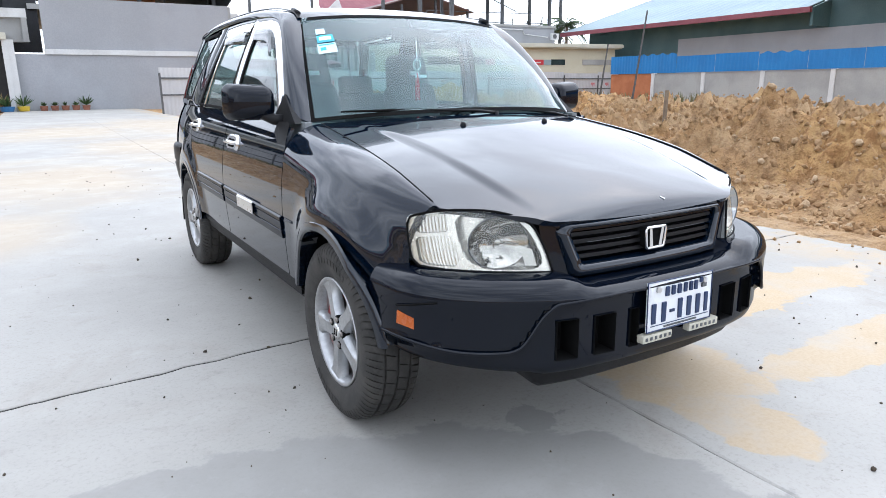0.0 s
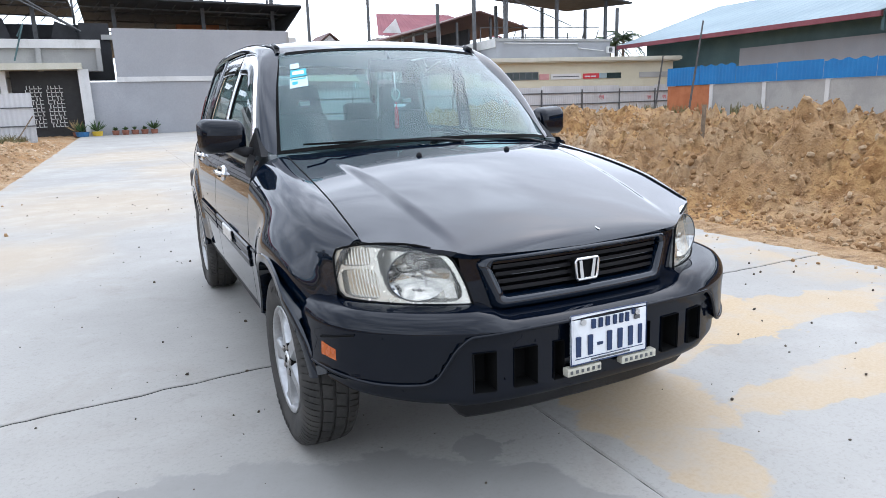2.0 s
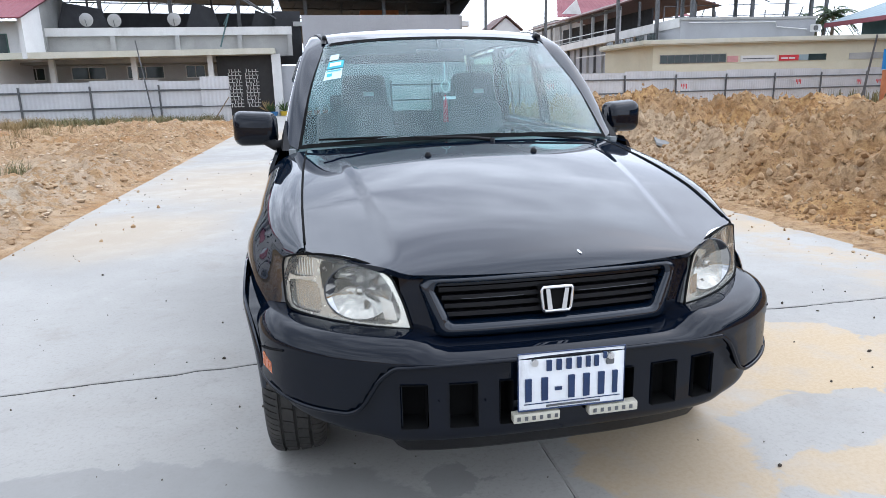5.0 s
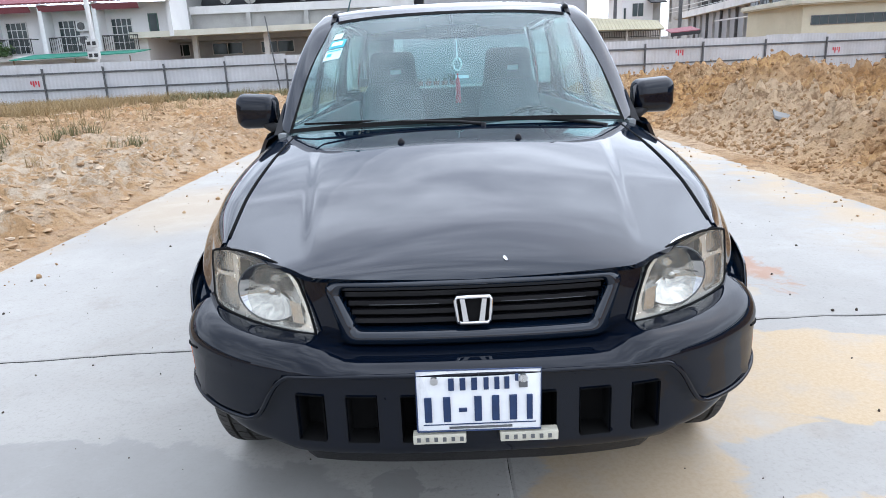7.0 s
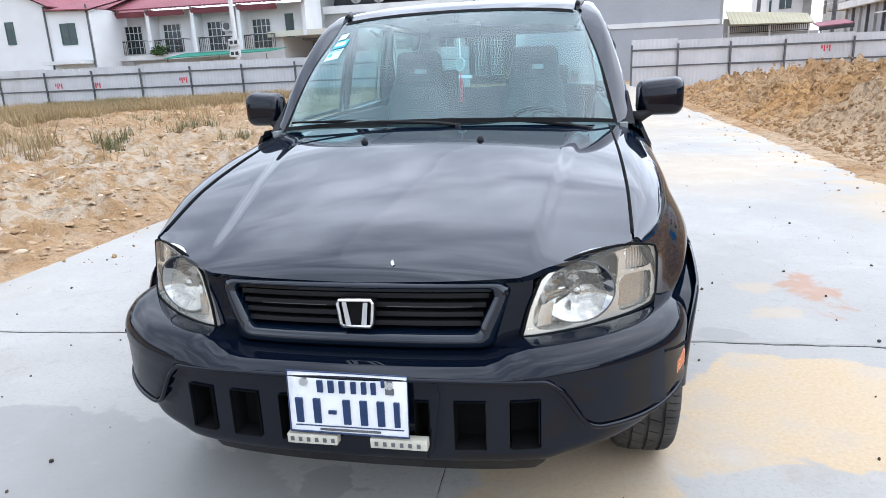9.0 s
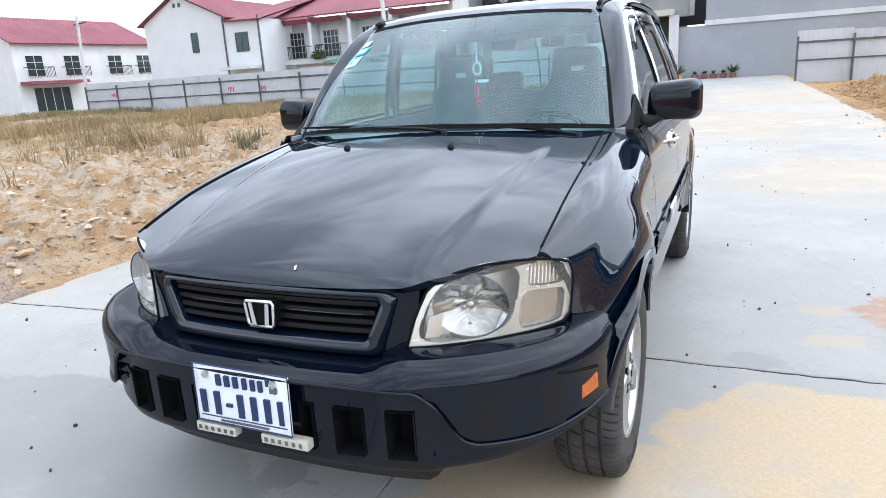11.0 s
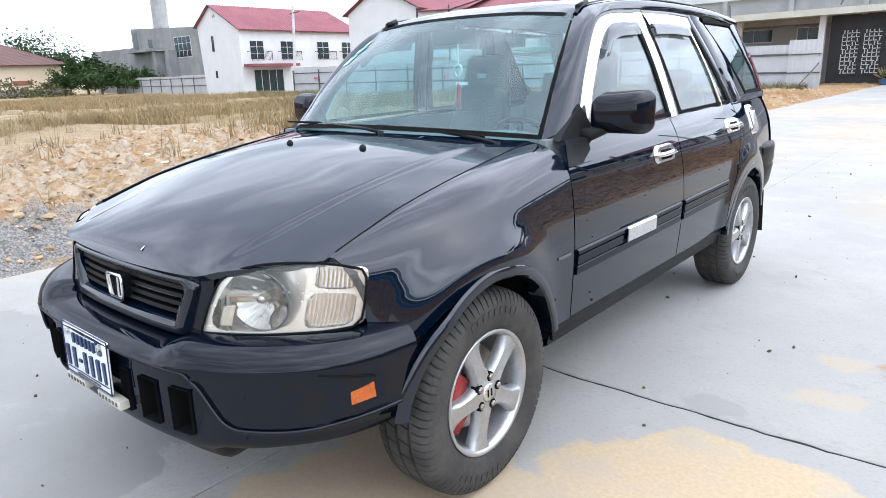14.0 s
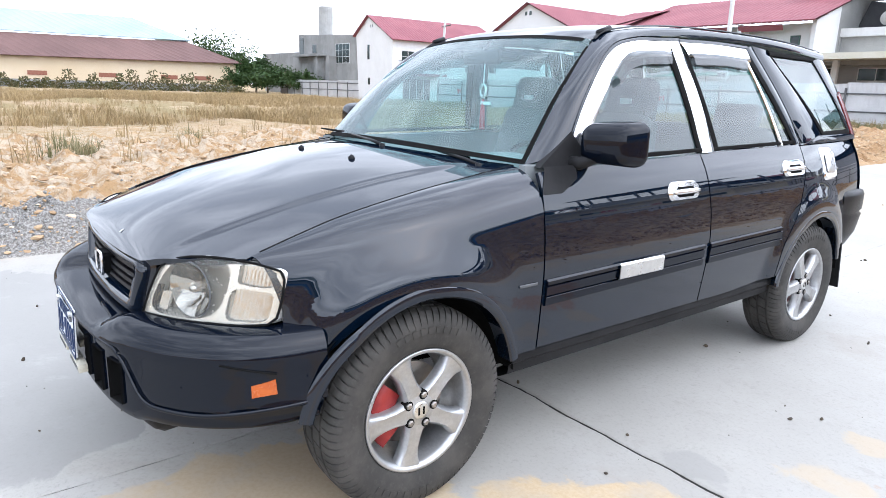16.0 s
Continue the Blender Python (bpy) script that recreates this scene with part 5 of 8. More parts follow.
part("roof", Geo().slab([(23.9, 73.7, 7.85), (21.9, 73.7, 9.45), (21.9, 80, 9.45), (23.9, 80, 7.85)], (0, 0, 0.15)), M_BROWN_ROOF, small)
for x, y, h in ((18.4, 70, 15), (25.2, 70, 16)):
    mast = thing("utility_mast", (x, y, 0), "thin dark mast against the sky", "pole")
    part("shaft", Geo().tube([(x, y, 0), (x + 0.1, y, h)], [0.2, 0.14], 6), M_STEEL, mast)

# ---- low yellow canopy with a railing behind the sheet fence, and a red awning ----
porch = thing("yellow_canopy", (16, 60, 0), "low faded yellow sheet canopy over a dark railing", "canopy", kind="structure")
roof_sheet(porch, [(13.2, 57.0, 3.6), (19.4, 57.0, 3.5), (20.4, 62.0, 4.45), (13.8, 62.0, 4.95)], M_CANOPY, 0.3)
part("base_wall", Geo().box(13.0, 20.0, 57.6, 57.8, -0.1, 2.9), M_RENDER_DULL, porch)
part("back_wall", Geo().box(13.6, 20.4, 61.6, 61.8, -0.1, 4.3), M_RENDER_WHITE, porch)
for x in (13.2, 16.3, 19.2):
    part("post", Geo().box(x - 0.06, x + 0.06, 57.4, 57.52, -0.1, 3.55), M_TRIM, porch)
for z in (2.95, 3.42):
    part("rail", Geo().box(13.2, 19.2, 57.44, 57.5, z, z + 0.05), M_BLACK_STEEL, porch)
for k in range(40):
    part("baluster", Geo().box(13.3 + 0.148 * k, 13.335 + 0.148 * k, 57.45, 57.485, 2.9, 3.45), M_BLACK_STEEL, porch)
stall = thing("red_awning", (16.8, 45, 0), "dark red sheet awning on thin posts behind the fence", "awning")
part("sheet", Geo().slab([(15.7, 44.4, 2.72), (17.7, 44.4, 2.85), (17.7, 46.2, 3.15), (15.9, 46.2, 3.0)], (0, 0, 0.06)), M_RED_ROOF, stall)
part("valance", Geo().slab([(15.7, 44.38, 2.5), (17.7, 44.38, 2.63), (17.7, 44.38, 2.85), (15.7, 44.38, 2.72)], (0, 0.02, 0)), M_DARK, stall, "dark hanging valance")
for x in (15.85, 17.6):
    part("post", Geo().box(x - 0.03, x + 0.03, 44.45, 44.51, 0, 2.75), M_STEEL, stall)

# ---- block wall with blue sheets, and the big shed behind ----
block = thing("block_wall", (34, 22, 0), "grey block wall topped with blue sheets", "wall", kind="structure")
ob_, ub = (34.0, 33.5), (0.0, -1.0)
for k in range(13):
    part("block_panel", Geo().fbox(ob_, ub, 4.0 * k, 4.0 * k + 3.75, -0.15, 0.0, -0.2, 1.9), M_ORANGE_BRICK if k == 0 else M_RENDER_DULL, block)
    part("pillar", Geo().fbox(ob_, ub, 4.0 * k + 3.75, 4.0 * k + 4.0, -0.2, 0.06, -0.2, 2.0), M_TRIM, block)
rng = random.Random(31)
for k in range(18):
    top = 2.95 + rng.uniform(-0.06, 0.06) + (0.22 if k < 2 else 0)
    cols = [[(34.0 - 0.08 - 0.015 * (j % 4 in (1, 2)), 33.5 - 2.9 * k - 2.88 * j / 44, z + (0.06 * math.sin(j * 0.5 + k) if z > 2.2 and k % 3 == 1 else 0)) for j in range(45)] for z in (1.92, top)]
    part("blue_sheet", Geo().grid(cols), M_BLUE, block, "blue corrugated sheet")
shed2 = thing("big_shed", (60, 30, 0), "large shed with a pale roof and red eave gutter", "building", kind="structure")
part("wall", Geo().slab([(50.0, 53, -0.1), (50.0, -30, -0.1), (50.0, -30, 7.2), (50.0, 53, 7.2)], (11.5, 0, 0)), M_TEAL, shed2)
part("white_cladding", Geo().slab([(49.8, 41.0, -0.1), (49.8, -30, -0.1), (49.8, -30, 5.4), (49.8, 41.0, 5.2)], (0.15, 0, 0)), M_RENDER_GREY, shed2, "pale cladding sheets")
roof_sheet(shed2, [(47.5, 54.5, 6.6), (47.5, 27.5, 6.6), (62, 27.5, 11.0), (62, 54.5, 11.0)], M_PALE_ROOF, 1.0)
part("gutter", Geo().box(47.3, 47.6, 27.3, 54.6, 6.22, 6.6), M_RED_ROOF, shed2, "red eave gutter")
part("end_wall", Geo().slab([(47.8, 27.3, 5.3), (47.8, 27.3, 6.6), (62, 27.3, 11.0), (62, 27.3, 5.3)], (0, 0.2, 0)), M_TEAL, shed2, "dark teal end wall")
roof_sheet(shed2, [(46.5, 27.0, 7.6), (46.5, -30, 7.6), (62, -30, 12), (62, 27.0, 12)], M_TEAL, 1.0, "lower_roof", "dark teal roof")
for y0, y1, x in ((25.8, 25.0, 28.0), (29.0, 28.4, 28.5)):
    prop = thing("leaning_pole", (x, y0, 0), "thin leaning grey pole behind the heap", "pole")
    part("shaft", Geo().tube([(x, y0, -0.1), (x, y1, 5.2 if x < 28.2 else 3.6)], [0.07, 0.05], 6), M_STEEL, prop)
tall = thing("fence_pole", (-8.3, 32.2, 0), "tall dark timber pole by the sheet fence", "pole")
part("shaft", Geo().tube([(-8.15, 32.2, -0.1), (-8.6, 32.2, 4.0)], [0.045, 0.03], 6), M_STEEL, tall)
chunk = thing("broken_slab", (5.2, 8.0, 0.45), "pale grey broken concrete slab lying on the heap", "rubble")
gz = float(ground_height(np.float64(5.2), np.float64(8.0)))
m = Geo().slab([(5.02, 7.9, gz + 0.06), (5.25, 7.8, gz - 0.02), (5.38, 7.98, gz), (5.33, 8.15, gz + 0.08), (5.12, 8.18, gz + 0.13)], (0.01, 0.02, 0.05))
soften(part("slab", m, M_RAW, chunk), 0.012)
stake = thing("stake", (6.9, 5.2, 0.6), "short weathered stake stuck in the heap", "stake")
part("shaft", Geo().tube([(6.9, 5.2, 0.5), (6.92, 5.2, 1.12)], 0.035, 6), M_WOOD, stake)

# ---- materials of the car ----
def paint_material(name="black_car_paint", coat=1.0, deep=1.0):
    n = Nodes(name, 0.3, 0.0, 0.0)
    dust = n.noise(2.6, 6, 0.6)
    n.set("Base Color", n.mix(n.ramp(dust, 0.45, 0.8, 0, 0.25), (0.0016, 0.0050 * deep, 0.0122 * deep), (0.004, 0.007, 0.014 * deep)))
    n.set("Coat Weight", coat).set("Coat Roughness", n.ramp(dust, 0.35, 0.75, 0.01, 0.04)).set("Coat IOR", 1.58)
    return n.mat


def glass_material(name, tint, rough=0.0, base=0.075, haze=0.0, film=(0.6, 0.7, 0.7)):
    mat = bpy.data.materials.new(name)
    mat.use_nodes = True
    t = mat.node_tree
    t.nodes.clear()
    out, mix = t.nodes.new("ShaderNodeOutputMaterial"), t.nodes.new("ShaderNodeMixShader")
    clear, gloss, edge = t.nodes.new("ShaderNodeBsdfTransparent"), t.nodes.new("ShaderNodeBsdfGlossy"), t.nodes.new("ShaderNodeLayerWeight")
    power, scale = t.nodes.new("ShaderNodeMath"), t.nodes.new("ShaderNodeMath")
    power.operation, scale.operation = "POWER", "MULTIPLY_ADD"
    power.inputs[1].default_value, scale.inputs[1].default_value, scale.inputs[2].default_value = 4.0, 0.75, base
    edge.inputs["Blend"].default_value = 0.5
    clear.inputs["Color"].default_value = (*tint, 1)
    gloss.inputs["Roughness"].default_value = rough
    t.links.new(edge.outputs["Facing"], power.inputs[0])
    t.links.new(power.outputs[0], scale.inputs[0])
    t.links.new(scale.outputs[0], mix.inputs[0])
    t.links.new(clear.outputs[0], mix.inputs[1])
    t.links.new(gloss.outputs[0], mix.inputs[2])
    last = mix
    if haze:
        # thin diffuse film: yellowing on the lens, painted-in reflection haze on the windows
        soil, veil = t.nodes.new("ShaderNodeBsdfDiffuse"), t.nodes.new("ShaderNodeMixShader")
        soil.inputs["Color"].default_value, veil.inputs[0].default_value = (*film, 1), haze
        t.links.new(mix.outputs[0], veil.inputs[1])
        t.links.new(soil.outputs[0], veil.inputs[2])
        last = veil
    t.links.new(last.outputs[0], out.inputs[0])
    return mat


M_PAINT = paint_material()
# copy of the body paint, coat and blue cut to darken its reflections
M_PAINT_DIM = paint_material("black_car_paint_dimmed", 0.5, 0.65)
# window film colours imitate the pale haze of reflected sky
M_GLASS = glass_material("windscreen_glass", (0.54, 0.82, 0.83), 0.0, 0.06, 0.085, (0.40, 0.64, 0.68))
M_SIDE_GLASS = glass_material("side_window_glass", (0.52, 0.68, 0.68), 0.0, 0.09, 0.035, (0.5, 0.6, 0.6))
M_LENS = glass_material("yellowed_lamp_lens", (0.98, 0.97, 0.925), 0.02, 0.045, 0.08, (0.70, 0.68, 0.60))
M_PLASTIC = surface("black_textured_plastic", (0.010, 0.010, 0.011), (0.018, 0.018, 0.019), 5, 0.5, 0.08, spec=0.12, grain=220)
M_SATIN = surface("satin_black_trim", (0.008, 0.008, 0.009), (0.013, 0.013, 0.014), 5, 0.38, 0.02, spec=0.15, grain=150)
M_BAY = surface("matt_black_cavity", (0.005, 0.005, 0.005), (0.008, 0.008, 0.008), 5, 0.9, 0.0, spec=0.1)
M_CHROME = surface("chrome_trim", (0.78, 0.78, 0.79), (0.84, 0.84, 0.85), 6, 0.10, 0.0, metal=1.0)
M_BRUSHED = surface("brushed_bright_plate", (0.62, 0.62, 0.62), (0.7, 0.7, 0.69), 10, 0.3, 0.05, metal=1.0)
M_ALLOY = surface("silver_painted_alloy", (0.38, 0.385, 0.39), (0.47, 0.475, 0.48), 9, 0.34, 0.0, metal=0.8, dirt=(0.22, 0.2, 0.18), grain=90)
M_REFLECT = surface("lamp_reflector", (0.40, 0.40, 0.40), (0.48, 0.48, 0.47), 8, 0.06, 0.0, metal=1.0)
M_CELL = surface("pale_ribbed_lamp_cell", (0.58, 0.58, 0.57), (0.66, 0.66, 0.64), 10, 0.16, 0.0, metal=0.85)
M_BEZEL = surface("silvered_lamp_bezel", (0.74, 0.74, 0.71), (0.82, 0.82, 0.79), 9, 0.22, 0.0, metal=0.7)
M_AMBER = surface("amber_marker_lens", (0.38, 0.08, 0.014), (0.46, 0.11, 0.018), 14, 0.25, 0.1)
M_TAIL = surface("dark_red_tail_lens", (0.10, 0.008, 0.01), (0.15, 0.012, 0.014), 14, 0.15, 0.0)
M_CALIPER = surface("red_brake_caliper", (0.21, 0.012, 0.012), (0.28, 0.02, 0.016), 9, 0.45, 0.1)
M_DISC = surface("brake_disc_steel", (0.28, 0.26, 0.24), (0.36, 0.33, 0.3), 9, 0.4, 0.1, metal=0.9)
M_SEAT = surface("charcoal_seat_fabric", (0.085, 0.10, 0.105), (0.115, 0.13, 0.135), 6, 0.9, 0.0, grain=20)
M_CABIN = surface("grey_cabin_plastic", (0.17, 0.185, 0.19), (0.21, 0.225, 0.23), 5, 0.6, 0.05)
M_LINING = surface("pale_grey_headliner", (0.34, 0.34, 0.33), (0.38, 0.38, 0.37), 3, 0.9, 0.1)
M_PLATE = surface("white_plate_enamel", (0.72, 0.73, 0.74), (0.78, 0.79, 0.8), 20, 0.35, 0.0, dirt=(0.40, 0.40, 0.40))
M_PLATE_BLUE = surface("blue_plate_paint", (0.006, 0.022, 0.075), (0.010, 0.030, 0.095), 30, 0.4, 0.0)
M_STICKER = surface("teal_sticker", (0.02, 0.36, 0.46), (0.03, 0.42, 0.52), 20, 0.5, 0.0)
M_PAPER = surface("white_sticker", (0.74, 0.76, 0.77), (0.8, 0.82, 0.83), 20, 0.5, 0.0)
M_PALE_STICKER = surface("pale_cyan_sticker", (0.50, 0.70, 0.74), (0.58, 0.77, 0.80), 20, 0.5, 0.0)
M_TASSEL = surface("red_thread", (0.42, 0.02, 0.035), (0.5, 0.03, 0.045), 60, 0.8, 0.2)
M_LED = surface("cream_led_lens", (0.46, 0.44, 0.36), (0.54, 0.51, 0.42), 30, 0.25, 0.0)
M_VISOR = glass_material("smoked_visor", (0.22, 0.24, 0.25), 0.02)


def rubber_material():
    n = Nodes("tyre_rubber", 0.75, 0, 0.35)
    col = n.mix(n.ramp(n.noise(9, 5), 0.35, 0.7), (0.027, 0.026, 0.024), (0.052, 0.048, 0.043))
    n.set("Base Color", n.mix(n.ramp(n.noise(60, 3), 0.5, 0.8, 0, 0.35), col, (0.072, 0.068, 0.062))).bump(n.noise(120, 3), 0.15, 0.003)
    return n.mat


M_RUBBER = rubber_material()


# ---- curve and sheet tools for the car's panels ----
def smooth_line(xs, ys):
    """A smooth function through knots (Hermite, held from overshooting)."""
    xs, ys = np.array(xs, float), np.array(ys, float)
    d = np.diff(ys) / np.diff(xs)
    m = np.concatenate([[d[0]], np.where(d[1:] * d[:-1] > 0, 2 * d[1:] * d[:-1] / (d[1:] + d[:-1] + 1e-12), 0), [d[-1]]])

    def at(x):
        x = np.clip(np.asarray(x, float), xs[0], xs[-1])
        i = np.clip(np.searchsorted(xs, x) - 1, 0, len(xs) - 2)
        h = xs[i + 1] - xs[i]
        t = (x - xs[i]) / h
        return (2 * t**3 - 3 * t**2 + 1) * ys[i] + (t**3 - 2 * t**2 + t) * h * m[i] + (-2 * t**3 + 3 * t**2) * ys[i + 1] + (t**3 - t**2) * h * m[i + 1]
    return at


def curve(pts, n, smooth=True):
    """n points evenly along a smooth (or straight-legged) curve through pts."""
    p = np.array(pts, float)
    s = np.concatenate([[0], np.cumsum(np.linalg.norm(np.diff(p, axis=0), axis=1))])
    t = np.linspace(0, s[-1], n)
    if not smooth or len(p) < 3:
        return np.stack([np.interp(t, s, c) for c in p.T], -1)
    ext = np.vstack([2 * p[0] - p[1], p, 2 * p[-1] - p[-2]])
    out = []
    for v in t:
        i = min(max(int(np.searchsorted(s, v, "right")) - 1, 0), len(p) - 2)
        u = (v - s[i]) / max(s[i + 1] - s[i], 1e-9)
        a, b, c, d = ext[i], ext[i + 1], ext[i + 2], ext[i + 3]
        out.append(0.5 * (2 * b + (c - a) * u + (2 * a - 5 * b + 4 * c - d) * u * u + (3 * b - a - 3 * c + d) * u**3))
    return np.array(out)


def coons(bottom, top, left, right):
    """A patch between four edge curves: bottom and top run left to right, left and right run up."""
    nu, nv = len(bottom), len(left)
    u, v = np.linspace(0, 1, nu)[None, :, None], np.linspace(0, 1, nv)[:, None, None]
    b, t, l, r = bottom[None], top[None], left[:, None], right[:, None]
    return (1 - v) * b + v * t + (1 - u) * l + u * r - ((1 - u) * (1 - v) * bottom[0] + u * (1 - v) * bottom[-1] + (1 - u) * v * top[0] + u * v * top[-1])


def sheet_geo(P, thick=0.012, inward=None):
    """A sheet over a grid of points, its rim turned in by thick."""
    P = np.asarray(P, float)
    m = Geo().grid([[tuple(p) for p in row] for row in P])
    if thick:
        du, dv = np.gradient(P, axis=1), np.gradient(P, axis=0)
        nrm = np.cross(du, dv)
        nrm /= np.linalg.norm(nrm, axis=-1, keepdims=True) + 1e-12
        if inward is not None and ((inward - P) * nrm).sum() < 0:
            nrm = -nrm
        Q = P + thick * nrm
        h, w = P.shape[:2]
        rim = [(0, j) for j in range(w)] + [(i, w - 1) for i in range(1, h)] + [(h - 1, j) for j in range(w - 2, -1, -1)] + [(i, 0) for i in range(h - 2, 0, -1)]
        k = len(rim)
        m.add([P[i, j] for i, j in rim] + [Q[i, j] for i, j in rim], [(a, (a + 1) % k, k + (a + 1) % k, k + a) for a in range(k)])
    return m


CAR_CORE = np.array([0.0, 1.2, 0.75])
car = thing("car", (0, 1.2, 0), "black four-door sport utility car parked on the concrete", "car")


def panel(name, P, material, parent=None, thick=0.012, label="", sides=(1, -1)):
    """A sheet for one side of the car and its mirror image."""
    made = []
    for s in sides:
        Q = np.asarray(P, float) * (s, 1, 1)
        ob = part(name, sheet_geo(Q, thick, CAR_CORE), material, parent or car, label, True)
        ob.data.set_sharp_from_angle(angle=radians(40))
        made.append(ob)
    return made


# ---- the car's outer shape: half width over length and height ----
body_w = smooth_line([0.20, 0.34, 0.45, 0.58, 0.70, 0.82, 0.95, 1.02, 1.075, 1.12], [0.80, 0.848, 0.860, 0.868, 0.873, 0.868, 0.849, 0.827, 0.800, 0.775])


def side_x(y, z):
    y, z = np.asarray(y, float), np.asarray(z, float)
    front, rear = np.clip(0.25 - y, 0, None) / 0.65, np.clip(y - 2.3, 0, None) / 0.9
    swell = 0.022 * (1 - step(np.hypot(y - 2.62, z - 0.335), 0.44, 0.57))
    return body_w(z) - 0.108 * front**2.6 - 0.055 * rear**2 + swell


def glass_x(y, z):
    y, z = np.asarray(y, float), np.asarray(z, float)
    bow = 0.012 * np.sin(np.clip((z - 1.09) / 0.46, 0, 1) * math.pi)
    return 0.795 - 0.335 * (z - 1.09) + bow - 0.035 * (np.clip(1.15 - y, 0, None) / 0.6) ** 2 - 0.05 * (np.clip(y - 2.3, 0, None) / 0.9) ** 2


hood_z = smooth_line([-0.715, -0.70, -0.68, -0.64, -0.56, -0.40, -0.15, 0.12, 0.34, 0.56], [0.795, 0.815, 0.836, 0.858, 0.889, 0.938, 1.002, 1.062, 1.094, 1.115])
shut_z = smooth_line([-0.72, -0.60, -0.48, -0.34, -0.20, 0.10, 0.30, 0.53], [0.795, 0.825, 0.862, 0.908, 0.950, 1.010, 1.040, 1.072])
shut_x = smooth_line([-0.48, -0.20, 0.10, 0.53], [0.690, 0.695, 0.692, 0.675])


def hood_height(x, y):
    x, y = np.abs(x), np.asarray(y, float)
    r = np.clip(x / shut_x(y), 0, 1)
    z = shut_z(y) + (hood_z(y) - shut_z(y)) * (1 - r**2.0)
    crease = 0.43 + 0.12 * (y + 0.68)
    fade = step(y, -0.69, -0.45) * (1 - 0.7 * step(y, 0.1, 0.4))
    return z + fade * (0.0085 * (1 - step(x, crease - 0.022, crease + 0.026)) - 0.004)


# bonnet
hu = np.linspace(-1, 1, 181)
lip = smooth_line([0.0, 0.20, 0.40, 0.43, 0.47, 0.53, 0.60, 0.66, 0.69], [-0.709, -0.705, -0.692, -0.683, -0.655, -0.615, -0.560, -0.510, -0.482])
hx = np.sign(hu) * np.abs(hu) ** 0.92 * 0.688
hood_rows = []
for v in np.linspace(0, 1, 60):
    vv = v**1.25
    y = lip(np.abs(hx)) * (1 - vv) + vv * (0.335 + 0.185 * (hx / 0.69) ** 2)
    x = hx * (shut_x(y) - 0.002) / 0.688
    hood_rows.append(np.stack([x, y, hood_height(x, y)], -1))
hood = part("bonnet", sheet_geo(np.array(hood_rows), 0.02, CAR_CORE), M_PAINT, car, "gloss black bonnet with a small white chip", True)
hood.data.set_sharp_from_angle(angle=radians(40))
for s in (-1, 1):
    m = Geo()
    m.tube([(0.213 * s, 0.118, 1.052), (0.213 * s, 0.118, 1.066), (0.213 * s, 0.122, 1.074)], [0.014, 0.013, 0.007], 10)
    part("washer_nozzle", m, M_PLASTIC, hood, "", True)
cz = [float(hood_height(np.float64(x), np.float64(y))) + 0.0015 for x, y in ((0.080, -0.668), (0.087, -0.679), (0.092, -0.676), (0.084, -0.660))]
part("paint_chip", Geo().add([(0.080, -0.668, cz[0]), (0.087, -0.679, cz[1] + 0.002), (0.092, -0.676, cz[2] + 0.002), (0.084, -0.660, cz[3])], [(0, 1, 2, 3)]), M_PAPER, hood, "small white chip")

# front wings: from the bonnet's edge over the shoulder to the arch
ARCH_R, ARCH_Z = 0.402, 0.335


def wing_flare(y, z):
    """How far the wing swells outwards round its wheel arch."""
    r = np.hypot(np.asarray(y, float), np.asarray(z, float) - ARCH_Z)
    return 0.042 * (1 - step(r, ARCH_R + 0.03, ARCH_R + 0.17)) * step(y, -0.50, -0.22) * (1 - step(y, 0.02, 0.45))


yy = np.concatenate([np.linspace(-0.475, -0.25, 12), np.linspace(-0.235, 0.40, 50), np.linspace(0.405, 0.498, 6)])
rows = []
arch_at = np.where(np.abs(yy) < ARCH_R, ARCH_Z + np.sqrt(np.clip(ARCH_R**2 - yy**2, 0, None)), 0.43)
arch_at = np.where(yy < -0.335, np.maximum(arch_at, 0.672), np.maximum(arch_at, 0.43))
for s in np.linspace(0, 1, 16):
    a = s * math.pi / 2
    y = yy.copy()
    y = np.where(y < -0.38, -0.38 + (y + 0.38) * (1 - 0.64 * s), y)
    zq = shut_z(y) - 0.17
    q = side_x(y, zq)
    p = shut_x(y) + 0.003
    zz_ = zq + (shut_z(y) - zq) * math.cos(a)
    rows.append(np.stack([p + (q - p) * math.sin(a) + wing_flare(y, zz_), y, zz_], -1))
last = rows[-1]
for s in np.linspace(0, 1, 22)[1:]:
    z = last[:, 2] * (1 - s) + np.minimum(arch_at, last[:, 2] - 0.01) * s
    rows.append(np.stack([side_x(last[:, 1], z) + wing_flare(last[:, 1], z), last[:, 1], z], -1))
# black tube laid in the seam, standing in for its shade
gap_y = np.linspace(-0.445, 0.50, 40)
for s in (1, -1):
    part("bonnet_gap", Geo().tube([(s * (float(shut_x(y)) + 0.0005), y, float(shut_z(y)) - 0.0035) for y in gap_y], 0.0052, 6), M_BAY, car, "black strip as the shade of the gap between bonnet and wing", True)
wings = panel("front_wing", np.array(rows), M_PAINT, label="gloss black front wing")


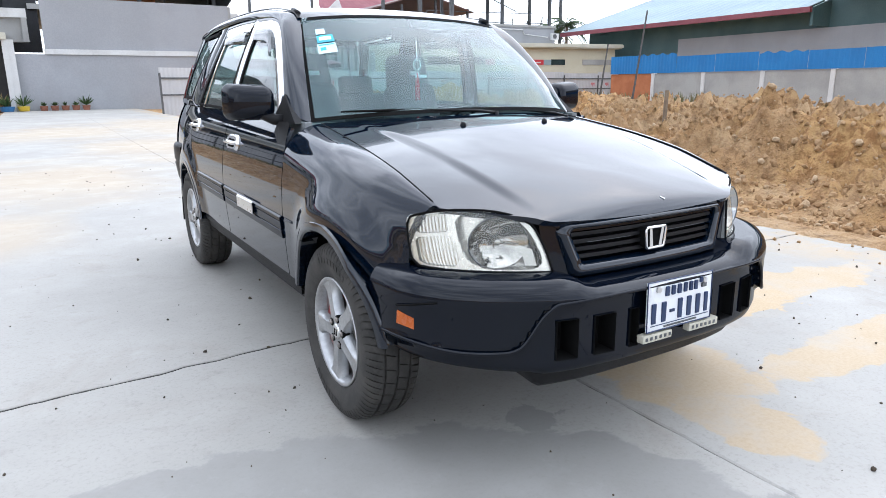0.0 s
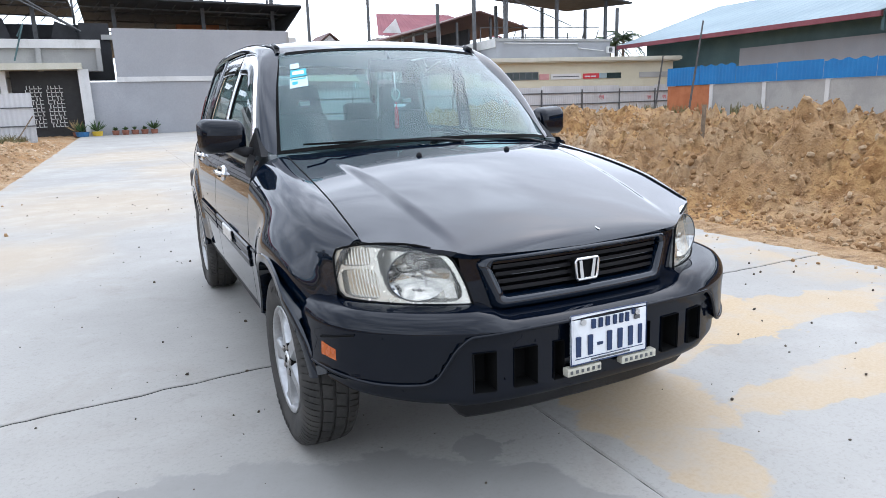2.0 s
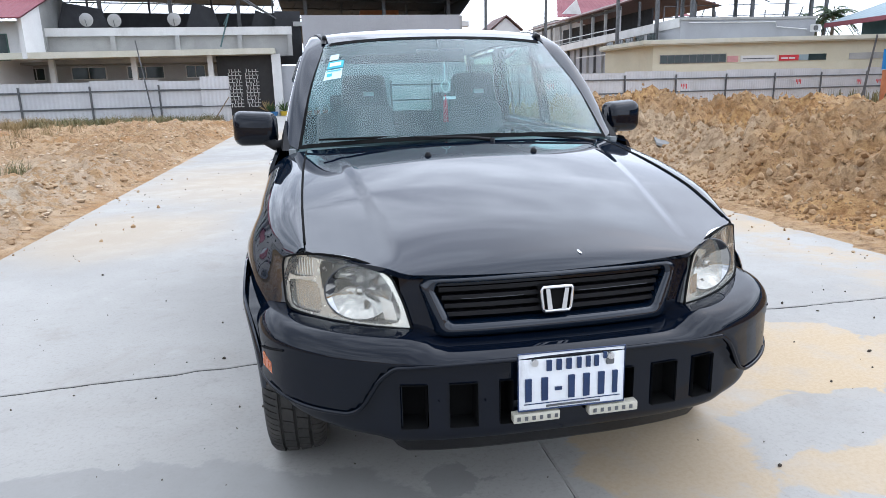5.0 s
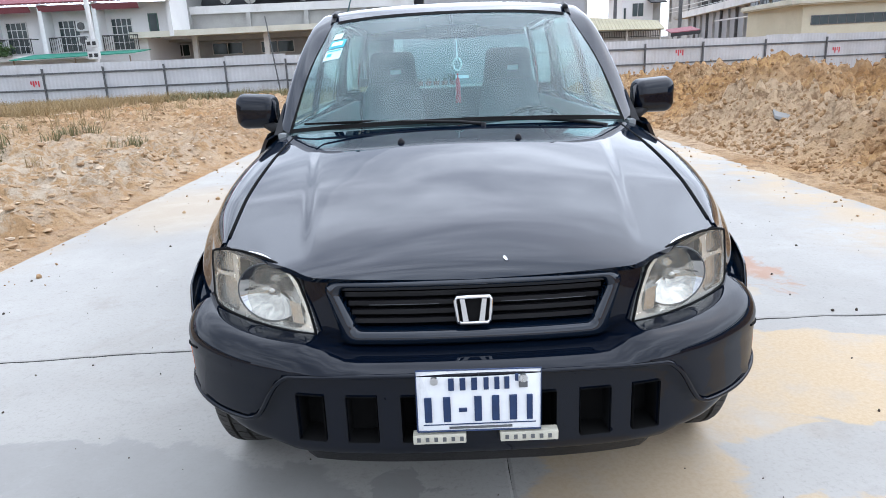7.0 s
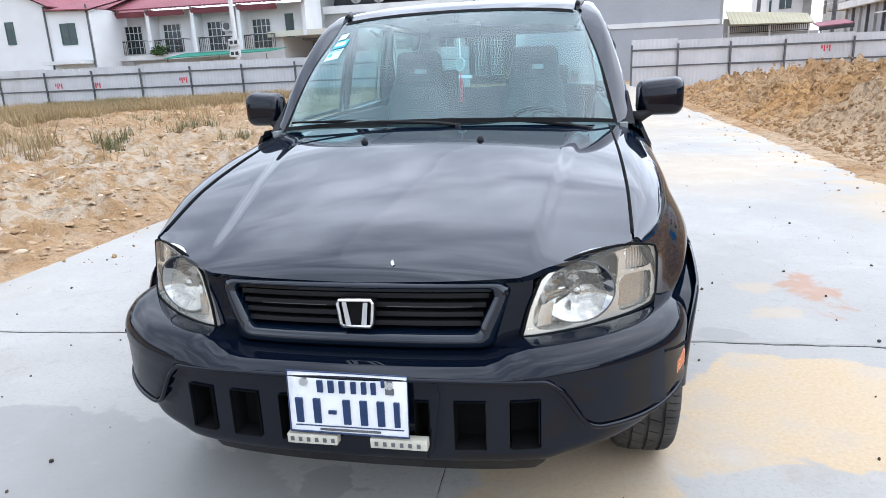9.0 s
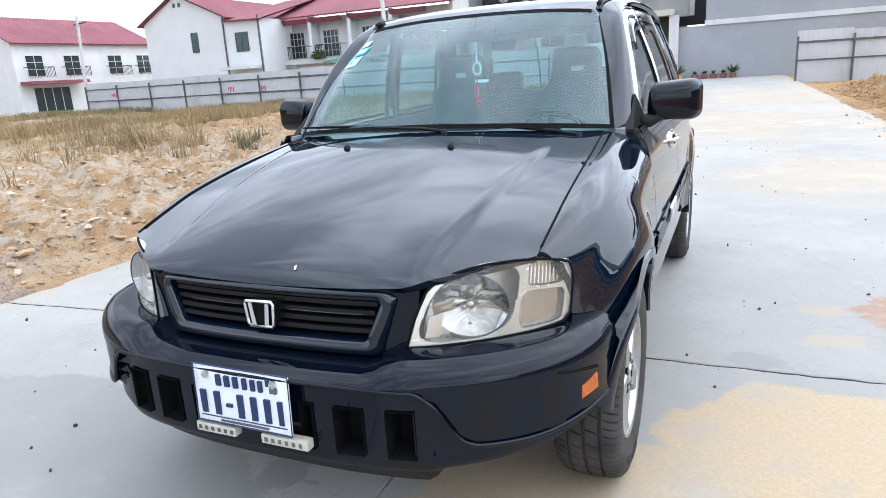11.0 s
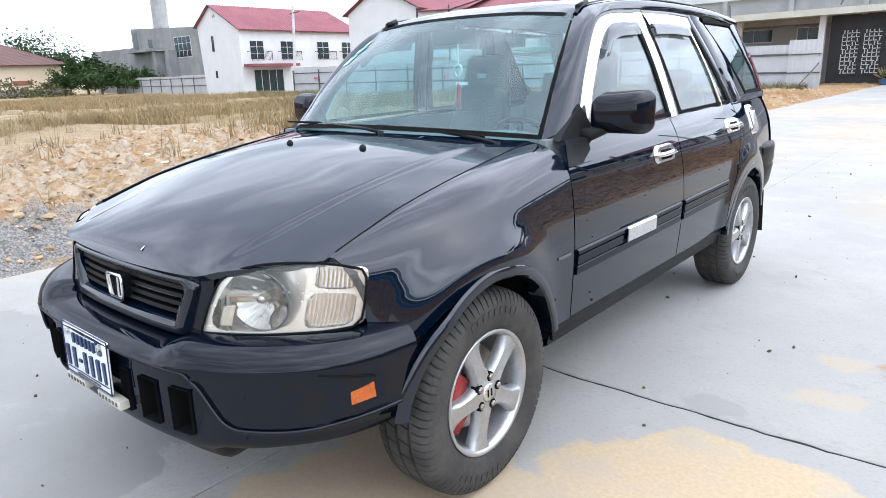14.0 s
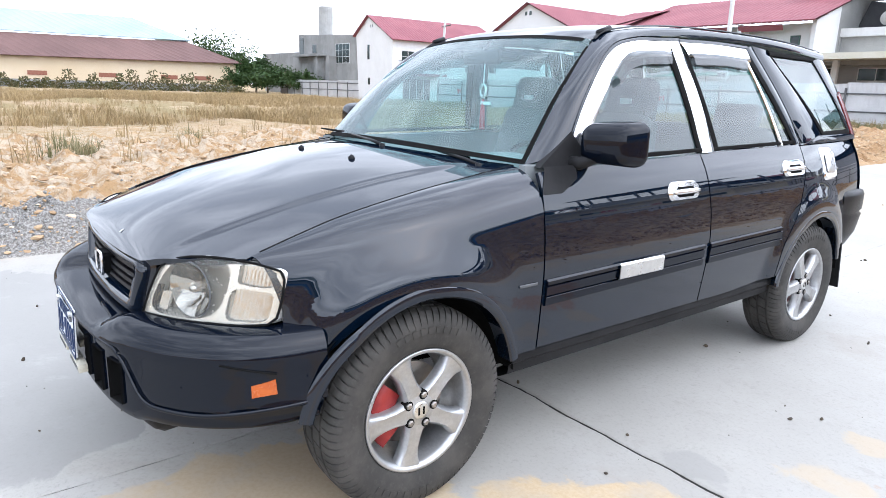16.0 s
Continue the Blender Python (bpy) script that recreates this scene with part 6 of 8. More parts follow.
def arch_flare(cy, a0, a1, name, x_of):
    """The proud lip round a wheel arch, with its inner return."""
    rows, n = [], 48
    for r, out in ((ARCH_R - 0.020, -0.07), (ARCH_R - 0.022, -0.004), (ARCH_R - 0.016, 0.003), (ARCH_R - 0.002, 0.005), (ARCH_R + 0.012, 0.003), (ARCH_R + 0.018, -0.005)):
        a = np.radians(np.linspace(a0, a1, n))
        y, z = cy + r * np.cos(a), ARCH_Z + r * np.sin(a)
        rows.append(np.stack([x_of(y, z) + out, y, z], -1))
    return panel(name, np.array(rows), M_PAINT, thick=0, label="black rolled wheel arch lip")


def front_arch_x(y, z):
    return np.maximum(side_x(y, np.maximum(z, 0.5)), 0.862 - 0.15 * np.clip(-0.25 - y, 0, None)) + wing_flare(y, z)


arch_flare(0.0, 170, 12, "arch_lip", front_arch_x)
arch_flare(2.62, 172, 14, "arch_lip", lambda y, z: side_x(y, np.maximum(z, 0.5)))

# doors, rear quarters, sills


def side_patch(name, bottom, top, left, right, nu, nv, material=None, label="", fn=side_x, thick=0.014, out=0.0):
    B, T, L, R = curve(bottom, nu), curve(top, nu), curve(left, nv), curve(right, nv)
    g = coons(B, T, L, R)
    x = fn(g[..., 0], g[..., 1]) + out
    return panel(name, np.stack([x, g[..., 0], g[..., 1]], -1), material or M_PAINT, thick=thick, label=label)


front_doors = side_patch("front_door", [(0.505, 0.435), (1.0, 0.432), (1.528, 0.43)], [(0.505, 1.058), (0.8, 1.068), (1.512, 1.086)], [(0.505, 0.435), (0.505, 1.058)], [(1.528, 0.43), (1.545, 0.72), (1.512, 1.086)], 26, 24, label="black front door")
rear_doors = side_patch("rear_door", [(1.536, 0.43), (1.8, 0.43), (2.185, 0.45)], [(1.520, 1.086), (2.0, 1.105), (2.455, 1.118)], [(1.536, 0.43), (1.553, 0.72), (1.520, 1.086)], [(2.185, 0.45), (2.235, 0.62), (2.37, 0.80), (2.435, 0.96), (2.455, 1.118)], 26, 24, label="black rear door")
qb = [(2.193, 0.45)] + [(2.62 + ARCH_R * math.cos(a), ARCH_Z + ARCH_R * math.sin(a)) for a in np.radians(np.linspace(160, 20, 15))] + [(3.06, 0.52), (3.20, 0.56)]
B = curve(qb, 50, False)
L = curve([(2.193, 0.45), (2.243, 0.62), (2.378, 0.80), (2.443, 0.96), (2.463, 1.118)], 24)
T, R = curve([(2.463, 1.118), (2.9, 1.128), (3.23, 1.13)], 50), curve([(3.20, 0.56), (3.25, 0.85), (3.23, 1.13)], 24)
g = coons(B, T, L, R)
g[..., 1] = np.where(g[..., 0] < 2.60, np.maximum(g[..., 1], 0.0), g[..., 1])
quarters = panel("rear_quarter", np.stack([side_x(g[..., 0], g[..., 1]), g[..., 0], g[..., 1]], -1), M_PAINT, thick=0.014, label="black rear quarter panel")
sy = np.linspace(0.40, 2.24, 30)
panel("sill", np.stack([np.stack([np.full_like(sy, x), sy, np.full_like(sy, z)], -1) for x, z in ((0.838, 0.432), (0.848, 0.42), (0.846, 0.395), (0.828, 0.38), (0.824, 0.345), (0.78, 0.32), (0.70, 0.31))]), M_PLASTIC, thick=0, label="black plastic sill")


def molding(y0, y1, front):
    ys = np.linspace(y0, y1, 24)
    prof = ((0.592, 0.0), (0.595, 0.006), (0.624, 0.007), (0.628, 0.002), (0.632, 0.007), (0.664, 0.008), (0.668, 0.003), (0.672, 0.010), (0.684, 0.009), (0.690, 0.0))
    rise = 0.012 * (ys - 0.5)
    rows = [np.stack([side_x(ys, z + rise) + o + 0.002, ys, z + rise], -1) for z, o in prof]
    return panel("side_molding", np.array(rows), M_PAINT_DIM, thick=0.006, label="ribbed black side molding")


molding(0.515, 1.505, True)
molding(1.552, 2.20, False)
ys = np.linspace(0.905, 1.185, 8)
panel("bright_plate", np.array([np.stack([side_x(ys, z) + o, ys, np.full_like(ys, z)], -1) for z, o in ((0.632, 0.014), (0.637, 0.022), (0.69, 0.022), (0.697, 0.014))]), M_BRUSHED, thick=0.004, label="brushed bright plate")
ys = np.linspace(0.385, 0.47, 8)
panel("wing_badge", np.array([np.stack([side_x(ys, z) + o, ys, np.full_like(ys, z)], -1) for z, o in ((0.678, 0.002), (0.680, 0.005), (0.687, 0.005), (0.689, 0.002))]), M_STEEL, thick=0.003, label="thin grey wing badge")


def rounded_rect(cy, cz, w, h, r, n=6):
    out = []
    for k, (sy_, sz_) in enumerate(((1, 1), (-1, 1), (-1, -1), (1, -1))):
        for a in np.linspace(0, math.pi / 2, n):
            b = a + k * math.pi / 2
            out.append((cy + sy_ * (w / 2 - r) + r * math.cos(b), cz + sz_ * (h / 2 - r) + r * math.sin(b)))
    return out


def side_plate(name, ring, out0, out1, material, s, parent, inset=0.006, label=""):
    """A raised plate with rounded edges on the side of the car."""
    m, n = Geo(), len(ring)
    cy, cz = sum(p[0] for p in ring) / n, sum(p[1] for p in ring) / n
    sm = [(cy + (a - cy) * (1 - inset / 0.06), cz + (b - cz) * (1 - inset / 0.035)) for a, b in ring]
    m.add([(s * (float(side_x(a, b)) + out0), a, b) for a, b in ring] + [(s * (float(side_x(a, b)) + out1), a, b) for a, b in sm], [(i, (i + 1) % n, n + (i + 1) % n, n + i) for i in range(n)] + [tuple(range(n, 2 * n))])
    ob = part(name, m, material, parent, label, True)
    ob.data.set_sharp_from_angle(angle=radians(35))
    return ob


for doors, cy, cz in ((front_doors, 1.335, 0.945), (rear_doors, 2.315, 0.992)):
    for ob, s in zip(doors, (1, -1)):
        h = side_plate("door_handle", rounded_rect(cy, cz, 0.215, 0.078, 0.034), 0.0, 0.012, M_CHROME, s, ob, label="chrome door handle surround")
        side_plate("recess", rounded_rect(cy, cz - 0.002, 0.13, 0.042, 0.018), 0.0122, 0.0126, M_BAY, s, h, 0.001)
        x = s * (float(side_x(cy, cz)) + 0.026)
        part("grip", Geo().tube([(x - s * 0.016, cy - 0.088, cz), (x, cy - 0.065, cz + 0.002), (x, cy + 0.065, cz + 0.002), (x - s * 0.016, cy + 0.088, cz)], 0.011, 8), M_CHROME, h, "chrome grip", True)
side_plate("fuel_flap", rounded_rect(2.755, 0.995, 0.175, 0.17, 0.03), 0.0, 0.010, M_CHROME, 1, quarters[0], label="chrome fuel flap")
side_plate("fuel_flap_face", rounded_rect(2.755, 0.995, 0.11, 0.10, 0.02), 0.0105, 0.014, M_BRUSHED, 1, quarters[0])

# windscreen pillars, roof and roof rails
WS_BASE = curve([(-0.712, 0.535, 1.072), (-0.55, 0.43, 1.088), (-0.3, 0.365, 1.10), (0, 0.345, 1.105), (0.3, 0.365, 1.10), (0.55, 0.43, 1.088), (0.712, 0.535, 1.072)], 41)
WS_TOP = curve([(-0.563, 1.022, 1.532), (-0.52, 1.005, 1.545), (-0.3, 0.985, 1.562), (0, 0.978, 1.568), (0.3, 0.985, 1.562), (0.52, 1.005, 1.545), (0.563, 1.022, 1.532)], 41)
ws_side = [(0.712, 0.535, 1.072), (0.648, 0.76, 1.318), (0.563, 1.022, 1.532)]
WS_R = curve(ws_side, 24)
WS_L = WS_R * (-1, 1, 1)
WS = coons(WS_BASE, WS_TOP, WS_L, WS_R)
bulge = np.sin(np.linspace(0, math.pi, 24))[:, None] * (1 - np.linspace(-1, 1, 41)[None] ** 4)
WS = WS + bulge[..., None] * np.array([0, -0.014, 0.014])
screen = part("windscreen", sheet_geo(WS, 0, CAR_CORE), M_GLASS, car, "tinted windscreen with two stickers", True)
screen.visible_shadow = False


def screen_patch(name, u0, u1, v0, v1, material, lift=0.004, label="", n=8):
    """A thin piece lying on the inside of the windscreen."""
    us, vs = np.linspace(u0, u1, n) * 40, np.linspace(v0, v1, n) * 23
    rows = []
    for v in vs:
        row = []
        for u in us:
            i, j = min(int(v), 22), min(int(u), 39)
            fv, fu = v - i, u - j
            p = (WS[i, j] * (1 - fu) + WS[i, j + 1] * fu) * (1 - fv) + (WS[i + 1, j] * (1 - fu) + WS[i + 1, j + 1] * fu) * fv
            row.append(p + np.array([0, -0.7, 0.7]) * -lift)
        rows.append(row)
    return part(name, sheet_geo(np.array(rows), 0), material, screen, label)


screen_patch("top_band", 0.0, 1.0, 0.965, 1.0, M_BAY, -0.002, "black screen border", 24)
screen_patch("bottom_band", 0.0, 1.0, 0.0, 0.03, M_BAY, -0.002, "black screen border", 24)
screen_patch("side_band", 0.0, 0.012, 0.03, 0.94, M_BAY, -0.002)
screen_patch("side_band", 0.988, 1.0, 0.03, 0.94, M_BAY, -0.002)
screen_patch("sticker", 0.055, 0.125, 0.55, 0.655, M_PALE_STICKER, -0.003, "pale cyan paper sticker")
screen_patch("sticker", 0.058, 0.125, 0.67, 0.755, M_STICKER, -0.003, "teal sticker")
screen_patch("sticker_label", 0.068, 0.115, 0.692, 0.733, M_PAPER, -0.005)
screen_patch("sticker", 0.058, 0.100, 0.77, 0.835, M_PALE_STICKER, -0.003, "pale cyan paper sticker")
screen_patch("sticker_bar", 0.060, 0.12, 0.632, 0.645, M_STICKER, -0.005)
screen_patch("sticker_bar", 0.066, 0.088, 0.58, 0.612, M_STICKER, -0.005)

gutter = [(0.712, 0.535, 1.072), (0.648, 0.76, 1.318), (0.563, 1.022, 1.532), (0.572, 1.16, 1.584), (0.588, 1.5, 1.618), (0.592, 2.0, 1.628), (0.585, 2.5, 1.622), (0.56, 2.97, 1.598)]
opening = [(0.655, 1.095), (0.80, 1.305), (0.985, 1.490), (1.16, 1.553), (1.5, 1.578), (2.0, 1.585), (2.5, 1.578), (2.96, 1.552)]
GI = curve(gutter, 70)
OP = curve(opening, 70)
GO = np.stack([glass_x(OP[:, 0], OP[:, 1]) + 0.006, OP[:, 0], OP[:, 1]], -1)
rows = []
for s in np.linspace(0, 1, 9):
    q = GI * (1 - s) + GO * s
    q[:, 0] += 0.016 * math.sin(math.pi * s)
    q[:, 2] += 0.010 * math.sin(math.pi * s)
    rows.append(q)
panel("roof_rail", np.array(rows), M_PAINT, thick=0.01, label="black windscreen pillar and roof rail")
panel("roof_gutter", np.array([GI[18:] + (0.012 * math.cos(a), 0, 0.006 * math.sin(a) + 0.004) for a in np.linspace(0, math.pi, 5)]), M_SATIN, thick=0, label="thin black gutter strip")
roof_rows = []
ridge = smooth_line([0.978, 1.1, 1.3, 1.7, 2.2, 2.7, 3.0], [1.568, 1.603, 1.632, 1.655, 1.660, 1.647, 1.618])
RI = curve([(0.563, 1.022, 1.532)] + gutter[3:], 60)
for i in range(60):
    e = RI[i]
    x = np.linspace(-1, 1, 37)
    yc = e[1] - (0.044 * (1 - x**2) if e[1] < 1.06 else (0.044 * (1 - x**2) * max(0, 1 - (e[1] - 1.06) / 0.3)))
    yc = np.broadcast_to(yc, x.shape)
    z = e[2] + (ridge(yc) - e[2]) * (1 - np.abs(x) ** 2.6)
    roof_rows.append(np.stack([x * e[0], yc, z], -1))
part("roof", sheet_geo(np.array(roof_rows), 0.02, CAR_CORE), M_PAINT, car, "gloss black roof", True)
lin = np.array(roof_rows)
lin[..., 2] -= 0.035
part("headliner", sheet_geo(lin[3:-2], 0), M_LINING, car, "pale grey headliner", True)
for s in (-1, 1):
    part("roof_clip", Geo().tube([(s * 0.555, 1.06, 1.566), (s * 0.557, 1.13, 1.59)], 0.012, 8), M_SATIN, car, "", True)

# side glass, bright frames, pillars
def glass_patch(name, quad_pts, material, label="", out=-0.006, parent=None):
    b0, b1, t1, t0 = quad_pts
    g = coons(curve([b0, b1], 12), curve([t0, t1], 12), curve([b0, t0], 12), curve([b1, t1], 12))
    obs = panel(name, np.stack([glass_x(g[..., 0], g[..., 1]) + out, g[..., 0], g[..., 1]], -1), material, parent, 0, label)
    return obs


def strip(name, line_a, line_b, material, out, n=24, label="", thick=0.008):
    """A band on the side of the cabin between two lines of (y, z)."""
    a, b = curve(line_a, n), curve(line_b, n)
    rows = []
    for s, o in ((0, 0), (0.12, 1), (0.5, 1.25), (0.88, 1), (1, 0)):
        q = a * (1 - s) + b * s
        rows.append(np.stack([glass_x(q[:, 0], q[:, 1]) + out * o, q[:, 0], q[:, 1]], -1))
    return panel(name, np.array(rows), material, thick=thick, label=label)


fd_outer = [(0.675, 1.085), (0.81, 1.29), (0.995, 1.475), (1.16, 1.538), (1.42, 1.556)]
fd_inner = [(0.775, 1.085), (0.87, 1.25), (1.045, 1.425), (1.18, 1.478), (1.415, 1.492)]
strip("window_trim", fd_outer, fd_inner, M_CHROME, 0.006, 40, "bright chrome window trim")
strip("door_frame", [(0.655, 1.075), (0.80, 1.30), (0.987, 1.487), (1.16, 1.55), (1.425, 1.569)], fd_outer, M_PAINT, 0.003, 40, "black door frame")
strip("pillar_trim", [(1.428, 1.556), (1.532, 1.09)], [(1.502, 1.558), (1.632, 1.095)], M_CHROME, 0.006, 16, "bright chrome pillar trim")
strip("pillar_seal", [(1.395, 1.50), (1.500, 1.09)], [(1.428, 1.556), (1.532, 1.09)], M_BAY, 0.002, 16, "black rubber seal")
strip("pillar_seal", [(1.425, 1.569), (1.40, 1.556)], [(1.51, 1.572), (1.502, 1.556)], M_PAINT, 0.002, 8)
rd_outer = [(1.505, 1.558), (1.8, 1.566), (2.06, 1.562)]
rd_inner = [(1.55, 1.495), (1.8, 1.503), (2.08, 1.498)]
strip("window_trim", rd_outer, rd_inner, M_CHROME, 0.006, 20, "bright chrome window trim")
strip("door_frame", [(1.505, 1.571), (1.8, 1.578), (2.10, 1.576)], rd_outer, M_PAINT, 0.003, 20)
strip("pillar_seal", [(1.505, 1.52), (1.632, 1.095)], [(1.55, 1.50), (1.672, 1.095)], M_BAY, 0.002, 16)
strip("rear_bar", [(2.03, 1.50), (2.235, 1.105)], [(2.06, 1.50), (2.27, 1.105)], M_CHROME, 0.004, 16, "slim bright window bar")
strip("door_frame", [(2.07, 1.565), (2.40, 1.108)], [(2.12, 1.578), (2.46, 1.113)], M_PAINT, 0.003, 24, "black rear door frame")
strip("pillar_seal", [(2.045, 1.53), (2.375, 1.105)], [(2.07, 1.565), (2.40, 1.108)], M_BAY, 0.001, 24)
strip("belt_seal", [(0.70, 1.078), (1.53, 1.096)], [(0.70, 1.096), (1.53, 1.112)], M_BAY, 0.004, 20, "black window seal")
strip("belt_seal", [(1.62, 1.096), (2.40, 1.110)], [(1.62, 1.112), (2.39, 1.126)], M_BAY, 0.004, 20, "black window seal")
for obs in (glass_patch("front_door_glass", [(0.70, 1.08), (1.52, 1.085), (1.42, 1.55), (1.05, 1.50)], M_SIDE_GLASS, "clear front door window"),
            glass_patch("rear_door_glass", [(1.63, 1.09), (2.26, 1.10), (2.06, 1.53), (1.51, 1.53)], M_SIDE_GLASS, "clear rear door window"),
            glass_patch("corner_glass", [(2.26, 1.10), (2.40, 1.108), (2.075, 1.55), (2.04, 1.53)], M_SIDE_GLASS, "small corner window", -0.008)):
    for ob in obs:
        ob.visible_shadow = False
# smoked rain visors
vis_a, vis_b = [(1.0, 1.40), (1.13, 1.495), (1.40, 1.515)], [(1.02, 1.36), (1.14, 1.43), (1.39, 1.452)]
strip("rain_visor", vis_a, vis_b, M_VISOR, 0.016, 20, "smoked rain visor", 0)
strip("rain_visor", [(1.56, 1.515), (1.8, 1.52), (2.03, 1.515)], [(1.57, 1.455), (1.8, 1.462), (2.01, 1.455)], M_VISOR, 0.016, 20, "smoked rain visor", 0)
# rear pillars and quarter window
strip("rear_pillar", [(2.128, 1.578), (2.468, 1.115)], [(2.262, 1.565), (2.745, 1.135)], M_PAINT, 0.006, 24, "black rear pillar")
strip("quarter_rim", [(2.262, 1.565), (2.745, 1.135)], [(2.285, 1.54), (2.765, 1.165)], M_BAY, 0.004, 24)
strip("quarter_rim", [(2.27, 1.565), (2.83, 1.558)], [(2.285, 1.54), (2.80, 1.535)], M_BAY, 0.004, 16)
strip("quarter_rim", [(2.745, 1.135), (3.19, 1.14)], [(2.765, 1.165), (3.15, 1.17)], M_BAY, 0.004, 16)
strip("end_pillar", [(2.80, 1.545), (3.155, 1.16)], [(2.955, 1.562), (3.27, 1.125)], M_PAINT, 0.004, 20, "black end pillar")
strip("belt_panel", [(2.46, 1.10), (3.25, 1.11)], [(2.70, 1.15), (3.22, 1.15)], M_PAINT, 0.010, 20)
strip("tail_lamp", [(3.045, 1.355), (3.185, 1.145)], [(3.10, 1.385), (3.262, 1.135)], M_TAIL, 0.010, 16, "dark red tail lamp")
for ob in glass_patch("quarter_glass", [(2.755, 1.155), (3.165, 1.16), (2.81, 1.545), (2.275, 1.55)], M_SIDE_GLASS, "rear quarter window"):
    ob.visible_shadow = False

# tail end
def rear_y(z):
    return np.interp(z, [0.55, 0.85, 1.12, 1.62], [3.22, 3.26, 3.255, 2.955])


for name, z0, z1, mt, lab in (("tailgate", 0.56, 1.14, M_PAINT, "black tailgate"), ("rear_window", 1.14, 1.53, M_SIDE_GLASS, "rear window"), ("tail_header", 1.53, 1.60, M_PAINT, "")):
    zz, uu = np.linspace(z0, z1, 14), np.linspace(-1, 1, 24)
    rows = []
    for z in zz:
        w = float(side_x(3.2, z)) if z < 1.12 else float(glass_x(3.0, z)) - 0.01
        rows.append(np.stack([uu * w, rear_y(z) + 0.07 * (1 - uu**2), np.full_like(uu, z)], -1))
    ob = part(name, sheet_geo(np.array(rows), 0), mt, car, lab, True)
    if mt is M_SIDE_GLASS:
        ob.visible_shadow = False
px = [(0.842, 2.99), (0.856, 3.10), (0.842, 3.25), (0.78, 3.36), (0.5, 3.42), (0, 3.44)]
PX = curve(px, 30)
PX = np.vstack([PX, PX[-2::-1] * (-1, 1)])
rows = [np.stack([PX[:, 0] * k, PX[:, 1] + o, np.full(len(PX), z)], -1) for z, o, k in ((0.83, -0.08, 0.94), (0.815, -0.01, 0.99), (0.79, 0, 1), (0.70, 0, 1), (0.685, -0.012, 0.99), (0.67, 0, 1), (0.56, -0.02, 0.985), (0.48, -0.06, 0.95), (0.44, -0.14, 0.9))]
part("rear_bumper", sheet_geo(np.array(rows), 0), M_SATIN, car, "black rear bumper", True)
for s in (-1, 1):
    m = Geo()
    m.slab([(s * 0.70, 3.04, 0.52), (s * 0.85, 3.04, 0.52), (s * 0.85, 3.09, 0.24), (s * 0.71, 3.09, 0.24)], (0, 0.012, 0))
    part("mud_flap", m, M_PLASTIC, car, "black rubber mud flap")

# ---- nose: bumper, grille, lamps ----
NOSE = curve([(0.0, -0.838), (0.25, -0.831), (0.45, -0.802), (0.60, -0.738), (0.72, -0.648), (0.797, -0.555), (0.840, -0.45), (0.858, -0.33)], 400)
HOLES = ((0.255, 0.333), (0.392, 0.463), (0.158, 0.194))
hole_z = (0.412, 0.538)
cols = sorted({0.0, 0.05, 0.10, 0.52, 0.54, 0.56, 0.58, 0.60, 0.62, *[e for h in HOLES for e in h], 0.225, 0.37, 0.30, 0.44, 0.495})
seg = np.concatenate([[0], np.cumsum(np.linalg.norm(np.diff(NOSE, axis=0), axis=1))])
s_cols = [float(np.interp(c, NOSE[:, 0], seg)) for c in cols]
s_cols += list(np.linspace(s_cols[-1], seg[-1], 22)[1:])
SC = np.array(s_cols)
BX, BY = np.interp(SC, seg, NOSE[:, 0]), np.interp(SC, seg, NOSE[:, 1])
tx, ty = np.gradient(np.interp(SC, seg, NOSE[:, 0])), np.gradient(np.interp(SC, seg, NOSE[:, 1]))
tl = np.hypot(tx, ty)
NX, NY = ty / tl, -tx / tl
BZ = [0.660, 0.664, 0.666, 0.662, 0.650, 0.630, 0.612, 0.606, 0.600, 0.594, 0.585, 0.570, 0.555, 0.538, 0.520, 0.505, 0.490, 0.475, 0.462, 0.450, 0.437, 0.424, 0.412, 0.398, 0.385, 0.372, 0.360, 0.350]
OFF = [-0.160, -0.110, -0.075, -0.045, -0.022, -0.006, 0.001] + [0.002] * 4 + [0.0] * 13 + [-0.003, -0.010, -0.024, -0.045]
line_z = smooth_line([0.0, 0.17, 0.465, 0.505, 0.578, 0.61, 0.70, 0.858], [0.606, 0.606, 0.598, 0.572, 0.466, 0.454, 0.450, 0.474])
bumper_rows = []
for k, z in enumerate(BZ):
    lower = step(line_z(BX) - z, -0.004, 0.010)
    off = np.full(len(BX), OFF[k])
    off = off - 0.022 * lower - 0.40 * np.clip(line_z(BX) - z, 0, 0.12) * step(BX, 0.60, 0.80) * (1 - 0.75 * step(0.40 - z, 0.0, 0.04))
    off = off + 0.004 * np.exp(-((line_z(BX) + 0.004 - z) / 0.007) ** 2)
    zz = np.full(len(BX), z) + (0.0 if z > 0.45 else (0.45 - z) * (0.12 * step(BX, 0.49, 0.545) + 0.22 * np.clip((BX - 0.54) / 0.31, 0, 1)))
    if z > 0.604:
        zz = zz - (z - 0.604) / 0.062 * 0.034 * (1 - step(BX, 0.33, 0.43)) + 0.006 * (BX / 0.8) ** 2
    bumper_rows.append(np.stack([BX + NX * off, BY + NY * off, zz], -1))
bumper_half = np.array(bumper_rows)
full = np.concatenate([bumper_half[:, ::-1] * (-1, 1, 1), bumper_half[:, 1:]], 1)
xs_half = np.concatenate([-BX[::-1], BX[1:]])
m = Geo()
h, w = full.shape[:2]
faces = []
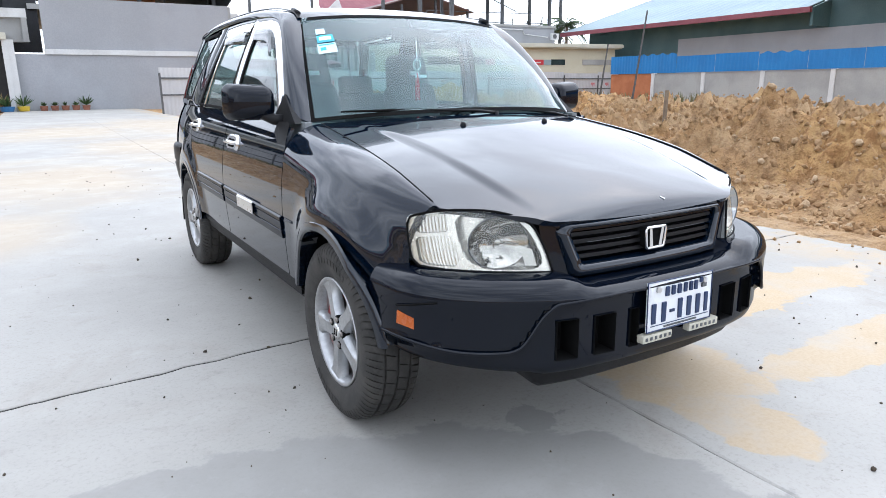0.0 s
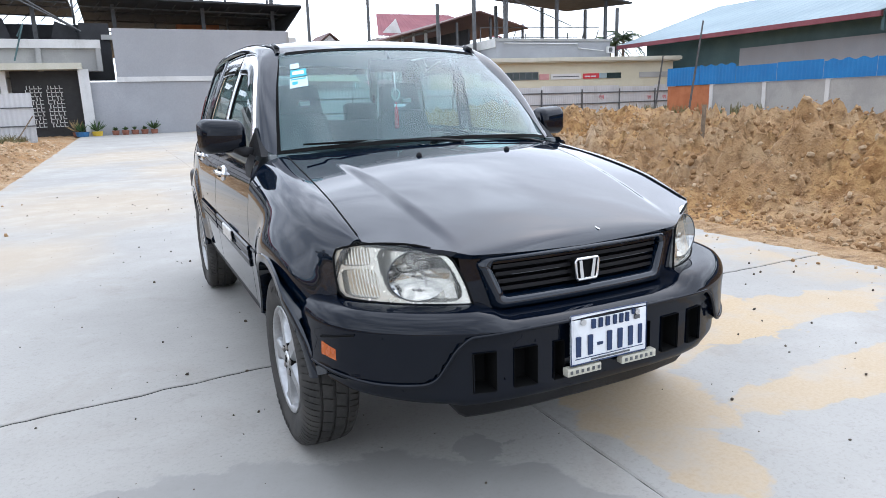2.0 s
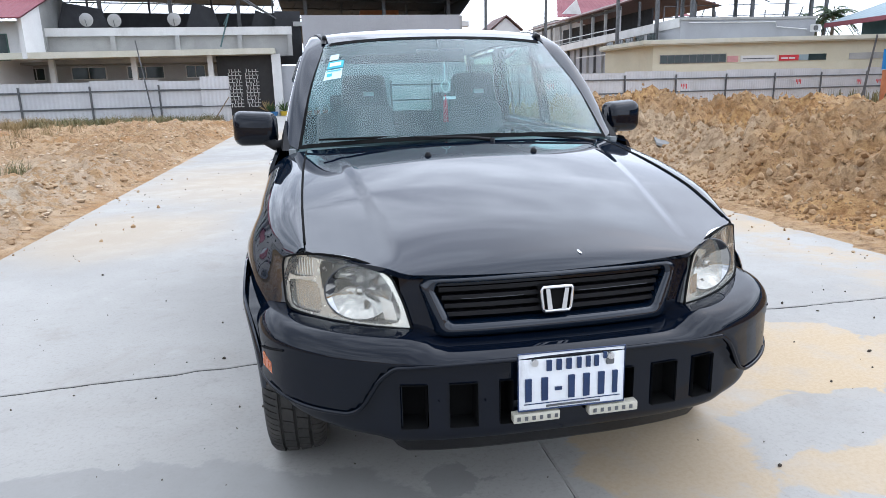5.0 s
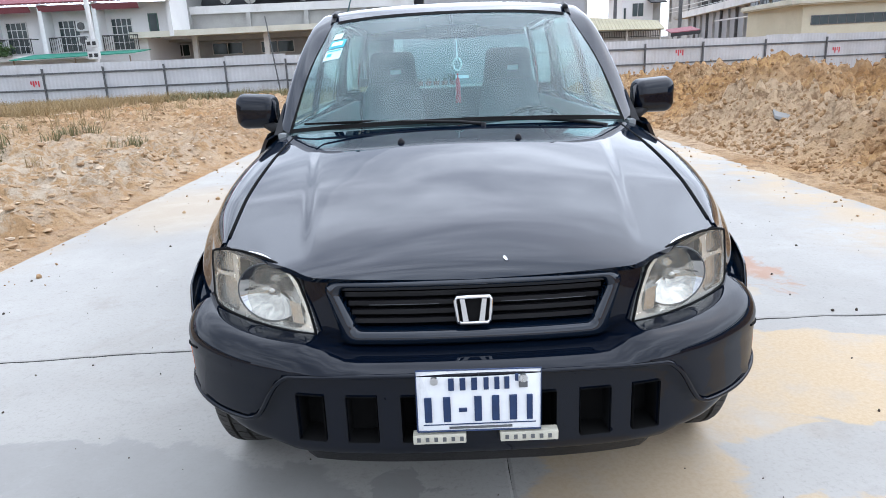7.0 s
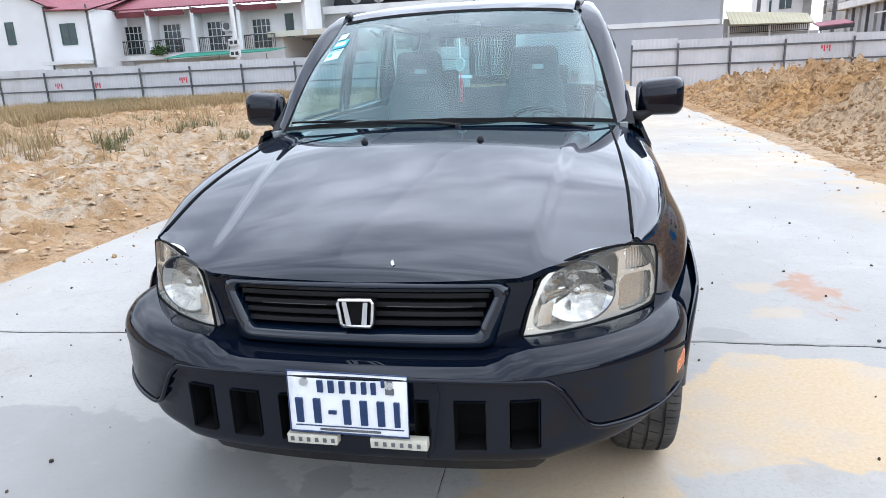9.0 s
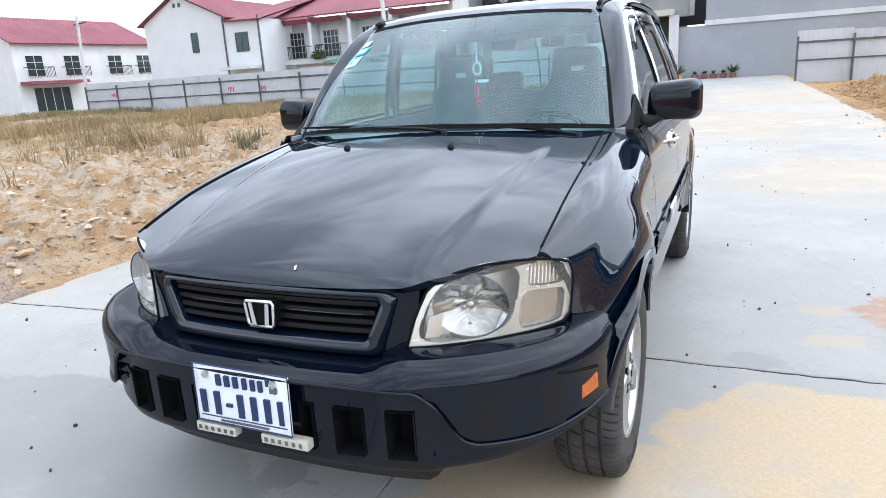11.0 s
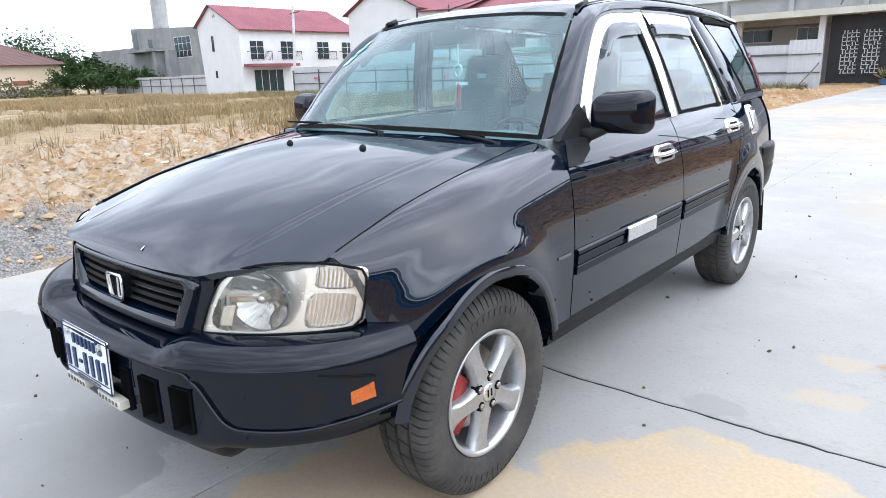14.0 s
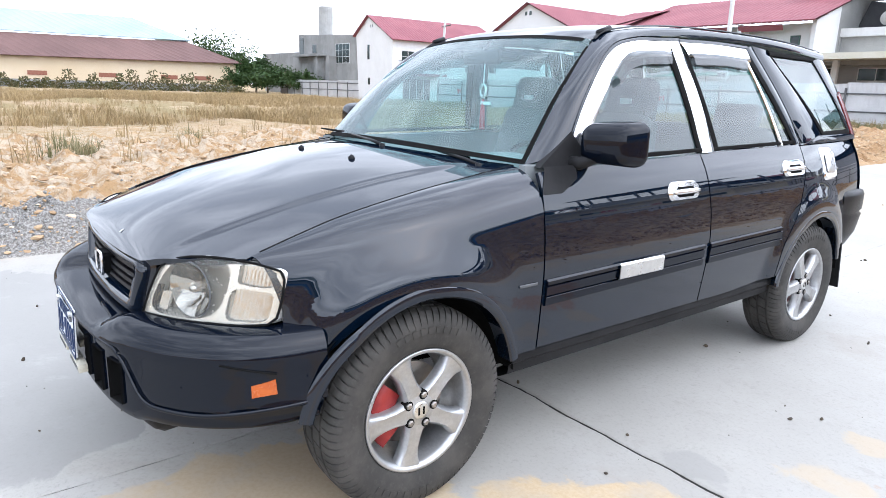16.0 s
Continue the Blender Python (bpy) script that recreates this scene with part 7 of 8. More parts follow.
for i in range(h - 1):
    for j in range(w - 1):
        xm, zm = abs(xs_half[j] + xs_half[j + 1]) / 2, (BZ[i] + BZ[i + 1]) / 2
        if any(a < xm < b for a, b in HOLES) and hole_z[0] < zm < hole_z[1]:
            continue
        faces.append((i * w + j, i * w + j + 1, (i + 1) * w + j + 1, (i + 1) * w + j))
m.add([tuple(p) for p in full.reshape(-1, 3)], faces)
bumper = part("front_bumper", m, M_PAINT_DIM, car, "black front bumper with six air slots", True)
bumper.data.set_sharp_from_angle(angle=radians(60))
# set-back valance under the bumper's middle
vx = np.linspace(-0.54, 0.54, 49)
vy = np.interp(np.abs(vx), NOSE[:, 0], NOSE[:, 1])
part("valance", sheet_geo(np.array([np.stack([vx * k, vy + o, z + 0.07 * step(np.abs(vx), 0.45, 0.53)], -1) for z, o, k in ((0.375, 0.045, 1.03), (0.345, 0.075, 1.0), (0.300, 0.105, 0.985), (0.278, 0.135, 0.965), (0.285, 0.30, 0.95))]), 0.01), M_PLASTIC, bumper, "black plastic valance", True)
# raised line between the upper bumper and its recessed lower face
rx = np.concatenate([np.linspace(0, 0.45, 14), np.linspace(0.46, 0.66, 26), np.linspace(0.67, 0.856, 22)])
ry = np.interp(rx, NOSE[:, 0], NOSE[:, 1])
rt = np.stack([np.gradient(rx), np.gradient(ry)], -1)
rt /= np.linalg.norm(rt, axis=1, keepdims=True)
for s in (-1, 1):
    crest = [(s * (a + n[1] * 0.001), b - n[0] * 0.001, c - 0.001) for a, b, c, n in zip(rx, ry, line_z(rx), rt)]
    part("bumper_ridge", Geo().tube(crest, 0.0065, 8), M_PAINT_DIM, bumper, "raised character line", True)
for s in (-1, 1):
    for a, b in HOLES:
        y0 = float(np.interp((a + b) / 2, NOSE[:, 0], NOSE[:, 1])) + 0.012
        pocket = Geo()
        ring0, ring1 = [], []
        for x, z in ((a, hole_z[0]), (b, hole_z[0]), (b, hole_z[1]), (a, hole_z[1])):
            yb = float(np.interp(x, NOSE[:, 0], NOSE[:, 1])) + 0.014
            ring0.append((s * x, yb, z)), ring1.append((s * (x * 0.97 + 0.004), yb + 0.09, z))
        pocket.add(ring0 + ring1, [(i, (i + 1) % 4, 4 + (i + 1) % 4, 4 + i) for i in range(4)] + [(4, 5, 6, 7)])
        part("air_slot", pocket, M_BAY, bumper, "deep black air slot")
    ml = Geo()
    ml.box(-0.166 if s < 0 else 0.050, -0.034 if s < 0 else 0.194, -0.850, -0.822, 0.423, 0.450)
    bar = soften(part("light_bar", ml, M_LED, bumper, "slim cream light bar"), 0.004)
    for k in range(6):
        x0 = (-0.160 if s < 0 else 0.058) + 0.0212 * k
        part("light_cell", Geo().box(x0 + 0.004, x0 + 0.013, -0.8520, -0.8495, 0.431, 0.442), M_STEEL, bar)
    # amber marker on the bumper's flank
    mk = Geo()
    ring = [(-0.535, 0.500), (-0.466, 0.508), (-0.470, 0.556), (-0.535, 0.544)]

    def flank(y, z):
        i = np.argmin(np.abs(NOSE[:, 1] - y))
        return float(NOSE[i, 0])
    outer = [(s * (flank(y, z) - 0.004), y, z) for y, z in ring]
    front = [(s * (flank(y, z) + 0.003), y + (0.004 if i in (0, 3) else -0.004), z + (0.004 if i < 2 else -0.004)) for i, (y, z) in enumerate(ring)]
    mk.add(outer + front, [(i, (i + 1) % 4, 4 + (i + 1) % 4, 4 + i) for i in range(4)] + [(4, 5, 6, 7)])
    part("side_marker", mk, M_AMBER, bumper, "amber side marker")
    # black tube painting the shadow of the groove along the corner
    ln = [(s * (flank(y, 0.6) + 0.003), y, 0.600 - 0.006 * k) for k, y in enumerate(np.linspace(-0.60, -0.47, 6))]
    part("rub_line", Geo().tube(ln, 0.0035, 5), M_BAY, bumper)

# number plate with its characters as plain bars
plate_m = Geo()
PY = -0.848
tilt = 0.006
plate_m.slab([(-0.154, PY, 0.460), (0.150, PY, 0.458), (0.152, PY + tilt, 0.616), (-0.152, PY + tilt, 0.619)], (0, 0.006, 0))
plate = soften(part("number_plate", plate_m, M_PLATE, car, "white number plate with blue characters as bars"), 0.003)


def plate_bar(x0, x1, z0, z1, mt=None, name="plate_bar"):
    part(name, Geo().box(x0, x1, PY - 0.0025, PY + 0.0035, z0, z1), mt or M_PLATE_BLUE, plate)


for x0, x1 in ((-0.134, -0.116), (-0.088, -0.070), (-0.012, 0.006), (0.031, 0.049), (0.074, 0.092), (0.116, 0.130)):
    plate_bar(x0, x1, 0.484, 0.549)
plate_bar(-0.050, -0.030, 0.510, 0.519)
for x0, x1 in ((-0.074, -0.060), (-0.046, -0.032), (-0.018, -0.004), (0.012, 0.024), (0.038, 0.050), (0.062, 0.074)):
    plate_bar(x0, x1, 0.568, 0.598)
plate_bar(-0.138, 0.138, 0.4755, 0.4770)
plate_bar(-0.075, 0.080, 0.4645, 0.4695, M_STEEL)
plate_bar(0.098, 0.118, 0.570, 0.584, M_STEEL, "paint_scrape")
plate_bar(0.088, 0.096, 0.588, 0.606, M_PLATE_BLUE, "paint_scrape")
for x in (-0.108, 0.108):
    part("plate_bolt", Geo().tube([(x, PY + 0.006, 0.594), (x, PY - 0.004, 0.594)], 0.010, 12), M_BRUSHED, plate, "dull metal plate bolt")
part("plate_frame", Geo().tube([(-0.153, PY - 0.001, 0.459), (0.150, PY - 0.001, 0.457), (0.152, PY + 0.005, 0.617), (-0.152, PY + 0.005, 0.62), (-0.153, PY - 0.001, 0.459)], 0.0022, 6), M_PLATE_BLUE, plate)

# grille panel between the lamps
def nose_y(x, z):
    """The upright face between bonnet lip and bumper."""
    return -0.700 + 0.10 * (np.abs(x) / 0.43) ** 2.6 * 0.35 - 0.05 * (0.80 - z) / 0.16 * 0.35


def face(name, poly4, material, out=0.0, n=16, thick=0.012, label="", parent=None):
    (a, b, c, d) = poly4
    g = coons(curve([a, b], n), curve([d, c], n), curve([a, d], n), curve([b, c], n))
    y = nose_y(g[..., 0], g[..., 1]) - out
    ob = part(name, sheet_geo(np.stack([g[..., 0], y, g[..., 1]], -1), thick, CAR_CORE), material, parent or car, label, True)
    ob.data.set_sharp_from_angle(angle=radians(40))
    return ob


grille = face("grille_panel", [(-0.43, 0.655), (0.43, 0.655), (0.43, 0.80), (-0.43, 0.80)], M_BAY, -0.05, 24, 0, "dark grille opening")
face("grille_top", [(-0.352, 0.778), (0.352, 0.778), (0.425, 0.812), (-0.425, 0.812)], M_PAINT_DIM, 0.0, 24, 0.02, "", grille)
for s in (-1, 1):
    quad_ = [(s * 0.300, 0.628), (s * 0.425, 0.645), (s * 0.440, 0.815), (s * 0.352, 0.790)]
    quad_ = quad_ if s > 0 else [quad_[1], quad_[0], quad_[3], quad_[2]]
    face("grille_cheek", quad_, M_PAINT_DIM, -0.006, 16, 0.03, "black cheek panel", grille)


def trapeze(top, bottom, z1, z0, r, n=9):
    """A closed outline, wider at the top, with rounded corners."""
    out = []
    for cx, cz, a0 in ((top - r, z1 - r, 0), (-top + r, z1 - r, 90), (-bottom + r, z0 + r, 180), (bottom - r, z0 + r, 270)):
        out += [(cx + r * math.cos(radians(a0 + 90 * k / (n - 1))), cz + r * math.sin(radians(a0 + 90 * k / (n - 1)))) for k in range(n)]
        nxt = {0: (-top + r, z1), 90: (-bottom, z0 + r), 180: (bottom - r, z0), 270: (top, z1 - r)}[a0]
        p = out[-1]
        out += [(p[0] + (nxt[0] - p[0]) * k / 12, p[1] + (nxt[1] - p[1]) * k / 12) for k in range(1, 12)]
    return out


loops_ = [(trapeze(0.384, 0.350, 0.806, 0.632, 0.030), -0.006), (trapeze(0.380, 0.345, 0.803, 0.636, 0.030), 0.008), (trapeze(0.368, 0.334, 0.798, 0.648, 0.026), 0.016),
          (trapeze(0.348, 0.314, 0.790, 0.668, 0.022), 0.014), (trapeze(0.343, 0.309, 0.786, 0.674, 0.020), 0.004), (trapeze(0.341, 0.307, 0.785, 0.676, 0.020), -0.045)]
rim_rows = [[(x, float(nose_y(x, z)) - o, z) for x, z in ring_ + ring_[:1]] for ring_, o in loops_]
part("grille_frame", Geo().grid(rim_rows), M_PAINT, grille, "gloss black rounded grille frame", True)
for k in range(4):
    z = 0.690 + 0.0235 * k
    wdt = 0.305 + 0.30 * (z - 0.675)
    face("grille_slat", [(-wdt, z), (wdt, z), (wdt, z + 0.012), (-wdt, z + 0.012)], M_SATIN, -0.006, 24, 0.03, "", grille)
for a, b in ((-0.27, -0.09), (0.07, 0.29)):
    face("slat_wear", [(a, 0.7375), (b, 0.7375), (b, 0.7390), (a, 0.7390)], M_STEEL, -0.005, 10, 0.002, "worn bright slat edge", grille)
# emblem: a bright rounded frame with two upright bars
EX, EY, EZ = -0.002, -0.726, 0.727
ring = [(EX + a, EY - 0.002, EZ + b) for a, b in ((-0.036, -0.034), (-0.041, -0.026), (-0.046, 0.028), (-0.041, 0.036), (0.041, 0.036), (0.046, 0.028), (0.041, -0.026), (0.036, -0.034), (-0.036, -0.034))]
badge = part("emblem", Geo().tube(ring, 0.0055, 8), M_CHROME, grille, "chrome emblem", True)
part("emblem_back", Geo().slab([(x, y + 0.006, z) for x, y, z in ring[:-1]], (0, 0.05, 0)), M_BAY, badge)
for s in (-1, 1):
    mb = Geo().slab([(EX + s * 0.013, EY - 0.006, EZ - 0.030), (EX + s * 0.027, EY - 0.006, EZ - 0.030), (EX + s * 0.034, EY - 0.006, EZ + 0.031), (EX + s * 0.022, EY - 0.006, EZ + 0.031)], (0, 0.012, 0))
    part("emblem_bar", mb, M_CHROME, badge)

# head lamps
lamp_y = smooth_line([0.38, 0.43, 0.50, 0.58, 0.65, 0.70, 0.735, 0.757, 0.765], [-0.688, -0.676, -0.645, -0.595, -0.538, -0.492, -0.455, -0.425, -0.410])


def lamp_face(x, z, out=0.0):
    return lamp_y(x) + 0.20 * (z - 0.74) + out


lo = [(0.412, 0.664), (0.50, 0.666), (0.62, 0.668), (0.70, 0.671), (0.746, 0.678)]
hi = [(0.458, 0.806), (0.505, 0.835), (0.58, 0.852), (0.68, 0.850), (0.748, 0.832)]
li, ro = [(0.412, 0.664), (0.430, 0.735), (0.458, 0.806)], [(0.746, 0.678), (0.757, 0.69), (0.761, 0.75), (0.759, 0.815), (0.748, 0.832)]
LG = coons(curve(lo, 30), curve(hi, 30), curve(li, 20), curve(ro, 20))


def lamp_sheet(x0, x1, z0, z1, back, n=16):
    """A piece of the lamp's inside, in fractions of its outline."""
    u, v = np.linspace(x0, x1, n) * 29, np.linspace(z0, z1, n) * 19
    rows = []
    for b in v:
        row = []
        for a in u:
            i, j = min(int(b), 18), min(int(a), 28)
            fb, fa = b - i, a - j
            q = (LG[i, j] * (1 - fa) + LG[i, j + 1] * fa) * (1 - fb) + (LG[i + 1, j] * (1 - fa) + LG[i + 1, j + 1] * fa) * fb
            k = step(q[0], 0.46, 0.74)
            row.append((q[0] - back * 0.55 * k, float(lamp_face(q[0], q[1])) + back * (1 - 0.35 * k), q[1]))
        rows.append(row)
    return np.array(rows)


for s in (1, -1):
    F = (s, 1, 1)
    lens_pts = np.stack([LG[..., 0], lamp_face(LG[..., 0], LG[..., 1]), LG[..., 1]], -1) * F
    lamp = part("head_lamp", sheet_geo(lens_pts, 0), M_LENS, car, "head lamp with yellowed clear lens", True)
    lamp.visible_shadow = False
    back = lamp_sheet(0, 1, 0, 1, 0.085, 20) * F
    part("lamp_housing", sheet_geo(back, 0), M_BEZEL, lamp, "pale lamp housing", True)
    wall_ = np.concatenate([lens_pts[0], lens_pts[:, -1], lens_pts[-1][::-1], lens_pts[::-1, 0]])
    part("lamp_wall", sheet_geo(np.array([wall_ * (0.997, 1, 1) + (0, 0.003, 0), wall_ * (0.98, 1, 1) + (0, 0.08, 0)]), 0), M_BEZEL, lamp)
    part("lamp_seal", Geo().tube([tuple(p) for p in wall_[::3]] + [tuple(wall_[0])], 0.0038, 6), M_BAY, lamp, "", True)
    # round main reflector with its bulb shield
    c = np.array([0.545, float(lamp_face(0.545, 0.755)) + 0.024, 0.752])
    axis = np.array([0.30, -1.0, 0.05])
    axis /= np.linalg.norm(axis)
    e1 = np.cross(axis, (0, 0, 1))
    e1 /= np.linalg.norm(e1)
    e2 = np.cross(e1, axis)
    # stepped facets: upright strips, each row turned a little
    rows, rng = [], random.Random(71)
    for k in range(7):
        q = k / 6
        row = []
        for a in np.linspace(0, 2 * math.pi, 29):
            jit = 0.006 * rng.uniform(-1, 1) if 0 < k < 6 else 0.0
            row.append(c - axis * (0.045 * (1 - q * q) - 0.008 + jit) + (e1 * math.cos(a) * 0.096 + e2 * math.sin(a) * 0.079) * q)
        row[-1] = row[0]
        rows.append(row)
    bowl = part("reflector", sheet_geo(np.array(rows) * F, 0), M_REFLECT, lamp, "bright faceted reflector", True)
    rim_pts = [tuple((c + axis * 0.009 + e1 * math.cos(a) * 0.098 + e2 * math.sin(a) * 0.081) * F) for a in np.linspace(0, 2 * math.pi, 33)]
    part("reflector_ring", Geo().tube(rim_pts[6:28], 0.0022, 6), M_STEEL, lamp, "thin grey reflector rim", True)
    part("bulb_shield", Geo().tube([tuple((c - axis * 0.045) * F), tuple((c - axis * 0.01) * F), tuple((c + axis * 0.004) * F)], [0.012, 0.014, 0.009], 12), M_REFLECT, bowl, "", True)
    # one pale bezel close behind the lens, open over the reflector and the two indicator cells
    n_b = 96
    plate_ = lamp_sheet(0.0, 1.0, 0.0, 1.0, 0.006, n_b) * F
    bez = Geo()
    keep = []
    for i in range(n_b - 1):
        for j in range(n_b - 1):
            u_, v_ = (j + 0.5) / (n_b - 1), (i + 0.5) / (n_b - 1)
            slant = 0.36 + 0.05 * (v_ - 0.5)
            main = abs((u_ - slant) / 0.30) ** 3.6 + abs((v_ - 0.5) / 0.46) ** 3.6 < 1
            low_cell = abs((u_ - 0.825) / 0.138) ** 5 + abs((v_ - 0.315) / 0.245) ** 5 < 1
            top_cell = abs((u_ - 0.835) / 0.122) ** 5 + abs((v_ - 0.775) / 0.160) ** 5 < 1
            if not (main or low_cell or top_cell):
                keep.append((i * n_b + j, i * n_b + j + 1, (i + 1) * n_b + j + 1, (i + 1) * n_b + j))
    bez.add([tuple(p) for p in plate_.reshape(-1, 3)], keep)
    part("bezel", bez, M_BEZEL, lamp, "bright silver-white bezel", True)
    part("inner_fin", sheet_geo(lamp_sheet(0.10, 0.20, 0.10, 0.42, 0.02, 8) * F, 0), M_CELL, lamp, "", True)
    for z0, z1, rib in ((0.60, 0.95, 16), (0.06, 0.57, 20)):
        cell = lamp_sheet(0.68, 0.975, z0, z1, 0.022, 97)
        cell[..., 1] += (0.0016 if z0 > 0.5 else 0.0007) * np.abs(np.sin(np.linspace(0, math.pi * 12, 97)))[None]
        part("indicator_cell", sheet_geo(cell * F, 0), M_CELL, lamp, "ribbed clear indicator cell", True)

# engine bay, floor and wheel housings that close the body from below
bay = Geo()
bay.box(-0.50, 0.50, -0.55, 0.40, 0.36, 0.80).box(-0.36, 0.36, -0.74, -0.55, 0.37, 0.62)
part("engine_bay", bay, M_BAY, car, "black engine bay")
pan = Geo()
pan.box(-0.66, 0.66, 0.36, 3.15, 0.30, 0.36).box(-0.46, 0.46, -0.60, 0.36, 0.31, 0.36)
part("underfloor", pan, M_BAY, car, "black underfloor")
for cy in (0.0, 2.62):
    for s in (-1, 1):
        rows = []
        for x in (0.84, 0.60, 0.52):
            r = ARCH_R + 0.012 if x > 0.55 else 0.05
            rows.append([(s * x, cy + r * math.cos(a), ARCH_Z + r * math.sin(a)) for a in np.radians(np.linspace(160, 4, 30))])
        part("wheel_housing", sheet_geo(np.array(rows), 0), M_BAY, car, "black wheel housing", True)
cowl = Geo()
rows = [[(x, 0.325 + 0.185 * (x / 0.69) ** 2 + dy, float(hood_height(np.float64(x), np.float64(0.335 + 0.185 * (x / 0.69) ** 2))) + dz) for x in np.linspace(-0.70, 0.70, 41)] for dy, dz in ((-0.03, -0.03), (0.012, -0.02), (0.05, -0.012), (0.10, -0.02))]
part("cowl", sheet_geo(np.array(rows), 0), M_PLASTIC, car, "black plastic cowl", True)
for pivot, tip, lab in (((0.10, 0.325, 1.098), (-0.62, 0.425, 1.118), ""), ((0.60, 0.415, 1.066), (0.02, 0.385, 1.122), "")):
    p, q = Vector(pivot), Vector(tip)
    mid = p.lerp(q, 0.45) + Vector((0, 0.0, 0.010))
    wiper = part("wiper", Geo().tube([p, p.lerp(mid, 0.3) + Vector((0, -0.004, 0.006)), mid], [0.008, 0.007, 0.005], 6), M_SATIN, car, "black wiper arm", True)
    blade0, blade1 = p.lerp(q, 0.12) + Vector((0, 0.02, 0.012)), q
    part("blade", Geo().tube([blade0, blade0.lerp(blade1, 0.5) + Vector((0, 0.006, 0.004)), blade1], [0.004, 0.007, 0.004], 6), M_BAY, wiper, "", True)
    part("pivot_cap", Geo().tube([p + Vector((0, 0, -0.03)), p + Vector((0, 0, 0.006))], 0.012, 10), M_SATIN, wiper, "", True)
# door mirrors on their stalks
for s in (-1, 1):
    bm = bmesh.new()
    bmesh.ops.create_cube(bm, size=1.0)
    for v in bm.verts:
        x, y, z = v.co
        w_, h_ = (0.214, 0.166) if y > 0 else (0.180, 0.134)
        v.co = Vector(((0.900 + x * w_ + (0.004 if y > 0 else 0.0)), 0.752 + y * 0.125 + 0.050 * (x + 0.5), 1.156 + z * h_ + (0.012 * x if z > 0 else -0.004 * x)))
    bmesh.ops.bevel(bm, geom=list(bm.edges), offset=0.040, segments=6, profile=0.5, affect="EDGES", clamp_overlap=True)
    for v in bm.verts:
        v.co.x *= s
    if s < 0:
        bmesh.ops.reverse_faces(bm, faces=list(bm.faces))
    me = bpy.data.meshes.new("door_mirror")
    bm.to_mesh(me)
    bm.free()
    me.polygons.foreach_set("use_smooth", [True] * len(me.polygons))
    mirror = part("door_mirror", me, M_PAINT_DIM, car, "black plastic door mirror")
    part("mirror_glass", Geo().add([(s * 0.83, 0.822, 1.110), (s * 0.97, 0.862, 1.112), (s * 0.97, 0.862, 1.212), (s * 0.83, 0.822, 1.208)], [(0, 1, 2, 3)]), M_REFLECT, mirror)
    part("mirror_stalk", Geo().tube([(s * 0.775, 0.70, 1.080), (s * 0.815, 0.715, 1.082), (s * 0.860, 0.745, 1.110)], [0.026, 0.024, 0.026], 10), M_PLASTIC, mirror, "", True)
    sail = Geo()
    base = [(0.545, 1.068), (0.765, 1.075), (0.775, 1.10), (0.715, 1.19)]
    sail.add([(s * (float(glass_x(y, z)) + 0.012), y, z) for y, z in base] + [(s * (float(glass_x(y, z)) - 0.02), y, z) for y, z in base], [(0, 1, 2, 3), (0, 1, 5, 4), (1, 2, 6, 5), (2, 3, 7, 6), (3, 0, 4, 7)])
    part("mirror_base", sail, M_PLASTIC, mirror, "black mirror base")
    low = Geo()
    pts_ = [(0.50, 0.985), (0.60, 0.985), (0.69, 1.03), (0.70, 1.075), (0.54, 1.075)]
    low.add([(s * (float(side_x(y, z)) + 0.004), y, z) for y, z in pts_], [(0, 1, 2, 3, 4)])
    part("mirror_foot", low, M_PLASTIC, mirror)

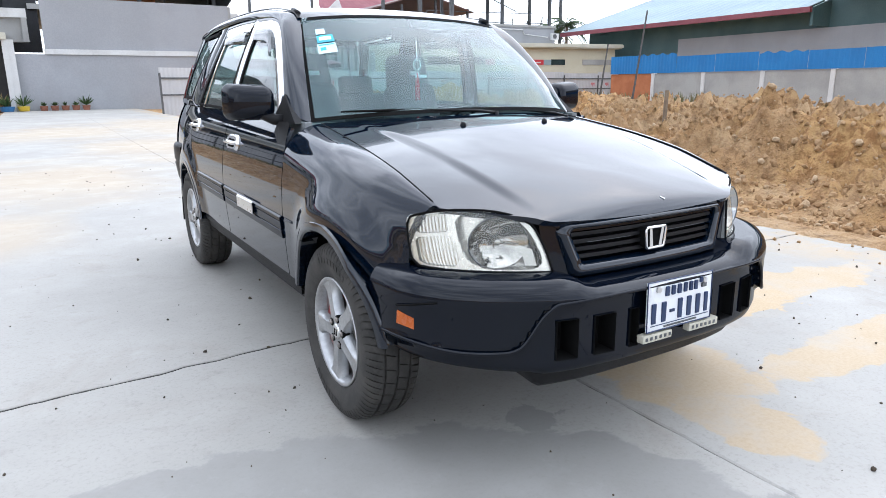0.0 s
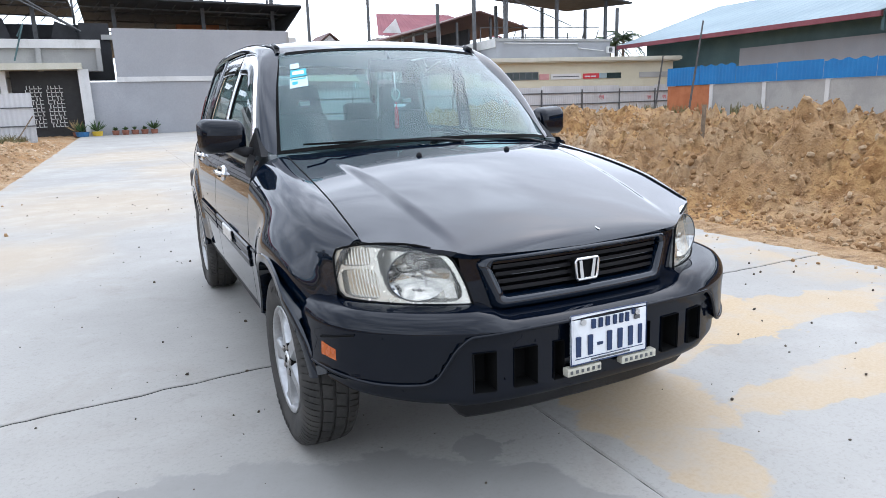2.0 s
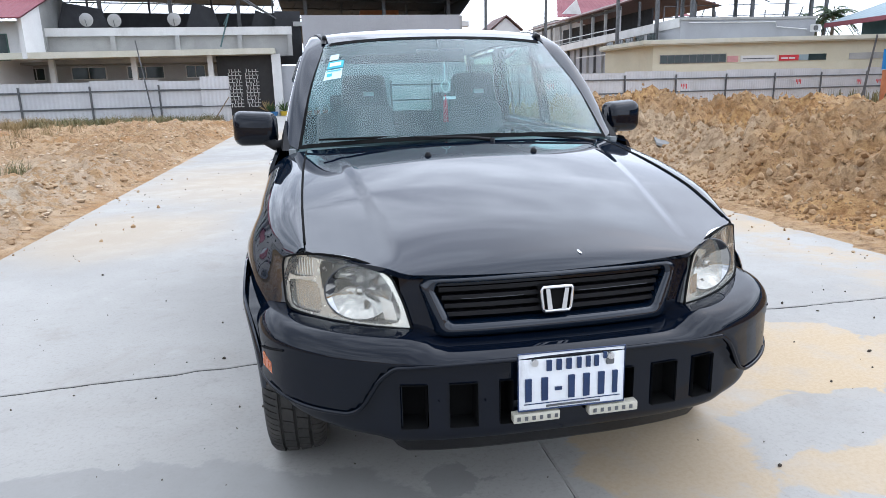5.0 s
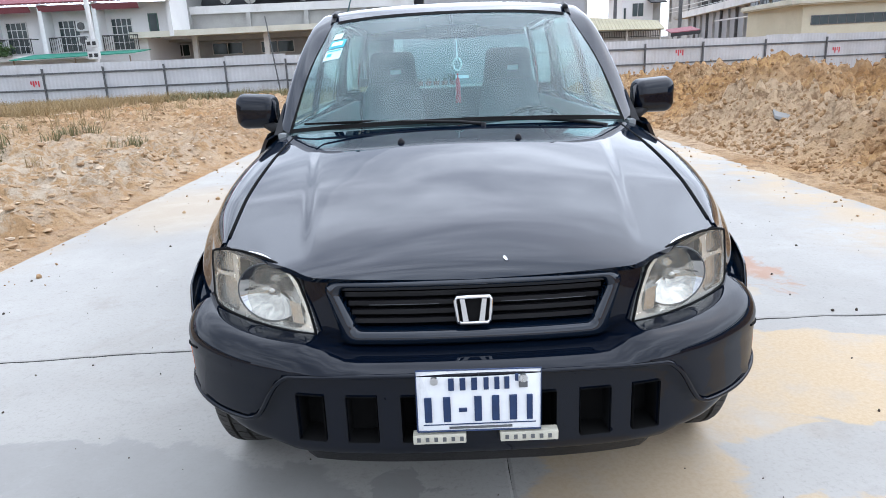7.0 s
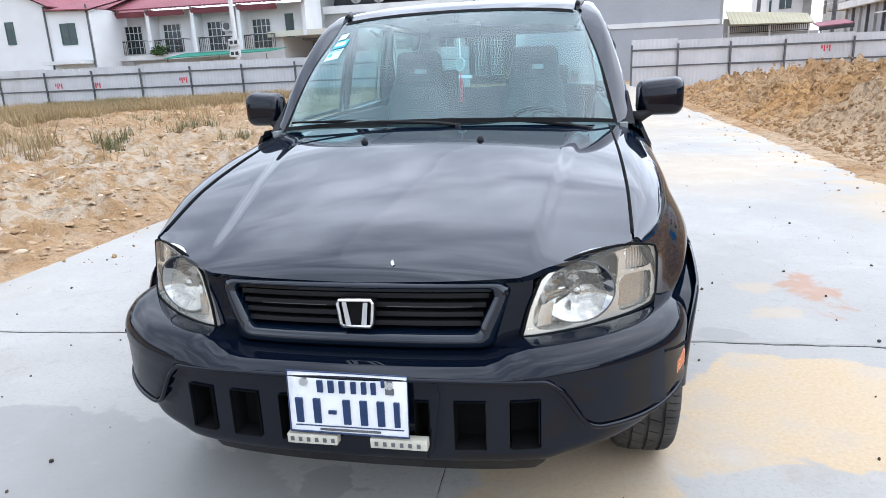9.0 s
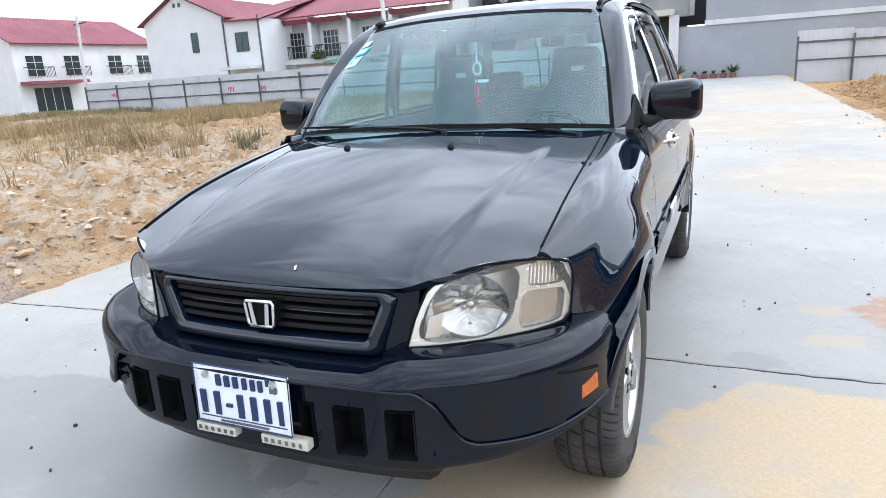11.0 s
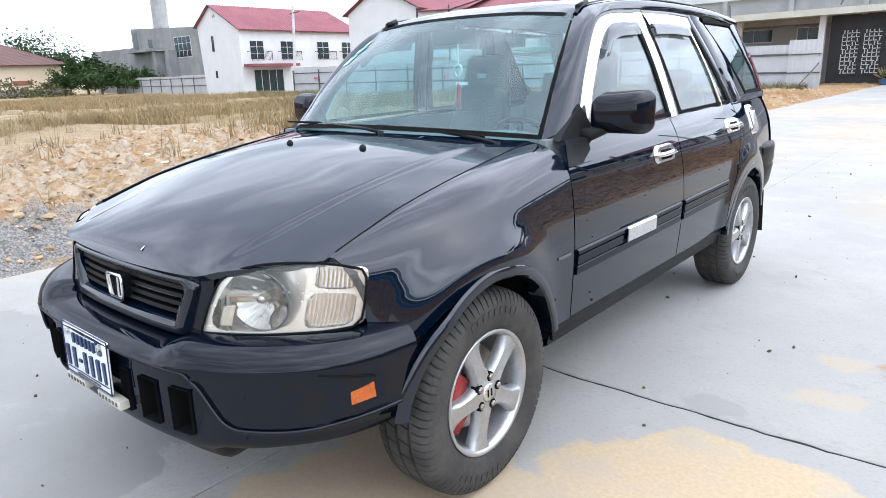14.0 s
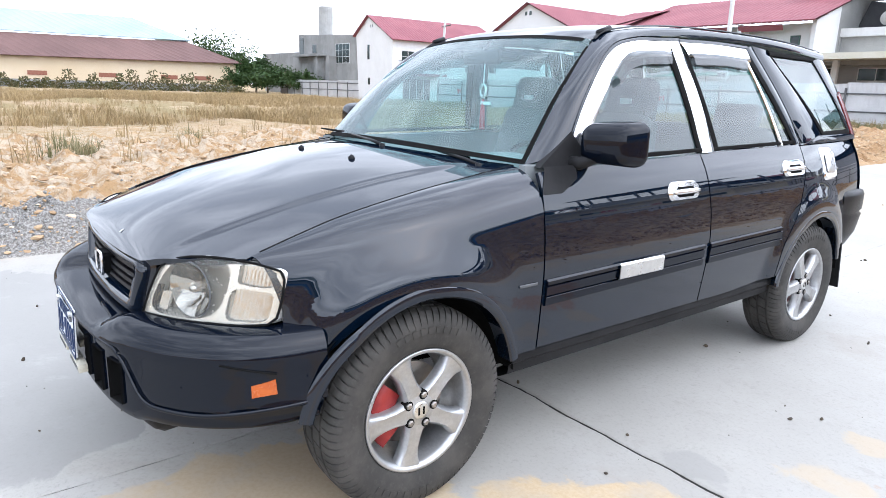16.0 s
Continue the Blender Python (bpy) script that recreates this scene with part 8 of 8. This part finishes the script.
# ---- wheels ----
def make_wheel(front):
    """One wheel about the x axis, its outer face towards +x."""
    ob = thing("wheel", (0, 0, 0), "", "")
    prof = [(-0.085, 0.205), (-0.098, 0.235), (-0.104, 0.27), (-0.098, 0.3090), (-0.084, 0.3260), (-0.072, 0.3320), (-0.052, 0.3355), (-0.050, 0.3270), (-0.043, 0.3270), (-0.041, 0.3360), (-0.006, 0.3370), (-0.004, 0.3280), (0.004, 0.3280), (0.006, 0.3370), (0.041, 0.3360), (0.043, 0.3270), (0.050, 0.3270), (0.052, 0.3355), (0.072, 0.3320), (0.084, 0.3260), (0.096, 0.3120), (0.1025, 0.29), (0.1035, 0.27), (0.100, 0.246), (0.094, 0.225), (0.090, 0.212), (0.082, 0.203)]
    pitch = (0.0, 0.03, 0.20, 0.23)
    n, rows = 312, []
    for x, r in prof:
        ring = []
        for k in range(n + 1):
            rr = r
            shoulder = 0.055 < abs(x) < 0.098 and r > 0.30
            if shoulder and k % 4 in (1, 2):
                rr -= 0.009
            if abs(x) <= 0.042 and r > 0.33 and k % 4 in (1, 2) and (k // 4 + (x > 0)) % 2:
                rr -= 0.007
            a = 2 * math.pi * (k // 4 + pitch[k % 4]) / (n // 4) + 0.10 * max(-0.095, min(0.095, x)) / 0.1
            ring.append((x, rr * math.cos(a), rr * math.sin(a)))
        rows.append(ring)
    tyre = part("tyre", Geo().grid(rows), M_RUBBER, ob, "black road tyre", True)
    tyre.data.set_sharp_from_angle(angle=radians(35))
    # raised sidewall marks as plain bars
    for base_, count in ((60, 9), (230, 8)):
        for k in range(count):
            mk = Geo()
            a0 = math.radians(base_ + 6.2 * k)
            pts_ = [(0.1045, r * math.cos(a), r * math.sin(a)) for a, r in ((a0, 0.262), (a0 + 0.06, 0.262), (a0 + 0.06, 0.284), (a0, 0.284))]
            mk.slab(pts_, (0.0015, 0, 0))
            part("sidewall_mark", mk, M_RUBBER, tyre)
    rim_prof = [(0.082, 0.204), (0.090, 0.207), (0.093, 0.203), (0.088, 0.193), (0.070, 0.186), (0.02, 0.178), (-0.06, 0.172), (-0.09, 0.20)]
    rows = [[(x, r * math.cos(a), r * math.sin(a)) for a in np.linspace(0, 2 * math.pi, 73)] for x, r in rim_prof]
    rim = part("rim", Geo().grid(rows), M_ALLOY, ob, "silver five-spoke alloy rim", True)
    for k in range(5):
        a0 = 2 * math.pi * k / 5 + math.pi / 2 + 0.42
        spoke_rows = []
        for r, wd, x in ((0.030, 0.040, 0.080), (0.060, 0.035, 0.083), (0.090, 0.030, 0.082), (0.130, 0.030, 0.080), (0.165, 0.037, 0.080), (0.194, 0.054, 0.084)):
            d, e = np.array([0, math.cos(a0), math.sin(a0)]), np.array([0, -math.sin(a0), math.cos(a0)])
            spoke_rows.append([tuple(d * r + e * wd * t + np.array([x + dx, 0, 0])) for t, dx in ((-1.05, -0.035), (-1.0, -0.008), (-0.72, 0.002), (-0.25, 0.000), (0.25, 0.000), (0.72, 0.002), (1.0, -0.008), (1.05, -0.035))])
        sp = part("spoke", Geo().grid(spoke_rows), M_ALLOY, rim, "", True)
        sp.data.set_sharp_from_angle(angle=radians(50))
    hub = Geo().tube([(0.03, 0, 0), (0.078, 0, 0), (0.083, 0, 0)], [0.066, 0.060, 0.050], 24)
    part("hub", hub, M_ALLOY, rim, "", True)
    part("centre_cap", Geo().tube([(0.078, 0, 0), (0.087, 0, 0), (0.089, 0, 0)], [0.031, 0.030, 0.024], 20), M_BRUSHED, rim, "bright centre cap", True)
    for t in (-1, 1):
        part("cap_bar", Geo().box(0.0885, 0.0905, 0.009 * t - 0.003, 0.009 * t + 0.003, -0.013, 0.013), M_BAY, rim)
    for k in range(5):
        a = 2 * math.pi * (k + 0.5) / 5 + math.pi / 2 + 0.42
        y, z = 0.052 * math.cos(a), 0.052 * math.sin(a)
        part("wheel_nut", Geo().tube([(0.06, y, z), (0.088, y, z), (0.091, y, z)], [0.0115, 0.011, 0.007], 6), M_DISC, rim, "dull steel wheel nut")
        # flat black disc painting the shade of a recess round the nut
        part("nut_recess", Geo().tube([(0.06, y, z), (0.0845, y, z)], 0.0160, 12), M_BAY, rim)
    disc = part("brake_disc", Geo().tube([(-0.005, 0, 0), (0.010, 0, 0)], 0.138, 40), M_DISC, ob, "worn steel brake disc")
    if front:
        cal = Geo()
        for r0, r1, x0, x1 in ((0.080, 0.162, -0.02, 0.052),):
            rows = []
            for r, x in ((r0, x0), (r0, x1), (r1, x1), (r1, x0)):
                rows.append([(x, r * math.cos(a), r * math.sin(a)) for a in np.radians(np.linspace(138, 222, 14))])
            rows.append(rows[0])
            cal.grid(rows)
        part("caliper", cal, M_CALIPER, ob, "red brake caliper", True)
    else:
        part("drum", Geo().tube([(-0.01, 0, 0), (0.03, 0, 0)], 0.115, 30), M_CALIPER, ob, "red brake drum", True)
    return ob


def place_wheel(front, s, y):
    w = make_wheel(front)
    w.parent = car
    w.matrix_parent_inverse = car.matrix_basis.inverted()
    w.matrix_basis = pose(s * 0.768, y, 0.333, 0, 0, 0 if s > 0 else 180)
    if "category" in w:
        del w["category"]


for y, fr in ((0.0, True), (2.62, False)):
    for s in (1, -1):
        place_wheel(fr, s, y)

# ---- cabin ----
for s in (-1, 1):
    part("door_lining", Geo().box(s * 0.735 - 0.015, s * 0.735 + 0.015, 0.50, 3.15, 0.36, 1.075), M_CABIN, car, "dark grey door lining")
part("bulkhead", Geo().box(-0.715, 0.715, 0.44, 0.50, 0.36, 1.04), M_CABIN, car)
dash_rows = []
for y, z in ((0.44, 1.055), (0.62, 1.062), (0.80, 1.055), (0.90, 1.02), (0.93, 0.94), (0.90, 0.75), (0.88, 0.5)):
    dash_rows.append([(x, y + 0.03 * (x / 0.7) ** 2, z + (0.022 * math.exp(-((x - 0.37) / 0.16) ** 2) if 0.78 < y < 0.92 else 0)) for x in np.linspace(-0.715, 0.715, 41)])
part("dashboard", sheet_geo(np.array(dash_rows), 0), M_CABIN, car, "dark grey dashboard", True)
wheel_c, tiltv = Vector((0.37, 0.98, 0.95)), Euler((radians(-62), 0, 0)).to_matrix()
st = Geo().tube([wheel_c + tiltv @ Vector((0.185 * math.cos(a), 0.185 * math.sin(a), 0)) for a in np.linspace(0, 2 * math.pi, 41)], 0.014, 8)
for a in (0.1, math.pi - 0.1, -math.pi / 2):
    st.tube([wheel_c, wheel_c + tiltv @ Vector((0.18 * math.cos(a), 0.18 * math.sin(a), 0))], 0.014, 6)
st.tube([wheel_c + tiltv @ Vector((0, 0, 0.02)), wheel_c + tiltv @ Vector((0, 0, -0.15))], [0.06, 0.045], 12)
part("steering_wheel", st, M_SATIN, car, "black steering wheel", True)


def cushion(name, x, y, z, w, d, h, lean, parent, r=0.05, top=1.0):
    bm = bmesh.new()
    bmesh.ops.create_cube(bm, size=1.0)
    bmesh.ops.subdivide_edges(bm, edges=list(bm.edges), cuts=2, use_grid_fill=True)
    for v in bm.verts:
        k = 1 - (1 - top) * (v.co.z + 0.5)
        v.co = Vector((v.co.x * w * k, v.co.y * d, v.co.z * h))
        if abs(v.co.y) > d * 0.4:
            v.co.y *= 1 - 0.25 * (v.co.x / w) ** 2
    edges = [e for e in bm.edges if len(e.link_faces) == 2 and e.calc_face_angle(0) > 0.8]
    bmesh.ops.bevel(bm, geom=edges, offset=r, segments=4, profile=0.5, affect="EDGES", clamp_overlap=True)
    bmesh.ops.transform(bm, matrix=pose(x, y, z, lean, 0, 0), verts=bm.verts)
    me = bpy.data.meshes.new(name)
    bm.to_mesh(me)
    bm.free()
    me.polygons.foreach_set("use_smooth", [True] * len(me.polygons))
    return part(name, me, M_SEAT, parent)


def seat(x, y, w, label):
    base_ = cushion("seat", x, y, 0.62, w, 0.50, 0.16, 6, car)
    tagged(base_, label)
    cushion("backrest", x, y + 0.31, 0.94, w * 0.96, 0.15, 0.60, -14, base_, 0.06, 0.66)
    hr = cushion("headrest", x, y + 0.405, 1.30, 0.285, 0.11, 0.21, -12, base_, 0.05, 0.86)
    for s in (-0.06, 0.06):
        part("headrest_post", Geo().tube([(x + s, y + 0.39, 1.17), (x + s, y + 0.41, 1.28)], 0.007, 6), M_CHROME, base_)
    return base_


for x, lab in ((-0.33, "charcoal fabric front seat with headrest"), (0.33, "charcoal fabric front seat with headrest")):
    b = seat(x, 1.22, 0.48, lab)
    part("seat_label", Geo().box(x - 0.01, x + 0.05, 1.545, 1.56, 1.285, 1.31), M_PAPER, b)
bench = cushion("rear_bench", 0, 2.15, 0.62, 1.30, 0.48, 0.16, 6, car)
tagged(bench, "charcoal fabric rear bench")
cushion("backrest", 0, 2.45, 0.90, 1.28, 0.15, 0.55, -16, bench, 0.06, 0.95)
for x in (-0.38, 0.38):
    cushion("headrest", x, 2.54, 1.22, 0.26, 0.09, 0.15, -12, bench, 0.04)
rv = cushion("rear_view_mirror", 0.0, 0.93, 1.475, 0.24, 0.03, 0.065, 0, car, 0.02)
rv.data.materials.clear()
rv.data.materials.append(M_SATIN)
tagged(rv, "black rear-view mirror with a hanging charm")
part("mirror_stem", Geo().tube([(0, 0.93, 1.50), (0, 0.975, 1.548)], 0.01, 6), M_SATIN, rv)
part("cord", Geo().tube([(0.02, 0.93, 1.45), (0.022, 0.925, 1.36)], 0.003, 5), M_PAPER, rv)
part("charm", Geo().tube([(0.022 + 0.020 * math.sin(a), 0.925, 1.325 + 0.028 * math.cos(a)) for a in np.linspace(0, 2 * math.pi, 17)], 0.007, 6), M_BEZEL, rv, "pale oval charm", True)
part("charm_bar", Geo().box(0.012, 0.075, 0.92, 0.928, 1.262, 1.276), M_PAPER, rv)
part("tassel", Geo().tube([(0.022, 0.925, 1.285), (0.022, 0.925, 1.24), (0.022, 0.925, 1.15)], [0.004, 0.011, 0.014], 8), M_TASSEL, rv, "red thread tassel", True)
for s in (-1, 1):
    part("sun_visor", Geo().box(s * 0.34 - 0.19, s * 0.34 + 0.19, 1.03, 1.20, 1.532, 1.547), M_LINING, car, "pale folded sun visor")
    part("grab_handle", Geo().tube([(s * 0.57, 1.5, 1.53), (s * 0.55, 1.56, 1.50), (s * 0.55, 1.66, 1.50), (s * 0.57, 1.72, 1.53)], 0.009, 6), M_LINING, car, "", True)
car.location.x = -0.010   # parked a finger's width off the joint's side
